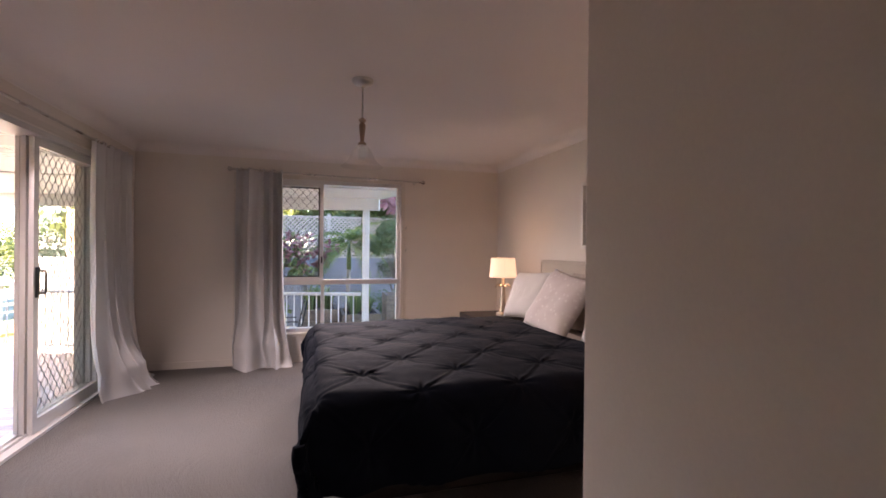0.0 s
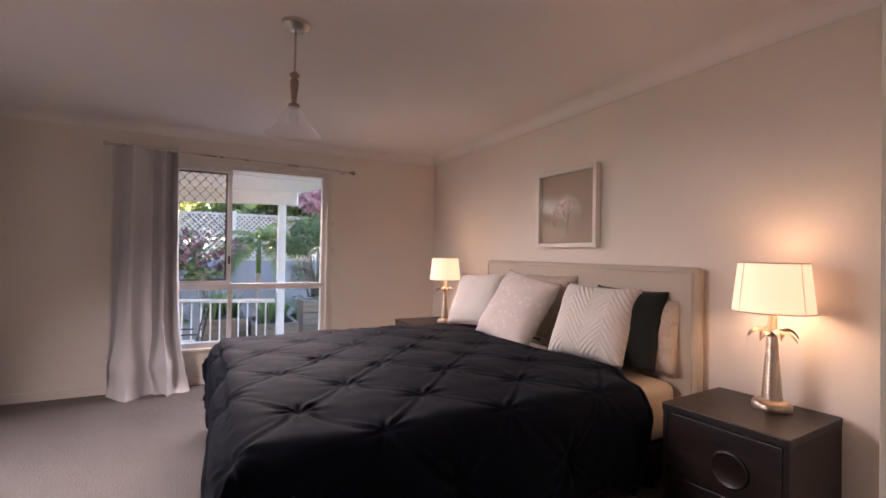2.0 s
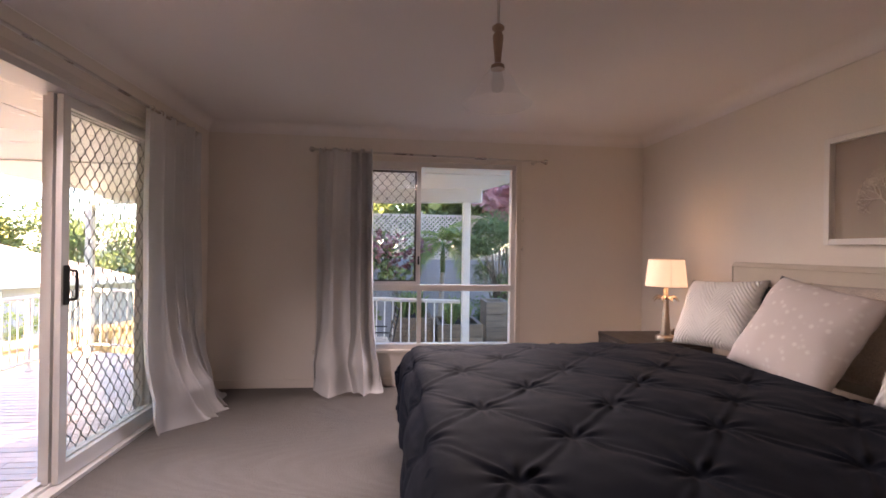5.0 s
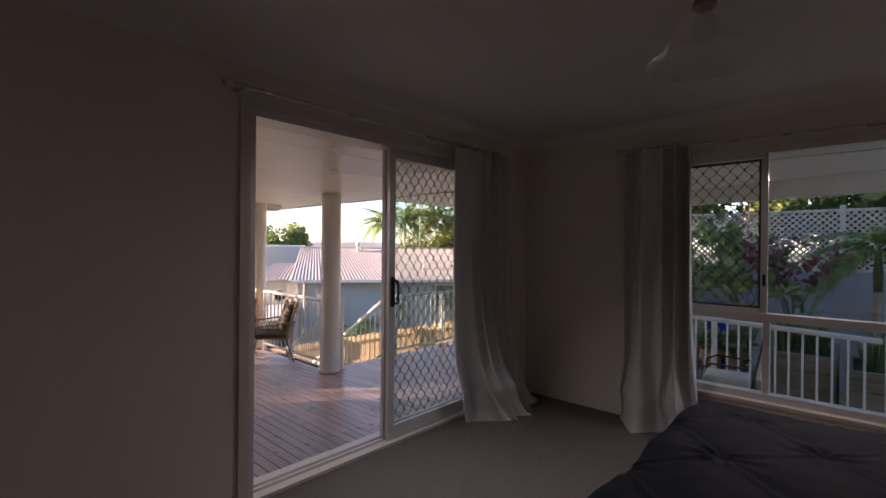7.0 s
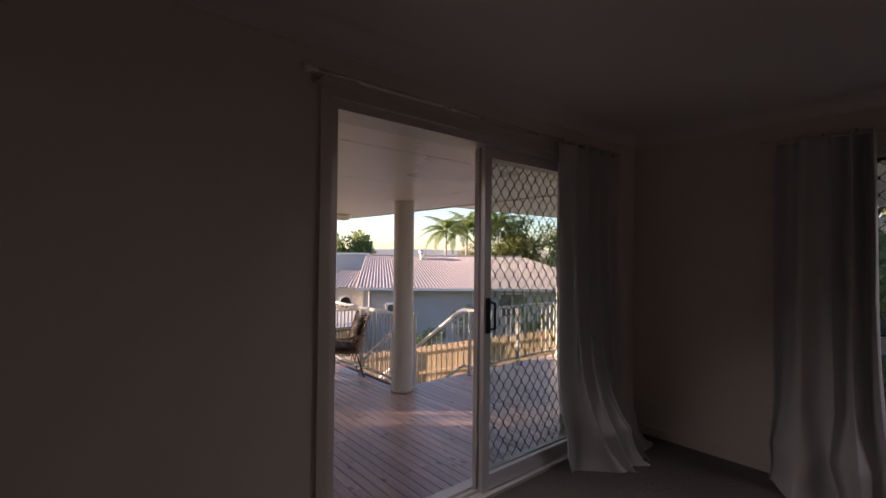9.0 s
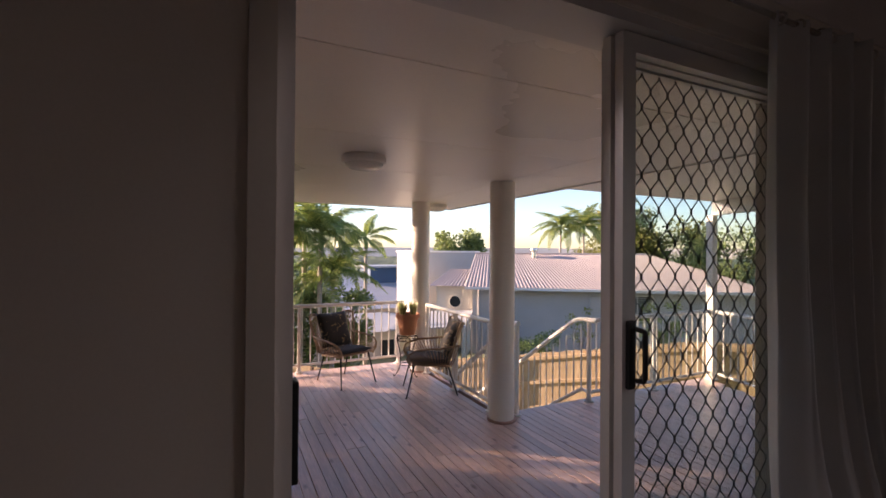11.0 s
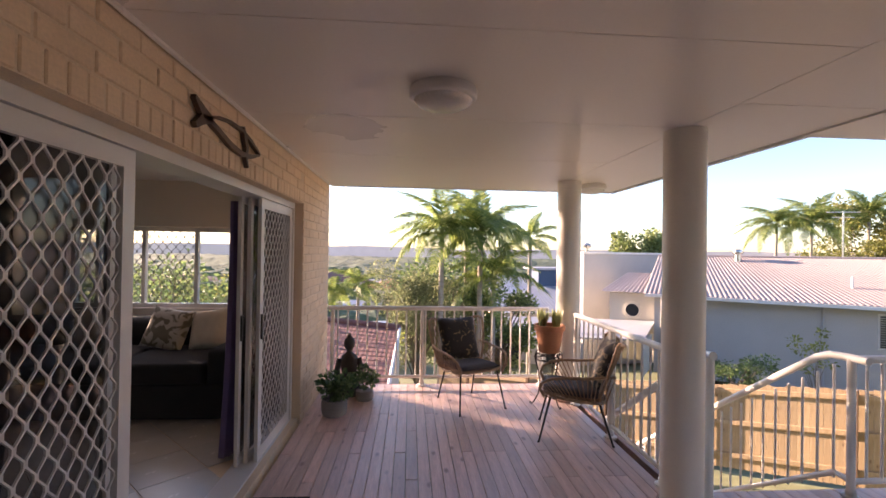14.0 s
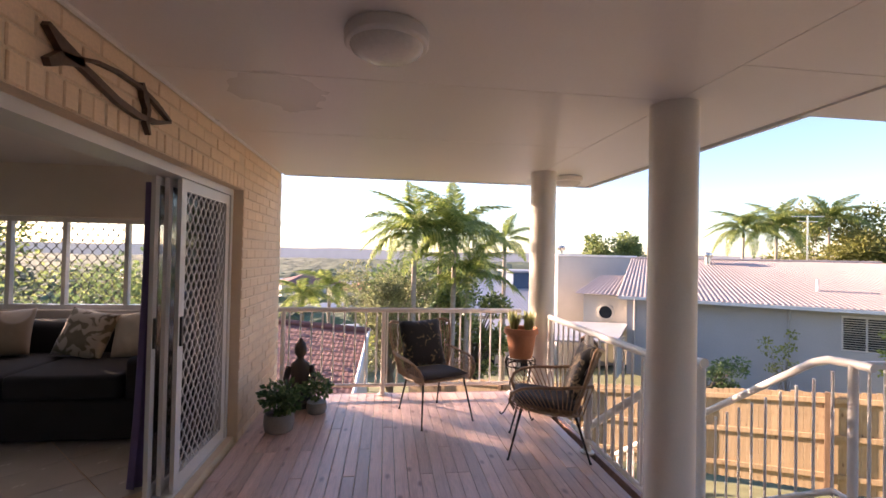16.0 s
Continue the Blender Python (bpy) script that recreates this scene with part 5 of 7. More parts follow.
pt = round_pot(-6.65, 5.0, DECK + 0.58, [(0.0, 0.0), (0.105, 0.0), (0.112, 0.01), (0.148, 0.235), (0.166, 0.24), (0.170, 0.25), (0.170, 0.295), (0.163, 0.30), (0.150, 0.296), (0.146, 0.26), (0.0, 0.255)], TERRACOTTA, "terracotta pot of yellow-green succulents on an iron stand")
rnd = random.Random(3)
for cx, cy in ((-0.05, -0.06), (0.03, 0.07)):
    bm = bmesh.new()
    for k in range(22):
        a, t = rnd.uniform(0, 6.283), rnd.uniform(0.05, 0.42)
        ln = rnd.uniform(0.15, 0.24)
        d = Vector((math.cos(a) * t, math.sin(a) * t, 1)).normalized()
        s = Vector((-math.sin(a), math.cos(a), 0)) * 0.024
        b0 = Vector((cx, cy, 0.25)) + Vector((math.cos(a), math.sin(a), 0)) * 0.015
        vs = [bm.verts.new(v) for v in (b0 - s, b0 + s, b0 + d * ln * 0.6 + s * 1.2, b0 + d * ln, b0 + d * ln * 0.6 - s * 1.2)]
        bm.faces.new(vs)
    part("succulent", bm, SUCCULENT, pt, "pale yellow-green rosette leaves")

gp = round_pot(-6.41, 2.72, DECK, [(0.0, 0.0), (0.10, 0.0), (0.118, 0.012), (0.128, 0.06), (0.128, 0.135), (0.122, 0.16), (0.112, 0.16), (0.108, 0.13), (0.0, 0.125)], GREYPOT, "low grey concrete pot with a leafy jade plant")
bm = bmesh.new()
leaf_cluster(bm, 420, (0.0, 0.02, 0.30), (0.165, 0.175, 0.14), 0.058, rnd)
part("foliage", bm, LEAF, gp, "dense glossy green leaves")
bm = bmesh.new()
for k in range(7):
    a = 0.9 * k
    tube(bm, [(0, 0, 0.12), (0.06 * math.cos(a), 0.06 * math.sin(a), 0.24), (0.12 * math.cos(a), 0.12 * math.sin(a), 0.34)], [0.009, 0.006, 0.003], 6)
part("stems", bm, LEAF, gp)
gp = round_pot(-6.86, 2.98, DECK, [(0.0, 0.0), (0.075, 0.0), (0.09, 0.012), (0.10, 0.05), (0.095, 0.11), (0.085, 0.11), (0.0, 0.09)], GREYPOT, "small stone pot of jade plant beside the statue")
bm = bmesh.new()
leaf_cluster(bm, 260, (0.0, 0.0, 0.25), (0.12, 0.13, 0.12), 0.055, rnd)
part("foliage", bm, LEAF, gp, "dense glossy green leaves")

# seated statue
bm = bmesh.new()
prof = [(0.0, 0.0), (0.16, 0.0), (0.17, 0.03), (0.165, 0.09), (0.12, 0.15), (0.098, 0.22), (0.105, 0.32), (0.118, 0.40), (0.10, 0.45), (0.05, 0.475), (0.034, 0.50), (0.036, 0.515), (0.058, 0.55), (0.062, 0.60), (0.055, 0.64), (0.035, 0.665), (0.022, 0.68), (0.018, 0.70), (0.0, 0.71)]
lathe(bm, prof, 28)
for v in bm.verts:
    if v.co.z < 0.47:
        v.co.x *= 0.66
        v.co.y *= 0.86
for s in (1, -1):
    tube(bm, [(0.0, s * 0.105, 0.42), (0.02, s * 0.135, 0.30), (0.07, s * 0.11, 0.20), (0.10, s * 0.03, 0.16)], [0.035, 0.032, 0.026, 0.022], 10)
    tube(bm, [(0.02, s * 0.05, 0.07), (0.09, s * 0.16, 0.07), (0.13, s * 0.02, 0.05)], [0.05, 0.05, 0.03], 10)
tagged(part("statue", bm, STONE, smooth=50, m=pose(-7.05, 2.78, DECK, 0, 0, 10)), "dark bronze seated statue at the deck corner", "statue")

# door mat
bm = soft_box(-4.85, 2.45, DECK + 0.001, -3.95, 2.82, DECK + 0.016, 0.004)
tagged(part("door_mat", bm, material("black rubber mat", 0.9, base=(0.022, 0.021, 0.021), vary=0.1, grain=160, grain_amount=0.3, bump=0.8)), "black ribbed door mat lying on the deck", "mat")


def deck_light(x, y):
    t = thing("ceiling_light", pose(x, y, SOFF), "round white bulkhead light on the verandah ceiling", "ceiling light", "verandah lights")
    bm = bmesh.new()
    lathe(bm, [(0.0, -0.001), (0.165, -0.001), (0.172, -0.012), (0.172, -0.05), (0.165, -0.058), (0.15, -0.06), (0.0, -0.06)], 40)
    part("housing", bm, SOFFIT, t, smooth=35)
    bm = bmesh.new()
    lathe(bm, [(0.15, -0.058), (0.142, -0.075), (0.11, -0.095), (0.06, -0.105), (0.0, -0.107)], 40)
    part("diffuser", bm, material("opal diffuser", 0.2, base=(0.78, 0.74, 0.68), vary=0.02), t, "opal glass diffuser", smooth=40)


deck_light(-4.07, 3.615)
deck_light(-7.05, 5.62)


def fish():
    """A carved timber fish outline hung on the bricks."""
    t = thing("fish_ornament", pose(-4.40, 2.432, 1.928), "dark carved timber fish hung on the brick wall", "ornament")
    wood = material("dark carved timber", 0.45, base=(0.13, 0.075, 0.045), dark=(0.075, 0.042, 0.026), scale=9, grain=60, grain_amount=0.2, bump=0.3)

    def strip(bm, pts, widths, depth=0.03):
        a = []
        for i, (x, z) in enumerate(pts):
            j0, j1 = max(0, i - 1), min(len(pts) - 1, i + 1)
            d = Vector((pts[j1][0] - pts[j0][0], pts[j1][1] - pts[j0][1])).normalized()
            n = Vector((-d.y, d.x)) * widths[i] / 2
            a.append([bm.verts.new((x + n.x * s, y, z + n.y * s)) for s, y in ((1, 0.004), (1, depth), (-1, depth), (-1, 0.004))])
        for p, q in zip(a, a[1:]):
            for k in range(4):
                face(bm, (p[k], p[(k + 1) % 4], q[(k + 1) % 4], q[k]))
        face(bm, a[0])
        face(bm, a[-1][::-1])

    # x runs to the right as seen from the deck: towards -x in the world
    def P(u, w):
        return (-u, w)

    bm = bmesh.new()
    strip(bm, [P(-0.32, 0.0), P(-0.20, 0.035), P(-0.05, 0.055), P(0.12, 0.055), P(0.28, 0.025), P(0.43, -0.02)], [0.014, 0.014, 0.015, 0.018, 0.024, 0.012])
    part("upper_curve", bm, wood, t)
    bm = bmesh.new()
    strip(bm, [P(-0.32, -0.01), P(-0.20, -0.035), P(-0.05, -0.07), P(0.12, -0.085), P(0.28, -0.07), P(0.43, -0.028)], [0.028, 0.03, 0.032, 0.03, 0.025, 0.012])
    part("lower_curve", bm, wood, t)
    bm = bmesh.new()
    strip(bm, [P(-0.28, -0.005), P(-0.38, 0.005), P(-0.47, 0.055)], [0.03, 0.06, 0.02])
    strip(bm, [P(-0.28, -0.005), P(-0.39, -0.03), P(-0.46, -0.075)], [0.03, 0.05, 0.03])
    part("tail", bm, wood, t)
    bm = bmesh.new()
    strip(bm, [P(0.14, 0.08), P(0.17, 0.02), P(0.20, -0.03), P(0.19, -0.10), P(0.22, -0.15)], [0.02, 0.05, 0.04, 0.03, 0.012])
    part("hanging_fish", bm, wood, t)
    return t


fish()

# ---- living room things ----
SOFA = material("charcoal sofa cloth", 0.9, base=(0.022, 0.021, 0.023), vary=0.1, scale=5, grain=300, grain_amount=0.1, bump=0.2, bump_scale=500)
sf = thing("sofa", pose(-7.3, 0.3, LF), "charcoal fabric sofa under the long window", "sofa")
part("base", soft_box(0.0, -1.6, 0.04, 1.22, 1.5, 0.36, 0.03, 3), SOFA, sf, smooth=40)
for y0, y1 in ((-1.38, -0.47), (-0.46, 0.42), (0.43, 1.28)):
    part("seat_cushion", soft_box(0.28, y0, 0.36, 1.23, y1, 0.55, 0.045, 4), SOFA, sf, smooth=40)
    part("back_cushion", soft_box(0.06, y0, 0.50, 0.34, y1, 0.84, 0.07, 4), SOFA, sf, smooth=40)
part("back", soft_box(-0.0, -1.6, 0.36, 0.16, 1.5, 0.78, 0.04, 3), SOFA, sf, smooth=40)
for y0, y1 in ((-1.6, -1.39), (1.29, 1.5)):
    part("arm", soft_box(0.0, y0, 0.30, 1.2, y1, 0.68, 0.05, 3), SOFA, sf, smooth=40)


def sofa_cushion(y, mat, label, turn=0, roll=0):
    m = Matrix.Translation((-6.72, y, LF + 0.55)) @ pose(0, 0, 0, 0, 0, 90 + turn) @ pose(0, 0, 0, 66, 0, 0) @ pose(0, 0, 0, 0, 0, roll)
    cushion(m, 0.47, 0.45, mat, label, 0.15, group="sofa cushions")


sofa_cushion(0.22, patterned("linen cushion with a ring print", (0.46, 0.41, 0.36), (0.26, 0.20, 0.14), 3.4, 0.50, 0.56, "voronoi"), "cream cushion with a brown ring print on the sofa", 8, 5)
sofa_cushion(0.85, patterned("cushion with olive leaf print", (0.46, 0.42, 0.36), (0.15, 0.13, 0.09), 9, 0.50, 0.56), "cream cushion with olive leaf print on the sofa", -6, -8)
sofa_cushion(1.36, LINEN, "plain cream linen cushion on the sofa", -10, 10)

lw = thing("window_2", pose(-7.47, 0.2, 0.565), "long aluminium sliding window with diamond security mesh", "window", kind="structure")
bm = bmesh.new()
y0, y1, h = LWIN[0] - 0.2, LWIN[1] - 0.2, LWIN[3] - LWIN[2]
for a, b, c, e in ((y0, y0 + 0.05, 0, h), (y1 - 0.05, y1, 0, h), (y0 + 0.05, y1 - 0.05, 0, 0.05), (y0 + 0.05, y1 - 0.05, h - 0.05, h)):
    box(bm, -0.04, a, c, 0.04, b, e)
part("window_frame", bm, ALU, lw)
for y in (-0.46, 0.07, 0.68):
    bm = bmesh.new()
    box(bm, -0.03, y - 0.02, 0.05, 0.03, y + 0.02, h - 0.05)
    part("mullion", bm, ALU, lw)
bm = bmesh.new()
diamond_grille(bm, -0.70, 0.66, 0.05, h - 0.05, 0.10, 0.12, 0.008, lambda u, w_, z: (w_ - 0.035, u, z))
part("grille", bm, GREYGRILLE, lw, "diamond security mesh")
bm = bmesh.new()
box(bm, -0.003, y0 + 0.05, 0.05, 0.003, y1 - 0.05, h - 0.05)
part("pane", bm, GLASS, lw).visible_shadow = False
bm = bmesh.new()
box(bm, 0.115, y0 - 0.05, h, 0.20, y1 + 0.02, h + 0.26)
part("blind_box", bm, PLASTER, lw, "pale roller blind box above the window")

PURPLE = material("purple curtain cloth", 0.8, base=(0.16, 0.105, 0.25), vary=0.05, grain=300, sheen=0.2)
BLINDGREY = material("taupe drape cloth", 0.85, base=(0.16, 0.14, 0.13), vary=0.06, grain=300, sheen=0.2)


def drape(x, y, w, folds, mat, label, height=1.98):
    t = thing("drape", pose(x, y, LF), label, "curtain", "living room drapes")
    bm = bmesh.new()
    sheet(bm, lambda u, v: ((u - 0.5) * w * (0.75 + 0.25 * v) + 0.5 * w * v ** 3, 0.035 * math.sin(2 * math.pi * folds * u + v) - 0.05 * v * v * u, 0.01 + height * (1 - v)), folds * 16, 24)
    c = part("cloth", bm, mat, t, smooth=True)
    c.modifiers.new("thickness", "SOLIDIFY").thickness = 0.003


drape(-5.44, 2.09, 0.09, 2, PURPLE, "purple curtain hanging inside the sliding door")
drape(-3.2, 2.10, 0.50, 5, BLINDGREY, "taupe drape gathered behind the glass door")

# ---- garden behind the bedroom ----
def ground_z(x, y):
    keys = [(-4600, -34), (-600, -22), (-200, -16), (-70, -10), (-30, -6.0), (-11, -3.4), (-5.2, -1.9), (-3.5, -0.95), (4600, -0.9)]
    for (xa, za), (xb, zb) in zip(keys, keys[1:]):
        if xa <= x <= xb:
            z = za + (zb - za) * (x - xa) / (xb - xa)
            break
    rise = max(0, min(1, (y - 11.6) / 0.4)) * max(0, min(1, (x + 6) / 3)) * 1.9
    return z + rise


def at_view(a, r):
    """A place by its distance along the deck's outlook and to the side of it."""
    return (-1.875 - 0.998 * a + 0.064 * r, 3.477 + 0.064 * a + 0.998 * r)


GRASS = material("lawn and scrub", 0.95, base=(0.20, 0.21, 0.11), dark=(0.13, 0.145, 0.075), scale=0.12, grain=2.5, grain_amount=0.3, bump=0.3, bump_dist=0.05)
bm = bmesh.new()
xs = [-4500, -2500, -1200, -600, -300, -200, -140, -100, -70, -50, -38, -30, -24, -20, -16, -13, -11, -9, -7, -5.2, -4.2, -3.5, -1, 2, 4, 10, 20, 60, 200, 1000, 4500]
ys = [-4500, -1500, -500, -200, -100, -60, -40, -25, -15, -8, -4, 0, 4, 8, 10, 11.6, 12.0, 14, 18, 25, 40, 60, 100, 200, 500, 1500, 4500]
vs = [[bm.verts.new((x, y, ground_z(x, y))) for y in ys] for x in xs]
for i in range(len(xs) - 1):
    for j in range(len(ys) - 1):
        face(bm, (vs[i][j], vs[i + 1][j], vs[i + 1][j + 1], vs[i][j + 1]))
structure("ground", bm, GRASS, "sloping grassy ground falling into the valley", "ground")

CONCRETE = material("dark grey rendered wall", 0.9, base=(0.26, 0.26, 0.275), dark=(0.20, 0.20, 0.215), scale=2, grain=30, grain_amount=0.1, bump=0.2)
LATTICE = material("pale timber lattice", 0.8, base=(0.52, 0.43, 0.34), vary=0.08, scale=6, grain=60, grain_amount=0.1, bump=0.2)
SLEEPER = wood_material("weathered sleeper", (0.24, 0.18, 0.13), (0.15, 0.11, 0.08), 0.85, 0.12, False, 0)
bm = bmesh.new()
box(bm, -5.5, 11.5, -1.6, 9, 11.75, 1.05)
structure("retaining_wall", bm, CONCRETE, "dark grey rendered retaining wall behind the garden", "retaining wall")
la = thing("lattice_screen", pose(-4.8, 11.55, 1.06), "pale diagonal timber lattice screen on the retaining wall", "lattice")
bm = bmesh.new()
Wl, Hl, stp = 10.8, 1.0, 0.10
k = -Hl
while k < Wl:
    for s, off in ((1, 0.0), (-1, 0.012)):
        a, b = (k, 0.0), (k + Hl, Hl)
        a0, b0 = max(a[0], 0), min(b[0], Wl)
        za, zb = a0 - k, b0 - k
        if b0 > a0:
            if s < 0:
                za, zb = Hl - za, Hl - zb
            d = Vector((b0 - a0, zb - za)).normalized()
            n = Vector((-d.y, d.x)) * 0.016
            q = [(a0 + n.x, za + n.y), (b0 + n.x, zb + n.y), (b0 - n.x, zb - n.y), (a0 - n.x, za - n.y)]
            lo = [bm.verts.new((x, off, z)) for x, z in q]
            hi = [bm.verts.new((x, off + 0.01, z)) for x, z in q]
            face(bm, lo)
            face(bm, hi[::-1])
            for i in range(4):
                face(bm, (lo[i], hi[i], hi[(i + 1) % 4], lo[(i + 1) % 4]))
    k += stp
o = part("laths", bm, LATTICE, la)
o["kind"] = "stuff"
for x in (0, 2.7, 5.4, 8.1, 10.8):
    part("post", soft_box(x - 0.04, -0.01, 0, x + 0.04, 0.07, Hl + 0.08, 0.004), LATTICE, la)
for z in (0.0, Hl):
    bm = bmesh.new()
    box(bm, 0.04, -0.012, z - 0.02, 10.76, 0.04, z + 0.02)
    part("rail", bm, LATTICE, la)


def planter(x0, y0, x1, y1, z1, label="weathered timber sleeper planter box"):
    gz = ground_z(x0, y0) - 0.1
    p = thing("planter_box", pose(x0, y0, gz), label, "planter", "sleeper planters")
    w, d, h = x1 - x0, y1 - y0, z1 - gz
    n = max(2, round(h / 0.2))
    for i in range(n):
        za, zb = h * i / n + 0.004, h * (i + 1) / n
        for q in ((0, 0, w, 0.06), (0, d - 0.06, w, d), (0, 0.061, 0.06, d - 0.061), (w - 0.06, 0.061, w, d - 0.061)):
            part("sleeper", soft_box(q[0], q[1], za, q[2], q[3], zb, 0.006, 1), SLEEPER, p)
    bm = bmesh.new()
    box(bm, 0.06, 0.06, 0, w - 0.06, d - 0.06, h - 0.06)
    part("soil", bm, SOIL, p)
    return p


planter(0.0, 7.9, 0.62, 8.9, 0.26)
planter(0.68, 7.8, 1.35, 8.7, 0.18)
planter(-1.15, 8.45, -0.25, 9.25, -0.22)
planter(1.56, 8.6, 1.96, 9.15, 0.42, "pale weathered timber bollard planter")
planter(2.2, 7.9, 3.2, 9.0, 0.15)

LEAF_DARK = leaf_material("dark shrub leaf", (0.10, 0.16, 0.065), (0.20, 0.27, 0.10))
LEAF_MID = leaf_material("mid green leaf", (0.19, 0.25, 0.09), (0.36, 0.40, 0.15))
LEAF_GOLD = leaf_material("golden green leaf", (0.22, 0.24, 0.07), (0.40, 0.38, 0.13))
LEAF_GREY = leaf_material("grey-green feathery leaf", (0.19, 0.22, 0.11), (0.36, 0.38, 0.20))
LEAF_RED = leaf_material("crimson leaf", (0.34, 0.13, 0.13), (0.62, 0.34, 0.32))
LEAF_PALM = leaf_material("palm leaflet", (0.19, 0.27, 0.07), (0.44, 0.47, 0.15))
BARK = material("grey-brown bark", 0.9, base=(0.17, 0.14, 0.11), dark=(0.10, 0.08, 0.065), scale=6, grain=25, grain_amount=0.2, bump=0.5, bump_dist=0.02, stretch=(1, 1, 0.3))
PALMTRUNK = material("ringed palm trunk", 0.85, base=(0.42, 0.36, 0.30), dark=(0.32, 0.27, 0.22), scale=3, grain=20, grain_amount=0.15, bump=0.4, bump_dist=0.02, stretch=(0.4, 0.4, 3))
SHAFT = material("green crown shaft", 0.4, base=(0.16, 0.22, 0.07), vary=0.1, scale=3)


def tree(x, y, z, height, spread, leaf, mat, label, n=2600, seed=1, trunk=0.16, clumps=16, group="garden trees", low=0.35, name="tree"):
    """Trunk, limbs and a crown of many leaf clumps."""
    r = random.Random(seed)
    t = thing(name, pose(x, y, z), label, "shrub" if name == "shrub" else "tree", group)
    ends = []
    bm = bmesh.new()
    top = height * 0.55
    tube(bm, [(0, 0, -0.3), (0.03 * height, 0.02 * height, top * 0.5), (0.02 * height, -0.02 * height, top)], [trunk, trunk * 0.75, trunk * 0.45], 8)
    for k in range(clumps):
        a, q = r.uniform(0, 6.283), r.uniform(low, 1.0)
        rad = spread * math.sin(math.pi * min(0.92, 0.25 + 0.7 * (1 - q) + 0.1)) * r.uniform(0.55, 1.0)
        e = Vector((rad * math.cos(a), rad * math.sin(a), height * q))
        s = Vector((0.02 * height, 0, top * r.uniform(0.35, 1.0)))
        mid = s.lerp(e, 0.55) + Vector((0, 0, 0.04 * height))
        tube(bm, [s, mid, e], [trunk * 0.35, trunk * 0.2, trunk * 0.06], 5)
        ends.append(e)
    part("trunk", bm, BARK, t, smooth=True)
    bm = bmesh.new()
    for e in ends:
        k = spread * r.uniform(0.28, 0.46)
        leaf_cluster(bm, n // clumps, e, (k, k, k * 0.75), leaf, r)
    part("crown", bm, mat, t)
    return t


def frond_mesh(length, leaflet, droop, mat, seed, pairs=90):
    """A feather palm frond along +x that arches and droops."""
    r = random.Random(seed)
    bm = bmesh.new()

    def spine(s):
        return Vector((length * (s - 0.18 * droop * s * s), 0, length * (0.42 * s - (0.42 + droop) * s * s)))
    tube(bm, [spine(k / 10) for k in range(11)], [0.02 * (1 - 0.085 * k) * length / 2.2 for k in range(11)], 5)
    for k in range(pairs):
        s = 0.14 + 0.86 * k / pairs
        p, q = spine(s), spine(min(1, s + 0.02))
        d = (q - p).normalized()
        for side in (1, -1):
            ln = leaflet * math.sin(math.pi * min(0.97, 0.16 + 0.80 * s)) * r.uniform(0.8, 1.2)
            out = (d * 0.55 + Vector((0, side, 0)) * r.uniform(0.55, 0.95) + Vector((0, 0, r.uniform(-0.2, 0.4)))).normalized()
            tip = p + out * ln + Vector((0, 0, -0.6 * ln * r.uniform(0.5, 1.3)))
            mid = p + out * ln * 0.55
            w = d * 0.021 * length / 2.2
            vs = [bm.verts.new(v) for v in (p - w * 0.5, p + w * 0.5, mid + w, mid - w, tip)]
            bm.faces.new((vs[0], vs[1], vs[2], vs[3]))
            bm.faces.new((vs[3], vs[2], vs[4]))
    return mesh_of("frond", bm, mat)


def palm(x, y, z, height, length, n, mat, label, seed, lean_=0.02, droop=0.55, trunk=0.13, group="palm trees", leaflet=0.5):
    r = random.Random(seed)
    t = thing("palm_tree", pose(x, y, z), label, "palm", group)
    bm = bmesh.new()
    pts = [(lean_ * height * (k / 12) ** 2, 0.3 * lean_ * height * (k / 12), height * k / 12) for k in range(13)]
    tube(bm, pts, [trunk * (1.25 - 0.5 * (k / 12) ** 0.5) for k in range(13)], 12)
    part("trunk", bm, PALMTRUNK, t, smooth=True)
    top = Vector(pts[-1])
    bm = bmesh.new()
    tube(bm, [top - Vector((0, 0, 0.02)), top + Vector((0, 0, 0.25)), top + Vector((0, 0, 0.62))], [trunk * 0.82, trunk * 0.9, trunk * 0.4], 12)
    part("crown_shaft", bm, SHAFT, t, "smooth green crown shaft", smooth=True)
    meshes = [frond_mesh(length * q, leaflet * length / 2.2, droop * dq, mat, seed * 7 + i) for i, (q, dq) in enumerate(((1.0, 1.0), (0.92, 1.35), (1.06, 0.75)))]
    for k in range(n):
        f = new("frond", meshes[k % 3])
        f.parent = t
        tilt = 14 - 84 * (1 - (k + 0.5) / n) + r.uniform(-10, 10)
        f.matrix_basis = Matrix.Translation(top + Vector((0, 0, 0.5))) @ pose(0, 0, 0, 0, 0, 137.5 * k + r.uniform(-14, 14)) @ pose(0, 0, 0, r.uniform(-22, 22), tilt, 0)
    return t


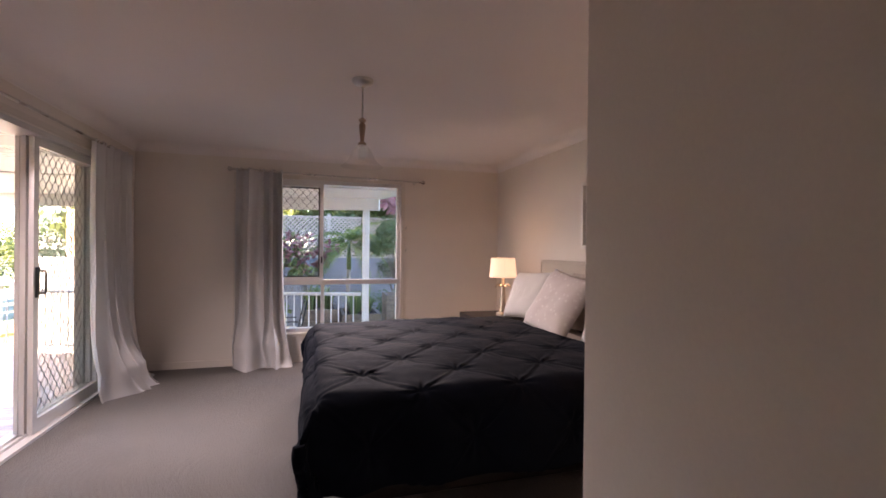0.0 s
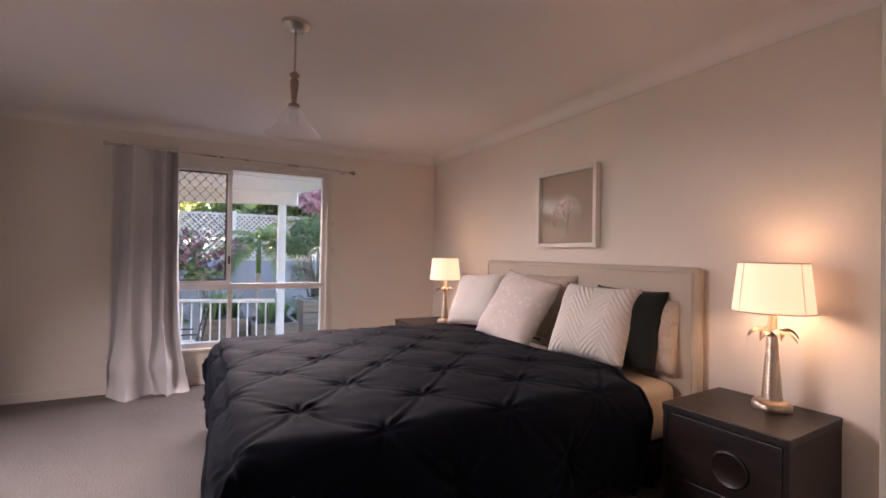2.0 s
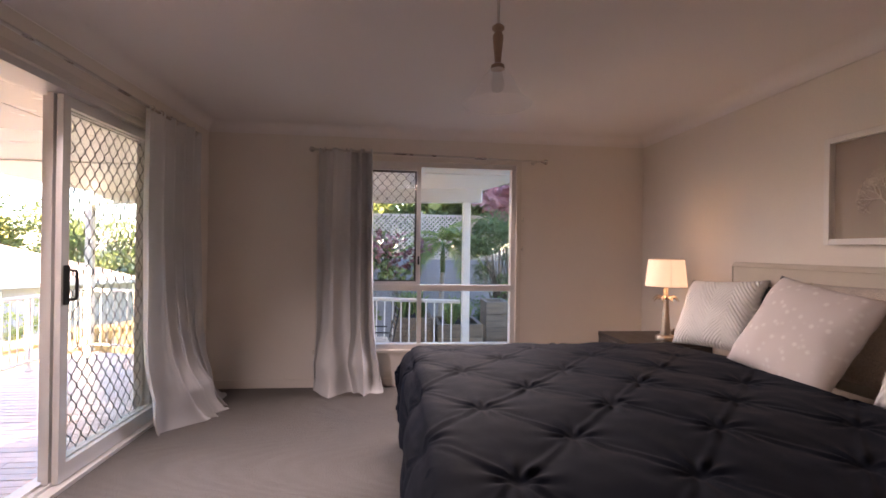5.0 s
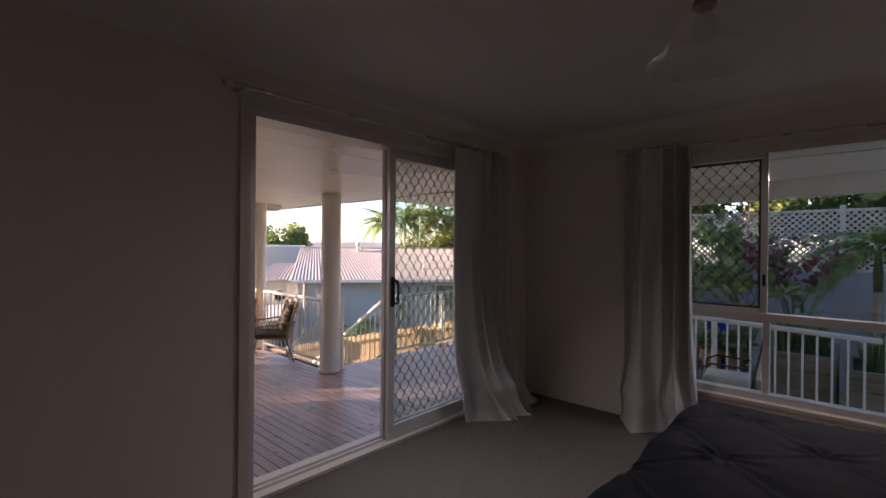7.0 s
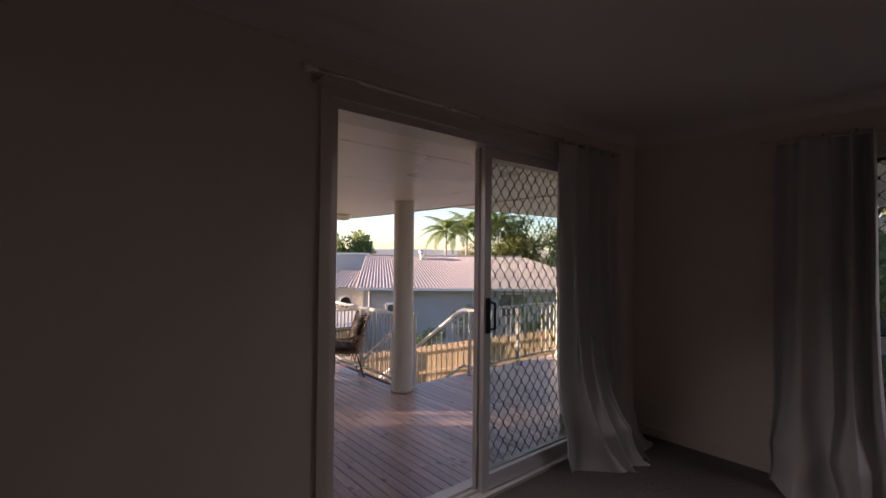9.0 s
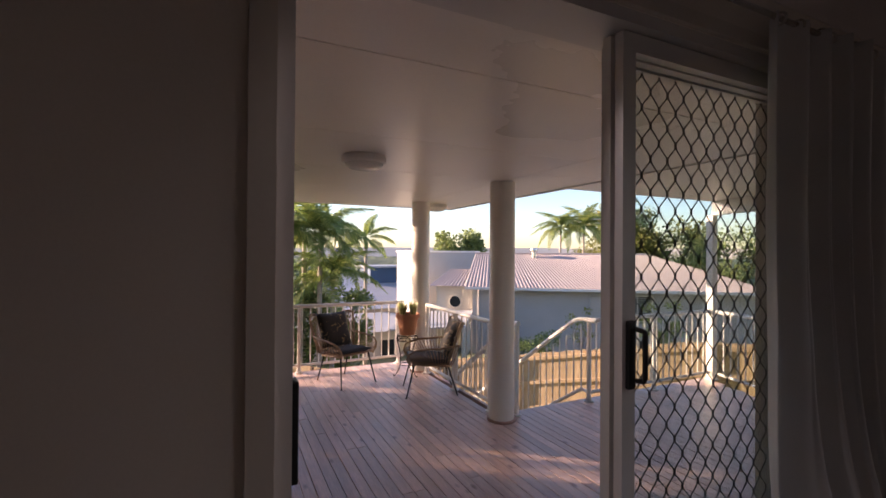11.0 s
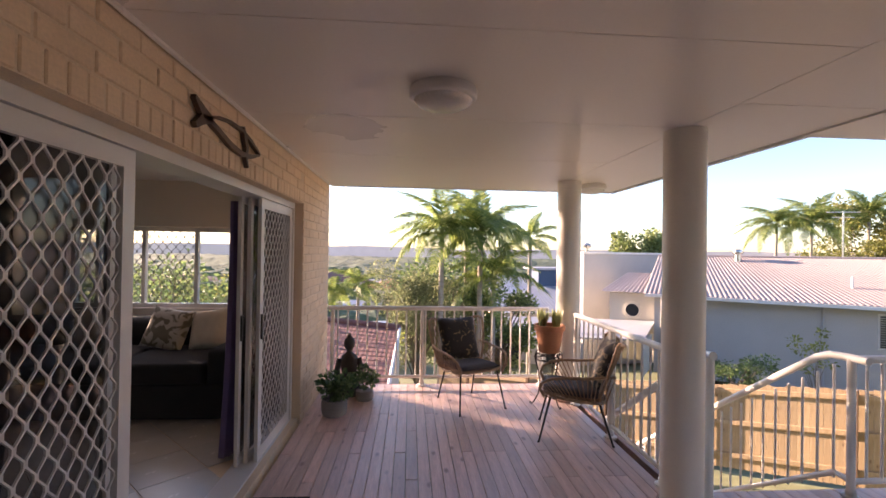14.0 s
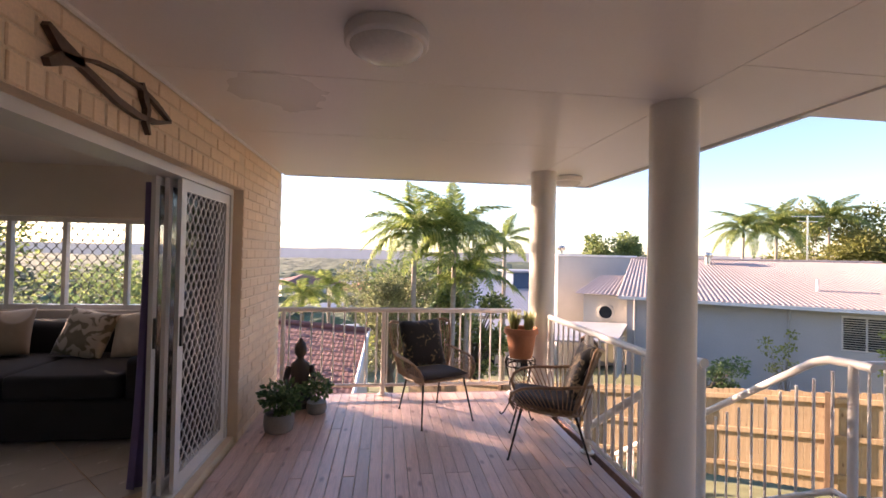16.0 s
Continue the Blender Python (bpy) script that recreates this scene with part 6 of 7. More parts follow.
# planting seen through the bedroom window
tree(1.98, 9.75, -0.9, 2.75, 0.62, 0.055, LEAF_DARK, "dense clipped green shrub beside the verandah", 9000, 5, 0.05, 40, "garden shrubs", 0.2, "shrub")
tree(2.35, 10.7, -0.6, 3.3, 0.75, 0.24, LEAF_RED, "tall crimson-leaved shrub above the garden wall", 420, 6, 0.05, 12, "garden shrubs", 0.72, "shrub")
tree(-0.5, 9.75, -0.9, 2.65, 0.62, 0.20, LEAF_MID, "broad-leaved garden shrub before the lattice", 420, 7, 0.03, 14, "garden shrubs", 0.62, "shrub")
tree(-2.4, 10.6, -0.9, 2.7, 0.9, 0.22, LEAF_MID, "broad-leaved garden shrub before the wall", 600, 8, 0.05, 12, "garden shrubs", 0.45, "shrub")
tree(0.05, 9.9, -0.9, 2.5, 0.50, 0.16, LEAF_RED, "low reddish cordyline before the lattice", 170, 9, 0.03, 9, "garden shrubs", 0.72, "shrub")
palm(0.95, 10.2, -0.9, 1.75, 1.0, 11, LEAF_PALM, "small feathery palm before the lattice", 21, 0.02, 0.8, 0.06, "garden palms")
tree(-3.5, 13.2, 0.9, 3.0, 2.2, 0.3, LEAF_MID, "sunlit leafy tree behind the garden wall", 1500, 10, 0.1, 14)
tree(1.5, 14.5, 0.9, 3.2, 2.4, 0.3, LEAF_MID, "leafy tree behind the lattice screen", 1600, 11, 0.1, 14)
tree(5.5, 13.5, 0.9, 3.4, 2.2, 0.3, LEAF_MID, "leafy tree behind the garden wall", 1500, 12, 0.1, 14)
for k, x in enumerate((-4.4, -2.7, -1.0, 0.7, 2.4, 4.1, 5.8)):
    tree(x, 12.9 + 0.3 * (k % 2), 0.9, 2.0 + 0.3 * (k % 3), 1.15, 0.16, LEAF_DARK if k % 2 else LEAF_MID, "dense hedge shrub behind the lattice screen", 4200, 80 + k, 0.05, 16, "hedge shrubs", 0.12, "shrub")
rnd = random.Random(12)
for x, y, n in ((0.16, 8.2, 44), (0.45, 8.35, 44), (0.3, 8.7, 44), (0.9, 8.1, 40), (1.15, 8.3, 40), (1.0, 8.55, 30), (2.6, 8.4, 36)):
    g = thing("strappy_plant", pose(x, y, 0.18 if x < 0.6 else (0.10 if x < 2 else 0.08)), "clump of long green strap leaves in a planter", "plant", "strap-leaf plants")
    bm = bmesh.new()
    for k in range(n):
        a, o2 = rnd.uniform(0, 6.283), rnd.uniform(0.1, 0.5)
        ln = rnd.uniform(0.35, 0.6)
        d = Vector((math.cos(a), math.sin(a), 0))
        s = Vector((-d.y, d.x, 0)) * 0.018
        p0 = d * 0.05
        pts = [p0, p0 + d * o2 * ln * 0.4 + Vector((0, 0, ln * 0.6)), p0 + d * o2 * ln * 1.3 + Vector((0, 0, ln * 0.75))]
        vs = [bm.verts.new(v) for v in (pts[0] - s, pts[0] + s, pts[1] + s, pts[1] - s, pts[2])]
        bm.faces.new(vs[:4])
        bm.faces.new((vs[3], vs[2], vs[4]))
    part("leaves", bm, LEAF_MID, g)

BLUEPOT = material("cobalt glazed pot", 0.15, base=(0.015, 0.03, 0.32), vary=0.08, scale=8)
tall = [(0.0, 0.0), (0.13, 0.0), (0.15, 0.03), (0.20, 0.40), (0.22, 0.62), (0.24, 0.66), (0.21, 0.66), (0.19, 0.58), (0.0, 0.56)]
bp = round_pot(-0.70, 9.0, -0.285, [(r * 0.72, z * 1.40) for r, z in tall], BLUEPOT, "tall cobalt-blue glazed garden pot")
low = [(0.0, 0.0), (0.12, 0.0), (0.13, 0.02), (0.18, 0.26), (0.20, 0.27), (0.20, 0.32), (0.17, 0.32), (0.16, 0.27), (0.0, 0.26)]
for x, y in ((-0.68, 8.68), (-0.97, 8.75), (-0.42, 8.72)):
    q = round_pot(x, y, -0.285, [(r * 0.72, z) for r, z in low], TERRACOTTA, "terracotta pot of green plants beyond the railing")
    bm = bmesh.new()
    leaf_cluster(bm, 90, (0, 0, 0.42), (0.17, 0.17, 0.16), 0.12, rnd)
    part("foliage", bm, LEAF_MID, q)


def iron_chair(m):
    c = thing("iron_chair", m, "wrought-iron patio chair with cream seat cushion", "chair")
    for s in (1, -1):
        bm = bmesh.new()
        tube(bm, [(0.22, s * 0.22, 0), (0.22, s * 0.22, 0.42), (0.21, s * 0.22, 0.58), (0.12, s * 0.23, 0.63), (-0.18, s * 0.22, 0.62)], 0.010, 6)
        part("front_leg", bm, BLACKSTEEL, c, smooth=True)
        bm = bmesh.new()
        tube(bm, [(-0.26, s * 0.20, 0), (-0.20, s * 0.20, 0.42), (-0.30, s * 0.19, 0.92)], 0.010, 6)
        part("back_post", bm, BLACKSTEEL, c, smooth=True)
    bm = bmesh.new()
    tube(bm, [(0.22, 0.22, 0.40), (0.22, -0.22, 0.40), (-0.20, -0.20, 0.40), (-0.20, 0.20, 0.40)], 0.009, 6, closed=True)
    part("seat_frame", bm, BLACKSTEEL, c)
    for k in range(6):
        f = k / 5
        bm = bmesh.new()
        x, z = -0.205 - 0.09 * f, 0.47 + 0.42 * f
        tube(bm, [(x, -0.195, z), (x, 0.195, z)], 0.008, 6)
        part("back_slat", bm, BLACKSTEEL, c)
    part("seat_cushion", soft_box(-0.19, -0.2, 0.41, 0.21, 0.2, 0.50, 0.035, 3), LINEN, c, "cream box cushion", smooth=True)
    return c


iron_chair(pose(-0.20, 7.02, DECK, 0, 0, 186))

# ---- beyond the deck ----
PINKROOF = material("pale pink roof sheeting", 0.6, 0.0, base=(0.36, 0.305, 0.285), vary=0.04, scale=0.6, grain=12, grain_amount=0.04, bump=0.05)
RENDER = material("pale grey render", 0.85, base=(0.45, 0.435, 0.42), vary=0.05, scale=0.7, grain=20, grain_amount=0.05, bump=0.15)
CREAM = material("cream render", 0.85, base=(0.64, 0.58, 0.48), vary=0.04, scale=0.8, grain=20, grain_amount=0.05, bump=0.15)
WHITEROOF = material("white roof sheeting", 0.5, base=(0.38, 0.39, 0.42), vary=0.05, scale=0.4, grain=6, grain_amount=0.06)
BLUEWALL = material("slate blue cladding", 0.6, base=(0.03, 0.08, 0.16), vary=0.06, scale=1)
REDTILE = material("red concrete roof tile", 0.8, base=(0.22, 0.10, 0.085), dark=(0.17, 0.075, 0.065), scale=2, grain=14, grain_amount=0.1, bump=0.4, bump_dist=0.02)
DARKWIN = material("dark window glass", 0.08, base=(0.03, 0.035, 0.04), vary=0.1)


def ribbed_roof(bm, a, b, c, d, pitch=0.2, rib=0.03, seg=4):
    """A sheet from eave a-b up to ridge d-c, ribbed up the slope."""
    a, b, c, d = (Vector(p) for p in (a, b, c, d))
    n = max(2, int((b - a).length / pitch)) * seg
    up = (b - a).cross(d - a).normalized()
    if up.z < 0:
        up = -up
    shape = (0, 1, 1, 0)
    lo = [bm.verts.new(a.lerp(b, i / n) + up * rib * shape[i % 4]) for i in range(n + 1)]
    hi = [bm.verts.new(d.lerp(c, i / n) + up * rib * shape[i % 4]) for i in range(n + 1)]
    for i in range(n):
        face(bm, (lo[i], lo[i + 1], hi[i + 1], hi[i]))


def neighbour():
    """Local x along the front, y back from it, z up from its eave."""
    m = Matrix(((0.6, -0.8, 0, -23.3), (0.8, 0.6, 0, 15.0), (0, 0, 1, -0.58), (0, 0, 0, 1)))
    h = thing("house", m, "single-storey rendered house with pale pink metal roof", "house")
    L, W, rise = 16.0, 10.2, 1.86
    bm = bmesh.new()
    slab_x(bm, 0.55, 0.75, 0.4, L - 0.5, -3.9, -0.02, [(8.6, 10.2, -1.75, -0.32)])
    part("wall", bm, RENDER, h)
    for q in ((0.4, 0.751, 0.6, W - 0.6), (L - 0.7, 0.751, L - 0.5, W - 0.6), (0.6, W - 0.8, L - 0.7, W - 0.6)):
        bm = bmesh.new()
        box(bm, q[0], q[1], -3.9, q[2], q[3], -0.02)
        part("wall", bm, RENDER, h)
    bm = bmesh.new()
    ribbed_roof(bm, (0, 0, 0), (L, 0, 0), (L - 5, W / 2, rise), (0.0, W / 2, rise))
    ribbed_roof(bm, (L, W, 0), (0, W, 0), (0.0, W / 2, rise), (L - 5, W / 2, rise))
    ribbed_roof(bm, (L, 0, 0), (L, W, 0), (L - 5, W / 2, rise), (L - 5, W / 2 - 0.01, rise))
    rf = part("roof", bm, PINKROOF, h, "ribbed pale pink metal roof")
    bm = bmesh.new()
    box(bm, 0.05, -0.14, -0.14, L, 0.0, 0.0)
    part("gutter", bm, ALU_WHITE, h)
    bm = bmesh.new()
    box(bm, 0.05, 0.0, -0.06, L - 0.05, W - 0.05, -0.03)
    part("soffit", bm, ALU_WHITE, h)
    bm = bmesh.new()
    for z0, y0, z1, y1 in ((0.0, 0.0, rise, W / 2), (0.0, W, rise, W / 2)):
        v = [bm.verts.new(p) for p in ((0.4, y0, z0 - 0.05), (0.4, W / 2, -0.05), (0.4, W / 2, rise - 0.03))]
        face(bm, v)
    part("gable", bm, RENDER, h)
    bm = bmesh.new()
    tube(bm, [(0.0, W / 2, rise + 0.03), (L - 5, W / 2, rise + 0.03)], 0.07, 8)
    part("ridge_cap", bm, PINKROOF, rf)
    bm = bmesh.new()
    lathe(bm, [(0.14, -0.3), (0.14, 0.20), (0.22, 0.22), (0.25, 0.30), (0.22, 0.40), (0.12, 0.46), (0.0, 0.47)], 18, (3.9, W / 2 - 0.6, rise - 0.05))
    part("roof_vent", bm, STEEL, rf, "round turbine vent", smooth=40)
    bm = bmesh.new()
    tube(bm, [(8.0, 1.6, 0.55), (8.0, 1.6, 1.1)], 0.05, 8)
    part("vent_pipe", bm, ALU_WHITE, rf)
    for x in (0.75, 6.9):
        bm = bmesh.new()
        tube(bm, [(x, 0.50, -3.5), (x, 0.50, -0.2), (x, 0.1, -0.08)], 0.045, 8)
        part("downpipe", bm, RENDER, h)
    w = part("window", soft_box(8.6, 0.58, -1.75, 10.2, 0.66, -0.32, 0.01), ALU_WHITE, h)
    for k in range(2):
        bm = bmesh.new()
        for i in range(14):
            z = -1.68 + i * 0.093
            box(bm, 8.67 + k * 0.76, 0.53, z, 9.35 + k * 0.76, 0.575, z + 0.06)
        o = part("shutter", bm, DARKWIN, w, "dark louvred shutter")
    bm = soft_box(1.75, 0.25, -1.55, 2.55, 0.54, -0.92, 0.02)
    ac = part("air_conditioner", bm, ALU_WHITE, h, "white outdoor air conditioner unit")
    bm = bmesh.new()
    lathe(bm, [(0.22, 0.0), (0.22, 0.01), (0.0, 0.012)], 20)
    part("fan_guard", bm, GREYGRILLE, ac, m=pose(2.08, 0.248, -1.23, 90, 0, 0))
    # lower entry block with the round window
    bm = bmesh.new()
    slab_x(bm, 1.3, 1.5, -1.9, 0.39, -3.6, -0.10, [(-1.1, -0.4, -1.35, -0.65)])
    box(bm, -1.9, 1.501, -3.6, -1.7, 6.0, -0.10)
    part("wall", bm, CREAM, h, "cream rendered entry wall")
    bm = bmesh.new()
    ribbed_roof(bm, (-2.3, 0.9, -0.06), (0.0, 0.9, -0.06), (0.0, 4.0, 0.85), (-1.5, 4.0, 0.85))
    part("roof", bm, PINKROOF, h, "small pale pink entry roof")
    bm = bmesh.new()
    lathe(bm, [(0.44, 0.0), (0.44, 0.09), (0.33, 0.11), (0.33, 0.0)], 32)
    rw = part("window", bm, CREAM, h, "round porthole window", smooth=40, m=pose(-0.75, 1.31, -1.0, 90, 0, 0))
    bm = bmesh.new()
    lathe(bm, [(0.36, 0.0), (0.36, 0.02), (0.0, 0.021)], 32)
    part("pane", bm, DARKWIN, rw)
    bm = bmesh.new()
    a = [(-3.9, -2.0, -2.35), (0.35, -2.0, -2.0), (0.35, 1.25, -1.55), (-3.2, 1.25, -1.75)]
    lo = [bm.verts.new(p) for p in a]
    hi = [bm.verts.new((p[0], p[1], p[2] + 0.08)) for p in a]
    face(bm, lo[::-1])
    face(bm, hi)
    for i in range(4):
        face(bm, (lo[i], lo[(i + 1) % 4], hi[(i + 1) % 4], hi[i]))
    part("awning_roof", bm, WHITEROOF, h, "flat white carport roof")
    bm = bmesh.new()
    box(bm, 0.2, -2.0, -3.6, 0.34, 0.5, -2.02)
    box(bm, -3.6, -1.8, -3.6, -3.4, 1.2, -2.3)
    part("wall", bm, CREAM, h)
    return h


neighbour()


def plain_house(a, r, w, d, z0, z1, turn, wall, roof, label, rise=1.2, windows=3, over=0.5):
    """A house seen from afar: walls, hipped roof, windows with frames."""
    x, y = at_view(a, r)
    h = thing("house", pose(x, y, z0, 0, 0, turn), label, "house", "houses down the hill")
    H = z1 - z0
    bm = bmesh.new()
    box(bm, -w / 2, -d / 2, -3, w / 2, d / 2, H)
    part("wall", bm, wall, h)
    bm = bmesh.new()
    e = over
    c = [bm.verts.new(p) for p in ((-w / 2 - e, -d / 2 - e, H), (w / 2 + e, -d / 2 - e, H), (w / 2 + e, d / 2 + e, H), (-w / 2 - e, d / 2 + e, H))]
    k = min(d, w) / 2 * 0.9
    t = [bm.verts.new(p) for p in ((-w / 2 + k, 0, H + rise), (w / 2 - k, 0, H + rise))] if w >= d else [bm.verts.new(p) for p in ((0, -d / 2 + k, H + rise), (0, d / 2 - k, H + rise))]
    if w >= d:
        for f in ((c[0], c[1], t[1], t[0]), (c[1], c[2], t[1]), (c[2], c[3], t[0], t[1]), (c[3], c[0], t[0])):
            face(bm, f)
    else:
        for f in ((c[0], c[1], t[0]), (c[1], c[2], t[1], t[0]), (c[2], c[3], t[1]), (c[3], c[0], t[0], t[1])):
            face(bm, f)
    face(bm, c[::-1])
    part("roof", bm, roof, h)
    for i in range(windows):
        yy = -d / 2 + d * (i + 0.5) / windows
        part("window", soft_box(w / 2 - 0.05, yy - 0.6, H - 1.9, w / 2 + 0.04, yy + 0.6, H - 0.7, 0.02, 1), DARKWIN, h)
    return h


# tall pale wall of the building behind the neighbour
x, y = at_view(33, 11.6)
b = thing("building", pose(x, y, -6, 0, 0, 8), "tall pale grey rendered building behind the neighbour", "building")
part("wall", soft_box(0.5, -2.75, 0, 3, 3.2, 7.35, 0.03, 1), RENDER, b)
part("parapet", soft_box(0.42, -2.83, 7.352, 3.08, 3.28, 7.48, 0.02, 1), ALU_WHITE, b)
bm = bmesh.new()
lathe(bm, [(0.12, 0.0), (0.12, 0.25), (0.25, 0.28), (0.28, 0.42), (0.2, 0.55), (0.0, 0.6)], 14, (2.6, -2.3, 7.48))
part("roof_vent", bm, STEEL, b)
# blue-clad house
x, y = at_view(42, 8.2)
b = thing("house", pose(x, y, -8, 0, 0, 4), "low house with white roof and blue-clad upper box", "house")
part("wall", soft_box(-5, -4.0, 0, 5, 4.5, 4.6, 0.03, 1), CREAM, b)
bm = bmesh.new()
ribbed_roof(bm, (5.6, -4.6, 4.5), (5.6, 5.2, 4.5), (-5.5, 5.2, 7.1), (-5.5, -3.0, 7.1), 0.3, 0.04)
part("roof", bm, WHITEROOF, b, "broad white metal roof")
part("upper_box", soft_box(-4.5, 1.7, 5.0, -1.5, 4.6, 7.75, 0.03, 1), BLUEWALL, b, "dark blue clad box")
part("upper_roof", soft_box(-5.0, 1.2, 7.752, -1.1, 5.6, 7.95, 0.02, 1), WHITEROOF, b)
for k in range(3):
    part("window", soft_box(4.96, -3.2 + 2.4 * k, 2.3, 5.05, -1.9 + 2.4 * k, 3.9, 0.02, 1), DARKWIN, b)
plain_house(35, 6.2, 9, 12, -9, -4.3, 0, RENDER, WHITEROOF, "grey rendered house with white roof down the hill", 0.7, 4)
plain_house(30, -4.9, 4, 5, -8.5, -3.7, 10, RENDER, WHITEROOF, "pale blue-white van-sized shed down the hill", 0.3, 0, 0.1)
plain_house(120, -27, 14, 16, -14, -6.5, 20, RENDER, REDTILE, "distant two-storey white house with red roof", 2.2, 5)
plain_house(135, -17, 14, 18, -15, -8.5, 5, RENDER, WHITEROOF, "distant low house with pale roof", 1.6, 4)
plain_house(90, -23, 10, 14, -13, -9.3, 0, CREAM, WHITEROOF, "distant low cream house with pale roof", 1.2, 4)
plain_house(75, -13, 10, 12, -12, -8.0, 10, RENDER, WHITEROOF, "pale house among the trees", 1.2, 3)
plain_house(170, -60, 14, 22, -16, -9, 10, RENDER, WHITEROOF, "distant house with pale roof among trees", 1.6, 4)
plain_house(150, -85, 14, 22, -15, -9, 15, CREAM, REDTILE, "distant house with red roof among trees", 1.8, 4)


def tiled_roof():
    """The red tiled roof close below the deck."""
    def W(a, r, z):
        x, y = at_view(a, r)
        return Vector((x, y, z))
    h = thing("tiled_roof", pose(0, 0, 0), "red concrete-tiled roof of a neighbouring house", "roof")
    A, B, C, D = W(9.2, -6.5, -1.75), W(9.2, -1.05, -1.75), W(13.4, -1.15, -1.02), W(15.2, -6.5, -0.85)
    bm = bmesh.new()
    nu, nv = 44, 16
    for j in range(nv):
        rows = []
        for e in (0, 1):
            row = []
            for i in range(nu * 2 + 1):
                p = (A.lerp(B, i / nu / 2)).lerp(D.lerp(C, i / nu / 2), (j + e * 1.04) / nv)
                p.z += 0.006 * (0.5 + 0.5 * math.cos(math.pi * i)) + 0.012 * (1 - e)
                row.append(bm.verts.new(p))
            rows.append(row)
        for i in range(nu * 2):
            face(bm, (rows[0][i], rows[0][i + 1], rows[1][i + 1], rows[1][i]))
    o = part("tiles", bm, REDTILE, h)
    o["kind"] = "stuff"
    bm = bmesh.new()
    tube(bm, [D + Vector((0, 0, 0.04)), C + Vector((0, 0, 0.04))], 0.10, 8)
    part("ridge_tile", bm, REDTILE, h, smooth=True)
    bm = bmesh.new()
    tube(bm, [C, B], 0.05, 6)
    part("barge", bm, ALU_WHITE, h)
    bm = bmesh.new()
    k = [p.copy() for p in (A, B, C, D)]
    lo = [bm.verts.new((p.x, p.y, -6)) for p in k]
    hi = [bm.verts.new((p.x, p.y, p.z - 0.06)) for p in k]
    for i in range(4):
        face(bm, (lo[i], lo[(i + 1) % 4], hi[(i + 1) % 4], hi[i]))
    face(bm, hi)
    part("wall", bm, CREAM, h)


tiled_roof()


# timber fence
def fence():
    f = thing("fence", pose(0, 0, 0), "pale pine paling fence with dark posts", "fence")
    d = Vector((0.76, 0.65, 0)).normalized()
    n = Vector((d.y, -d.x, 0))
    p0 = Vector((-9.6, 11.75, 0))

    def top(s):
        return -1.15 + 0.17 * max(-9, min(2.0, s)) + 0.05 * max(0, s - 2.0)
    rot = math.degrees(math.atan2(d.y, d.x))
    H = 1.8
    me = [mesh_of("paling", soft_box(-0.049, -0.009, 0, 0.049, 0.009, H + q, 0.004, 1), PINE) for q in (0.0, 0.012, -0.01)]
    r = random.Random(8)
    for i in range(-110, 150):
        s = i * 0.1
        o = new("paling", me[r.randrange(3)])
        o.parent = f
        p = p0 + d * s
        o.matrix_basis = pose(p.x, p.y, top(s) - H, 0, 0, rot + r.uniform(-0.6, 0.6))
    step = 2.4
    for k in range(-4, 6):
        s = k * step
        p = p0 + d * s + n * 0.09
        part("post", soft_box(-0.045, -0.045, 0, 0.045, 0.045, H + 0.02, 0.005, 1), PINE_DARK, f, "dark hardwood post", m=pose(p.x, p.y, top(s) - H, 0, 0, rot))
        for z in (0.25, 0.95, 1.62):
            a, b = p0 + d * s + n * 0.035, p0 + d * (s + step) + n * 0.035
            bm = bmesh.new()
            w = n * 0.022
            za, zb = top(s) - H + z, top(s + step) - H + z
            q = [bm.verts.new((a + sg * w + Vector((0, 0, za + dz)))) for sg, dz in ((-1, 0), (1, 0), (1, 0.09), (-1, 0.09))]
            e = [bm.verts.new((b + sg * w + Vector((0, 0, zb + dz)))) for sg, dz in ((-1, 0), (1, 0), (1, 0.09), (-1, 0.09))]
            face(bm, q[::-1])
            face(bm, e)
            for i in range(4):
                face(bm, (q[i], q[(i + 1) % 4], e[(i + 1) % 4], e[i]))
            part("rail", bm, PINE, f)
    return f


fence()


def ground_tree(a, r, height, spread, leaf, mat, label, n, seed, top=None, **kw):
    x, y = at_view(a, r)
    z = ground_z(x, y) if top is None else top - height
    return tree(x, y, z, height, spread, leaf, mat, label, n, seed, **kw)


def view_palm(a, px_r, top, height, length, n, label, seed, **kw):
    x, y = at_view(a, px_r)
    return palm(x, y, top - height, height, length, n, LEAF_PALM, label, seed, **kw)


view_palm(19.0, 0.1, 1.55, 9, 2.45, 16, "tall feathery palm with ringed trunk on the slope", 31, lean_=0.0, droop=0.46, leaflet=0.52)
view_palm(19.5, 1.75, 1.6, 9, 2.6, 17, "tall feathery palm with ringed trunk on the slope", 32, lean_=0.01, droop=0.46, leaflet=0.52)
view_palm(22.0, 1.3, 2.3, 9, 2.0, 7, "tall feathery palm behind its neighbours", 36, lean_=0.01)
view_palm(24.0, 4.85, 1.55, 9, 1.9, 9, "slender dry-fronded palm on the slope", 33, lean_=0.0, droop=0.3)
view_palm(20.0, 2.4, -0.3, 7, 2.5, 14, "lower feathery palm among the clump", 34, lean_=0.01)
view_palm(24.0, -5.6, -1.6, 6, 1.9, 11, "yellow-green palm below the deck", 35, lean_=0.01)
view_palm(28.0, -5.0, -1.4, 6, 2.2, 11, "small palm beyond the tiled roof", 37, lean_=0.01)
view_palm(34.0, 25.5, 3.1, 9, 2.9, 14, "tall palm behind the pink roof", 38, lean_=0.01)
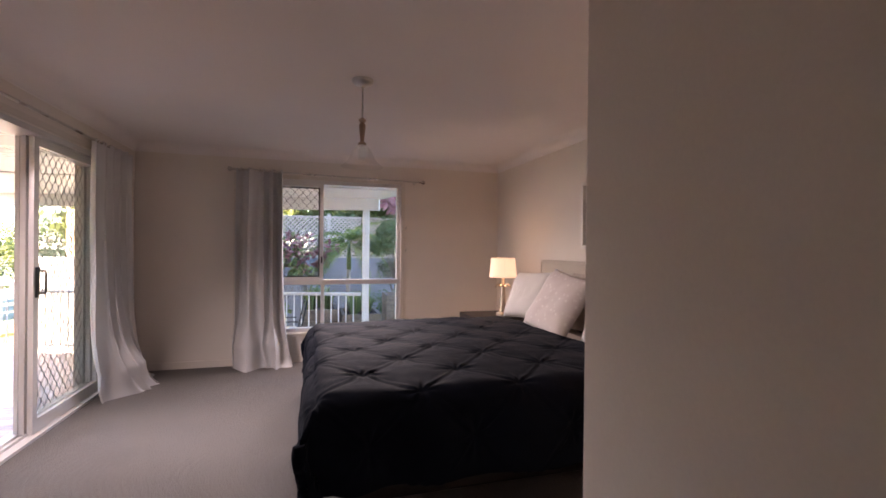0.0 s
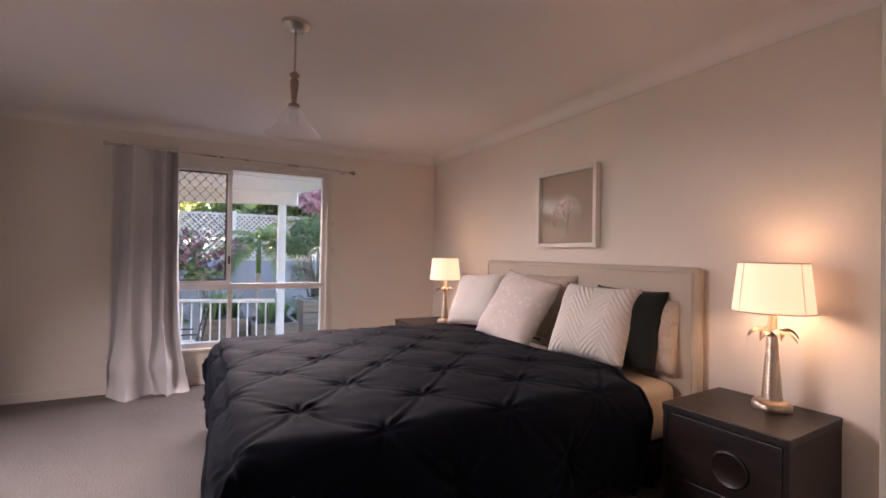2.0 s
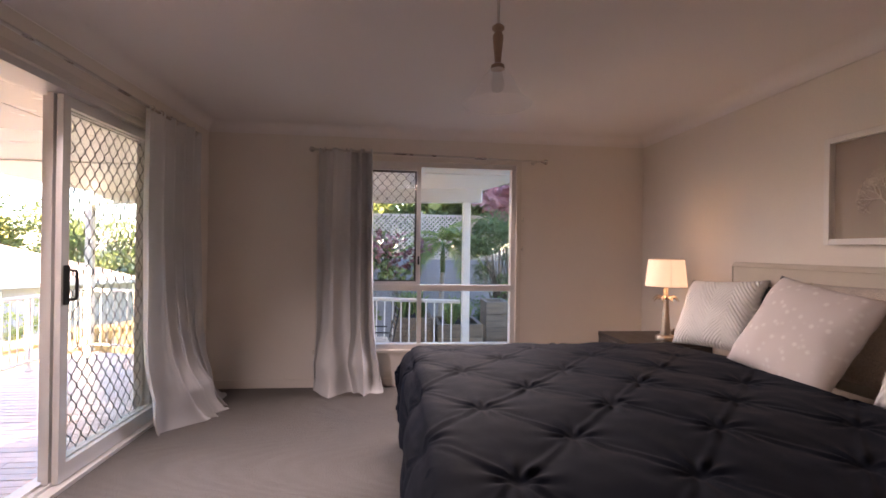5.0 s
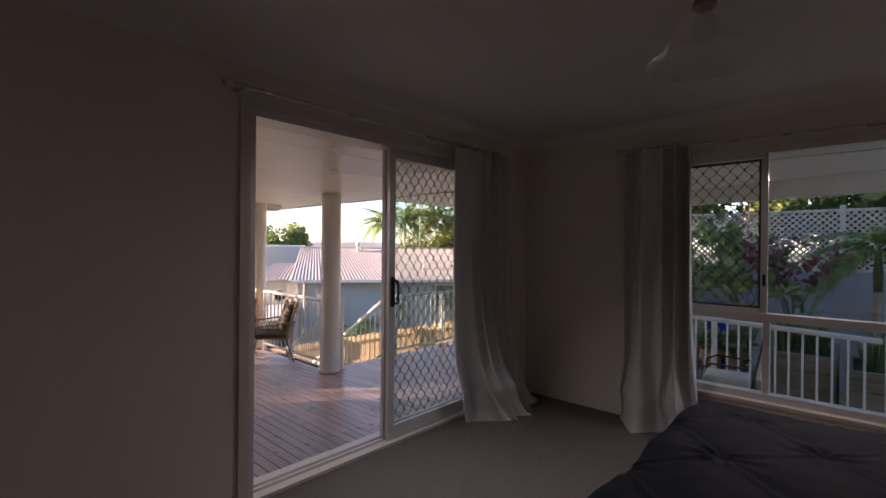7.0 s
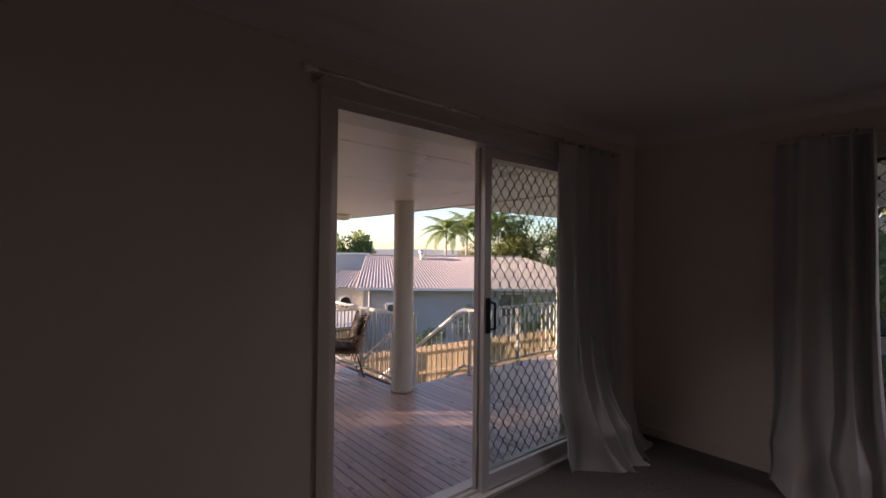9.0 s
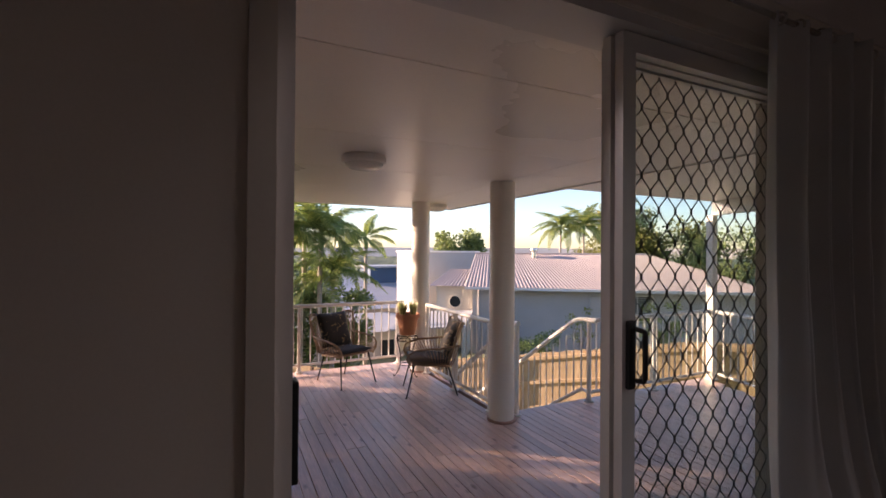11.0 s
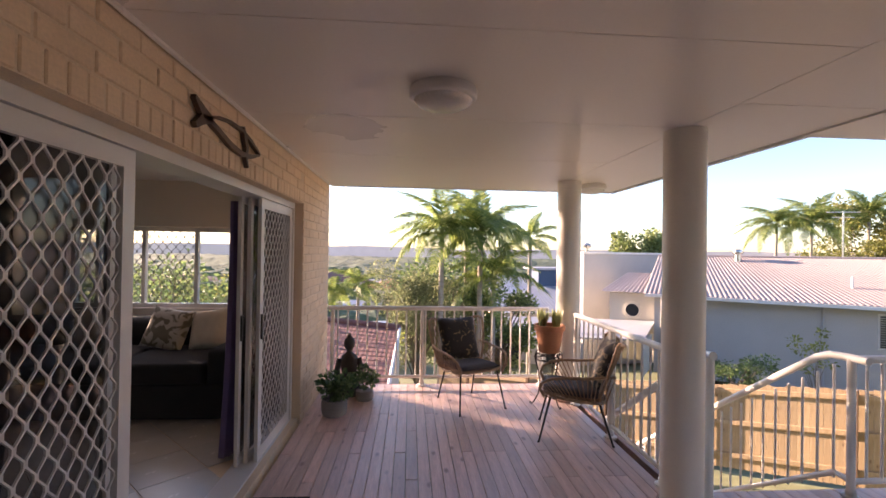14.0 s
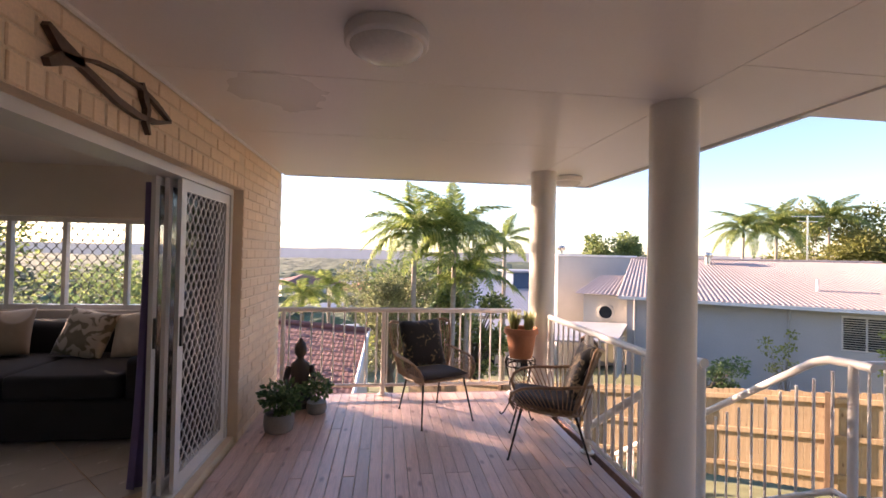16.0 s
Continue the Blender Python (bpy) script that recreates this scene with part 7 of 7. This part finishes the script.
view_palm(34.0, 28.2, 3.4, 9, 3.0, 14, "tall palm behind the pink roof", 39, lean_=0.01)
view_palm(36.0, 34.5, 4.3, 9, 3.0, 13, "tall palm beside a golden tree", 40, lean_=0.01)

ground_tree(20.5, -0.95, 7, 1.9, 0.10, LEAF_GREY, "feathery grey-green tree below the deck", 17000, 51, 0.75, clumps=40, low=0.3)
ground_tree(23, 0.6, 6.5, 2.6, 0.18, LEAF_DARK, "dark leafy tree behind the palms", 10000, 52, 0.55, clumps=34, low=0.3)
ground_tree(22, 3.0, 5, 1.5, 0.18, LEAF_MID, "leafy tree among the palms", 5200, 53, -0.7, clumps=26, low=0.3)
ground_tree(15, -2.2, 3.2, 1.0, 0.16, LEAF_YEL, "yellow-green shrub below the railing", 1300, 54, -1.5, clumps=14, low=0.2, name="shrub", group="garden shrubs")
ground_tree(44, 19.5, 9, 2.4, 0.36, LEAF_MID, "spreading leafy tree behind the pale building", 6000, 55, 3.3, clumps=36, low=0.62)
ground_tree(37, 34.8, 12, 3.6, 0.26, LEAF_GOLD, "large golden-green tree behind the roof", 12000, 56, 5.6, clumps=34, low=0.35)
ground_tree(34, 40.0, 11, 4.6, 0.36, LEAF_GOLD, "large golden-green tree at the street", 11000, 57, 4.2, clumps=34, low=0.3)
ground_tree(26, 37.0, 8, 4.0, 0.28, LEAF_MID, "leafy tree beyond the fence", 6000, 58, 3.0, clumps=30, low=0.3)
ground_tree(22, 45.0, 9, 4.5, 0.28, LEAF_DARK, "dark leafy tree beyond the fence", 6000, 59, 3.4, clumps=30, low=0.25)
ground_tree(13.3, 8.9, 1.9, 0.75, 0.09, LEAF_DARK, "rounded green hedge behind the fence", 2600, 60, -1.62, trunk=0.05, clumps=18, low=0.35, name="shrub", group="garden shrubs")
ground_tree(12.2, 10.3, 2.6, 0.5, 0.10, LEAF_GOLD, "slender sapling behind the fence", 320, 61, -0.75, trunk=0.03, clumps=9, low=0.5, name="shrub", group="garden shrubs")
ground_tree(11.5, 13.2, 2.6, 0.7, 0.10, LEAF_YEL, "yellow-green shrub behind the fence", 1100, 62, -0.55, trunk=0.03, clumps=12, low=0.4, name="shrub", group="garden shrubs")
# seen through the living room window
ground_tree(16, -9.5, 6, 2.6, 0.16, LEAF_DARK, "rounded dark green tree below the window", 3000, 63, 0.6, clumps=24, low=0.3)
ground_tree(22, -14.5, 6, 2.8, 0.18, LEAF_MID, "leafy tree below the window", 4000, 64, 0.1, clumps=26, low=0.3)
ground_tree(22, -9.5, 6, 2.0, 0.18, LEAF_GOLD, "golden leafy tree below the window", 3600, 65, -0.3, clumps=22, low=0.3)


# out of view: added to keep low sun out of the living room window
ground_tree(11.4, -12.8, 12, 3.0, 0.17, LEAF_MID, "unseen tall leafy tree added to block the low sun", 20000, 66, 7.4, clumps=60, low=0.40)
plain_house(62, -6.6, 7, 5, -9.5, -3.4, 0, CREAM, TERRACOTTA, "cream house with pink tiled roof in the valley", 0.9, 3)
plain_house(80, -4.6, 8, 6, -11, -4.6, 15, CREAM, WHITEROOF, "white two-storey house in the valley", 0.8, 3)

ap = thing("antenna_pole", pose(-22.8, 25.0, ground_z(-22.8, 25.0)), "slender grey antenna mast behind the neighbour's roof", "antenna")
tall_z = 3.65 - ground_z(-22.8, 25.0)
bm = bmesh.new()
tube(bm, [(0, 0, -0.2), (0, 0, tall_z)], 0.04, 8)
part("mast", bm, STEEL, ap)
for dz, half in ((0.04, 0.7), (0.3, 0.45)):
    bm = bmesh.new()
    tube(bm, [(-half * 0.3, -half, tall_z - dz), (half * 0.3, half, tall_z - dz)], 0.02, 6)
    part("crossbar", bm, STEEL, ap)

# woods to the horizon
def woods(label, count, near, far, seed, mat, size, fine=2, squat=0.75):
    r = random.Random(seed)
    base = bmesh.new()
    bmesh.ops.create_icosphere(base, subdivisions=fine, radius=1)
    base.verts.ensure_lookup_table()
    co = np.array([v.co[:] for v in base.verts])
    tri = np.array([[v.index for v in f.verts] for f in base.faces])
    base.free()
    V, F, off = [], [], 0
    for i in range(count):
        a = near * (far / near) ** (r.random() ** 0.8)
        ang = radians(r.uniform(-62, 58))
        x, y = -1.9 - a * math.cos(ang), 3.5 + a * math.sin(ang)
        s = size * r.uniform(0.6, 1.3) * (1 + a / 500)
        w = np.array([0.75 + 0.55 * noise.noise(Vector(c * 2.3) + Vector((i * 3.1, 0, 0))) + 0.25 * noise.noise(Vector(c * 6) + Vector((0, i * 2.7, 0))) for c in co])
        p = co * w[:, None] * np.array([s, s, s * squat]) + np.array([x, y, ground_z(x, y) + s * 0.35])
        V.append(p)
        F.append(tri + off)
        off += len(co)
    V, F = np.concatenate(V), np.concatenate(F)
    me = bpy.data.meshes.new("woods")
    me.from_pydata(V.tolist(), [], F.tolist())
    me.materials.append(mat)
    return tagged(new("woods", me), label, "woods", kind="stuff")


WOOD1 = material("far tree canopy", 0.95, base=(0.105, 0.14, 0.065), dark=(0.065, 0.092, 0.045), scale=0.5, grain=2.2, grain_amount=0.3, bump=0.5, bump_dist=0.5, island=0.3)
woods("tree canopy filling the valley floor", 1300, 45, 420, 71, WOOD1, 3.6, 2, 0.6)
HAZY = material("hazy distant woodland", 0.95, base=(0.078, 0.112, 0.058), dark=(0.050, 0.078, 0.040), scale=0.03, grain=0.25, grain_amount=0.22, bump=0.0)


def canopy(label, near, far, steps, rings, mat):
    """One rolling sheet of treetops over the falling land, out to the hills."""
    V = []
    for j in range(rings):
        a = near * (far / near) ** (j / (rings - 1))
        for i in range(steps):
            ang = radians(-64 + 124 * i / (steps - 1))
            x, y = -1.9 - a * math.cos(ang), 3.5 + a * math.sin(ang)
            w = 1 + a / 900
            n1 = noise.noise((x * 0.075 / w, y * 0.075 / w, 1.7))
            n2 = noise.noise((x * 0.021 / w, y * 0.021 / w, 5.1))
            n3 = noise.noise((x * 0.22 / w, y * 0.22 / w, 9.3))
            h = 3.2 + (2.0 * n1 + 1.8 * n2 + 0.8 * n3) * w
            V.append((x, y, ground_z(x, y) + (h if j else -3)))
    F = [(j * steps + i, j * steps + i + 1, (j + 1) * steps + i + 1, (j + 1) * steps + i) for j in range(rings - 1) for i in range(steps - 1)]
    me = bpy.data.meshes.new("woods")
    me.from_pydata(V, [], F)
    me.materials.append(mat)
    return tagged(new("woods", me), label, "woods", kind="stuff")


canopy("hazy woodland rolling towards the horizon", 185, 2300, 420, 210, HAZY)

bm = bmesh.new()
for i in range(90):
    ang = radians(-75 + 150 * i / 89)
    for z in (0, 1):
        h = -60 if z == 0 else 14 + 26 * (0.5 + 0.5 * noise.noise((i * 0.11, 3, 0))) + 5 * noise.noise((i * 0.5, 1, 0))
        bm.verts.new((-2600 * math.cos(ang), 2600 * math.sin(ang), h))
bm.verts.ensure_lookup_table()
for i in range(89):
    face(bm, (bm.verts[2 * i], bm.verts[2 * i + 2], bm.verts[2 * i + 3], bm.verts[2 * i + 1]))
# distance haze is painted on: pale base colour plus a faint glow
HILLS = material("hills with painted haze", 1.0, base=(0.46, 0.43, 0.42), vary=0.04, scale=0.005, grain=0.02, grain_amount=0.05, bump=0.0)
painted_haze = HILLS.node_tree.nodes["Principled BSDF"]
painted_haze.inputs["Emission Color"].default_value, painted_haze.inputs["Emission Strength"].default_value = (0.95, 0.82, 0.76, 1), 0.035
structure("backdrop", bm, HILLS, "low hills on the horizon with painted, faintly glowing haze", "hills")

# ---- pieces: bricks, boards, tiles ----
r = random.Random(5)
bricks = []
for row in range(3):                                         # stretchers over the doors
    z = 1.846 + row * 0.086
    x = -1.88 - (0.12 if row % 2 else 0.0)
    while x - 0.23 > -6.3:
        bricks.append((x - 0.23, x, z, z + 0.076))
        x -= 0.24
x = -2.0
while x - 0.076 > -6.26:                                     # upright course on the lintel
    bricks.append((x - 0.076, x, 1.734, 1.836))
    x -= 0.086
row, z = 0, DECK - 0.02
while z + 0.076 < SOFF:
    for xa, xb in ((-1.88, -1.995), (-6.225, -7.585)):
        if xb < -7 or z < 1.80:
            x = xa - (0.0 if row % 2 else -0.12)
            while x > xb + 0.02:
                a, b = max(x - 0.23, xb), min(x, xa)
                if b - a > 0.03:
                    bricks.append((a, b, z, z + 0.076))
                x -= 0.24
    z += 0.086
    row += 1
bricks.sort(key=lambda q: -q[1])
shared = {}
rest = bmesh.new()
for i, (a, b, z0, z1) in enumerate(bricks):
    j = r.uniform(-0.0025, 0.0025)
    if i < 300:
        key = (round(b - a, 3), round(z1 - z0, 3))
        if key not in shared:
            shared[key] = mesh_of("brick", soft_box(0, -0.03, 0, b - a, 0.0, z1 - z0, 0.005, 1), BRICK)
        o = new("brick", shared[key])
        o.parent = wall_brick
        o.location = (a, 2.43 + j, z0)
    else:
        box(rest, a, 2.40, z0, b, 2.43 + j, z1)
o = part("bricks", rest, BRICK_FAR, wall_brick)
o["kind"] = "stuff"
# end face of the brick wall and window reveal
bm = bmesh.new()
z, row = DECK - 0.02, 0
while z + 0.076 < SOFF:
    y = 2.41
    for ya, yb in (((2.30, 2.42), (2.06, 2.29)) if row % 2 else ((2.19, 2.42),)):
        box(bm, -7.598, ya, z, -7.57, yb, z + 0.076)
    z += 0.086
    row += 1
o = part("bricks", bm, BRICK_FAR, wall_brick)
o["kind"] = "stuff"

deck = thing("floor_deck", pose(0, 0, 0), "pinkish oiled pine decking boards on the verandah", "decking", kind="structure")
pitch, wid, th = 0.0925, 0.0885, 0.03
shared = {}


def board(x0, x1, y):
    ln = round(x1 - x0, 2)
    if ln < 0.1:
        return
    if ln not in shared:
        shared[ln] = mesh_of("board", soft_box(0, 0, -th, ln - 0.004, wid, 0, 0.003, 1), DECKX)
    o = new("board", shared[ln])
    o.parent = deck
    o.location = (x0 + 0.002, y, DECK + r.uniform(-0.0015, 0.0008))


y = 2.435
while y + wid < 5.37:
    cuts = sorted({-7.44, -1.875, *[round(-1.92 - 0.45 * k, 2) for k in r.sample(range(2, 11), 2)]})
    for a, b in zip(cuts, cuts[1:]):
        board(a, b, y)
    y += pitch
while y + wid < 8.78:
    end = round(min(2.4, -4.75 + (8.8 - y - wid) / 0.27), 2)
    if y < 5.72:
        end = 2.4
    cuts = sorted({-4.82, end, *[round(-4.82 + 0.45 * k, 2) for k in r.sample(range(3, 14), 2) if -4.82 + 0.45 * k < end - 0.3]})
    for a, b in zip(cuts, cuts[1:]):
        if y < 5.72 and a > -1.9:
            continue
        board(a, b, y)
    y += pitch

fl = bpy.data.objects["floor_living"]
tile = mesh_of("tile", soft_box(-0.222, -0.222, -0.006, 0.222, 0.222, 0.0, 0.002, 1), TILE)
for i in range(-9, 10):
    for j in range(-9, 10):
        x, y = -4.6 + (i - j) * 0.45 * 0.7071, 0.4 + (i + j) * 0.45 * 0.7071
        if -7.0 < x < -2.2 and -2.6 < y < 2.05:
            o = new("tile", tile)
            o.parent = fl
            o.matrix_basis = pose(x, y, LF, 0, 0, 45)
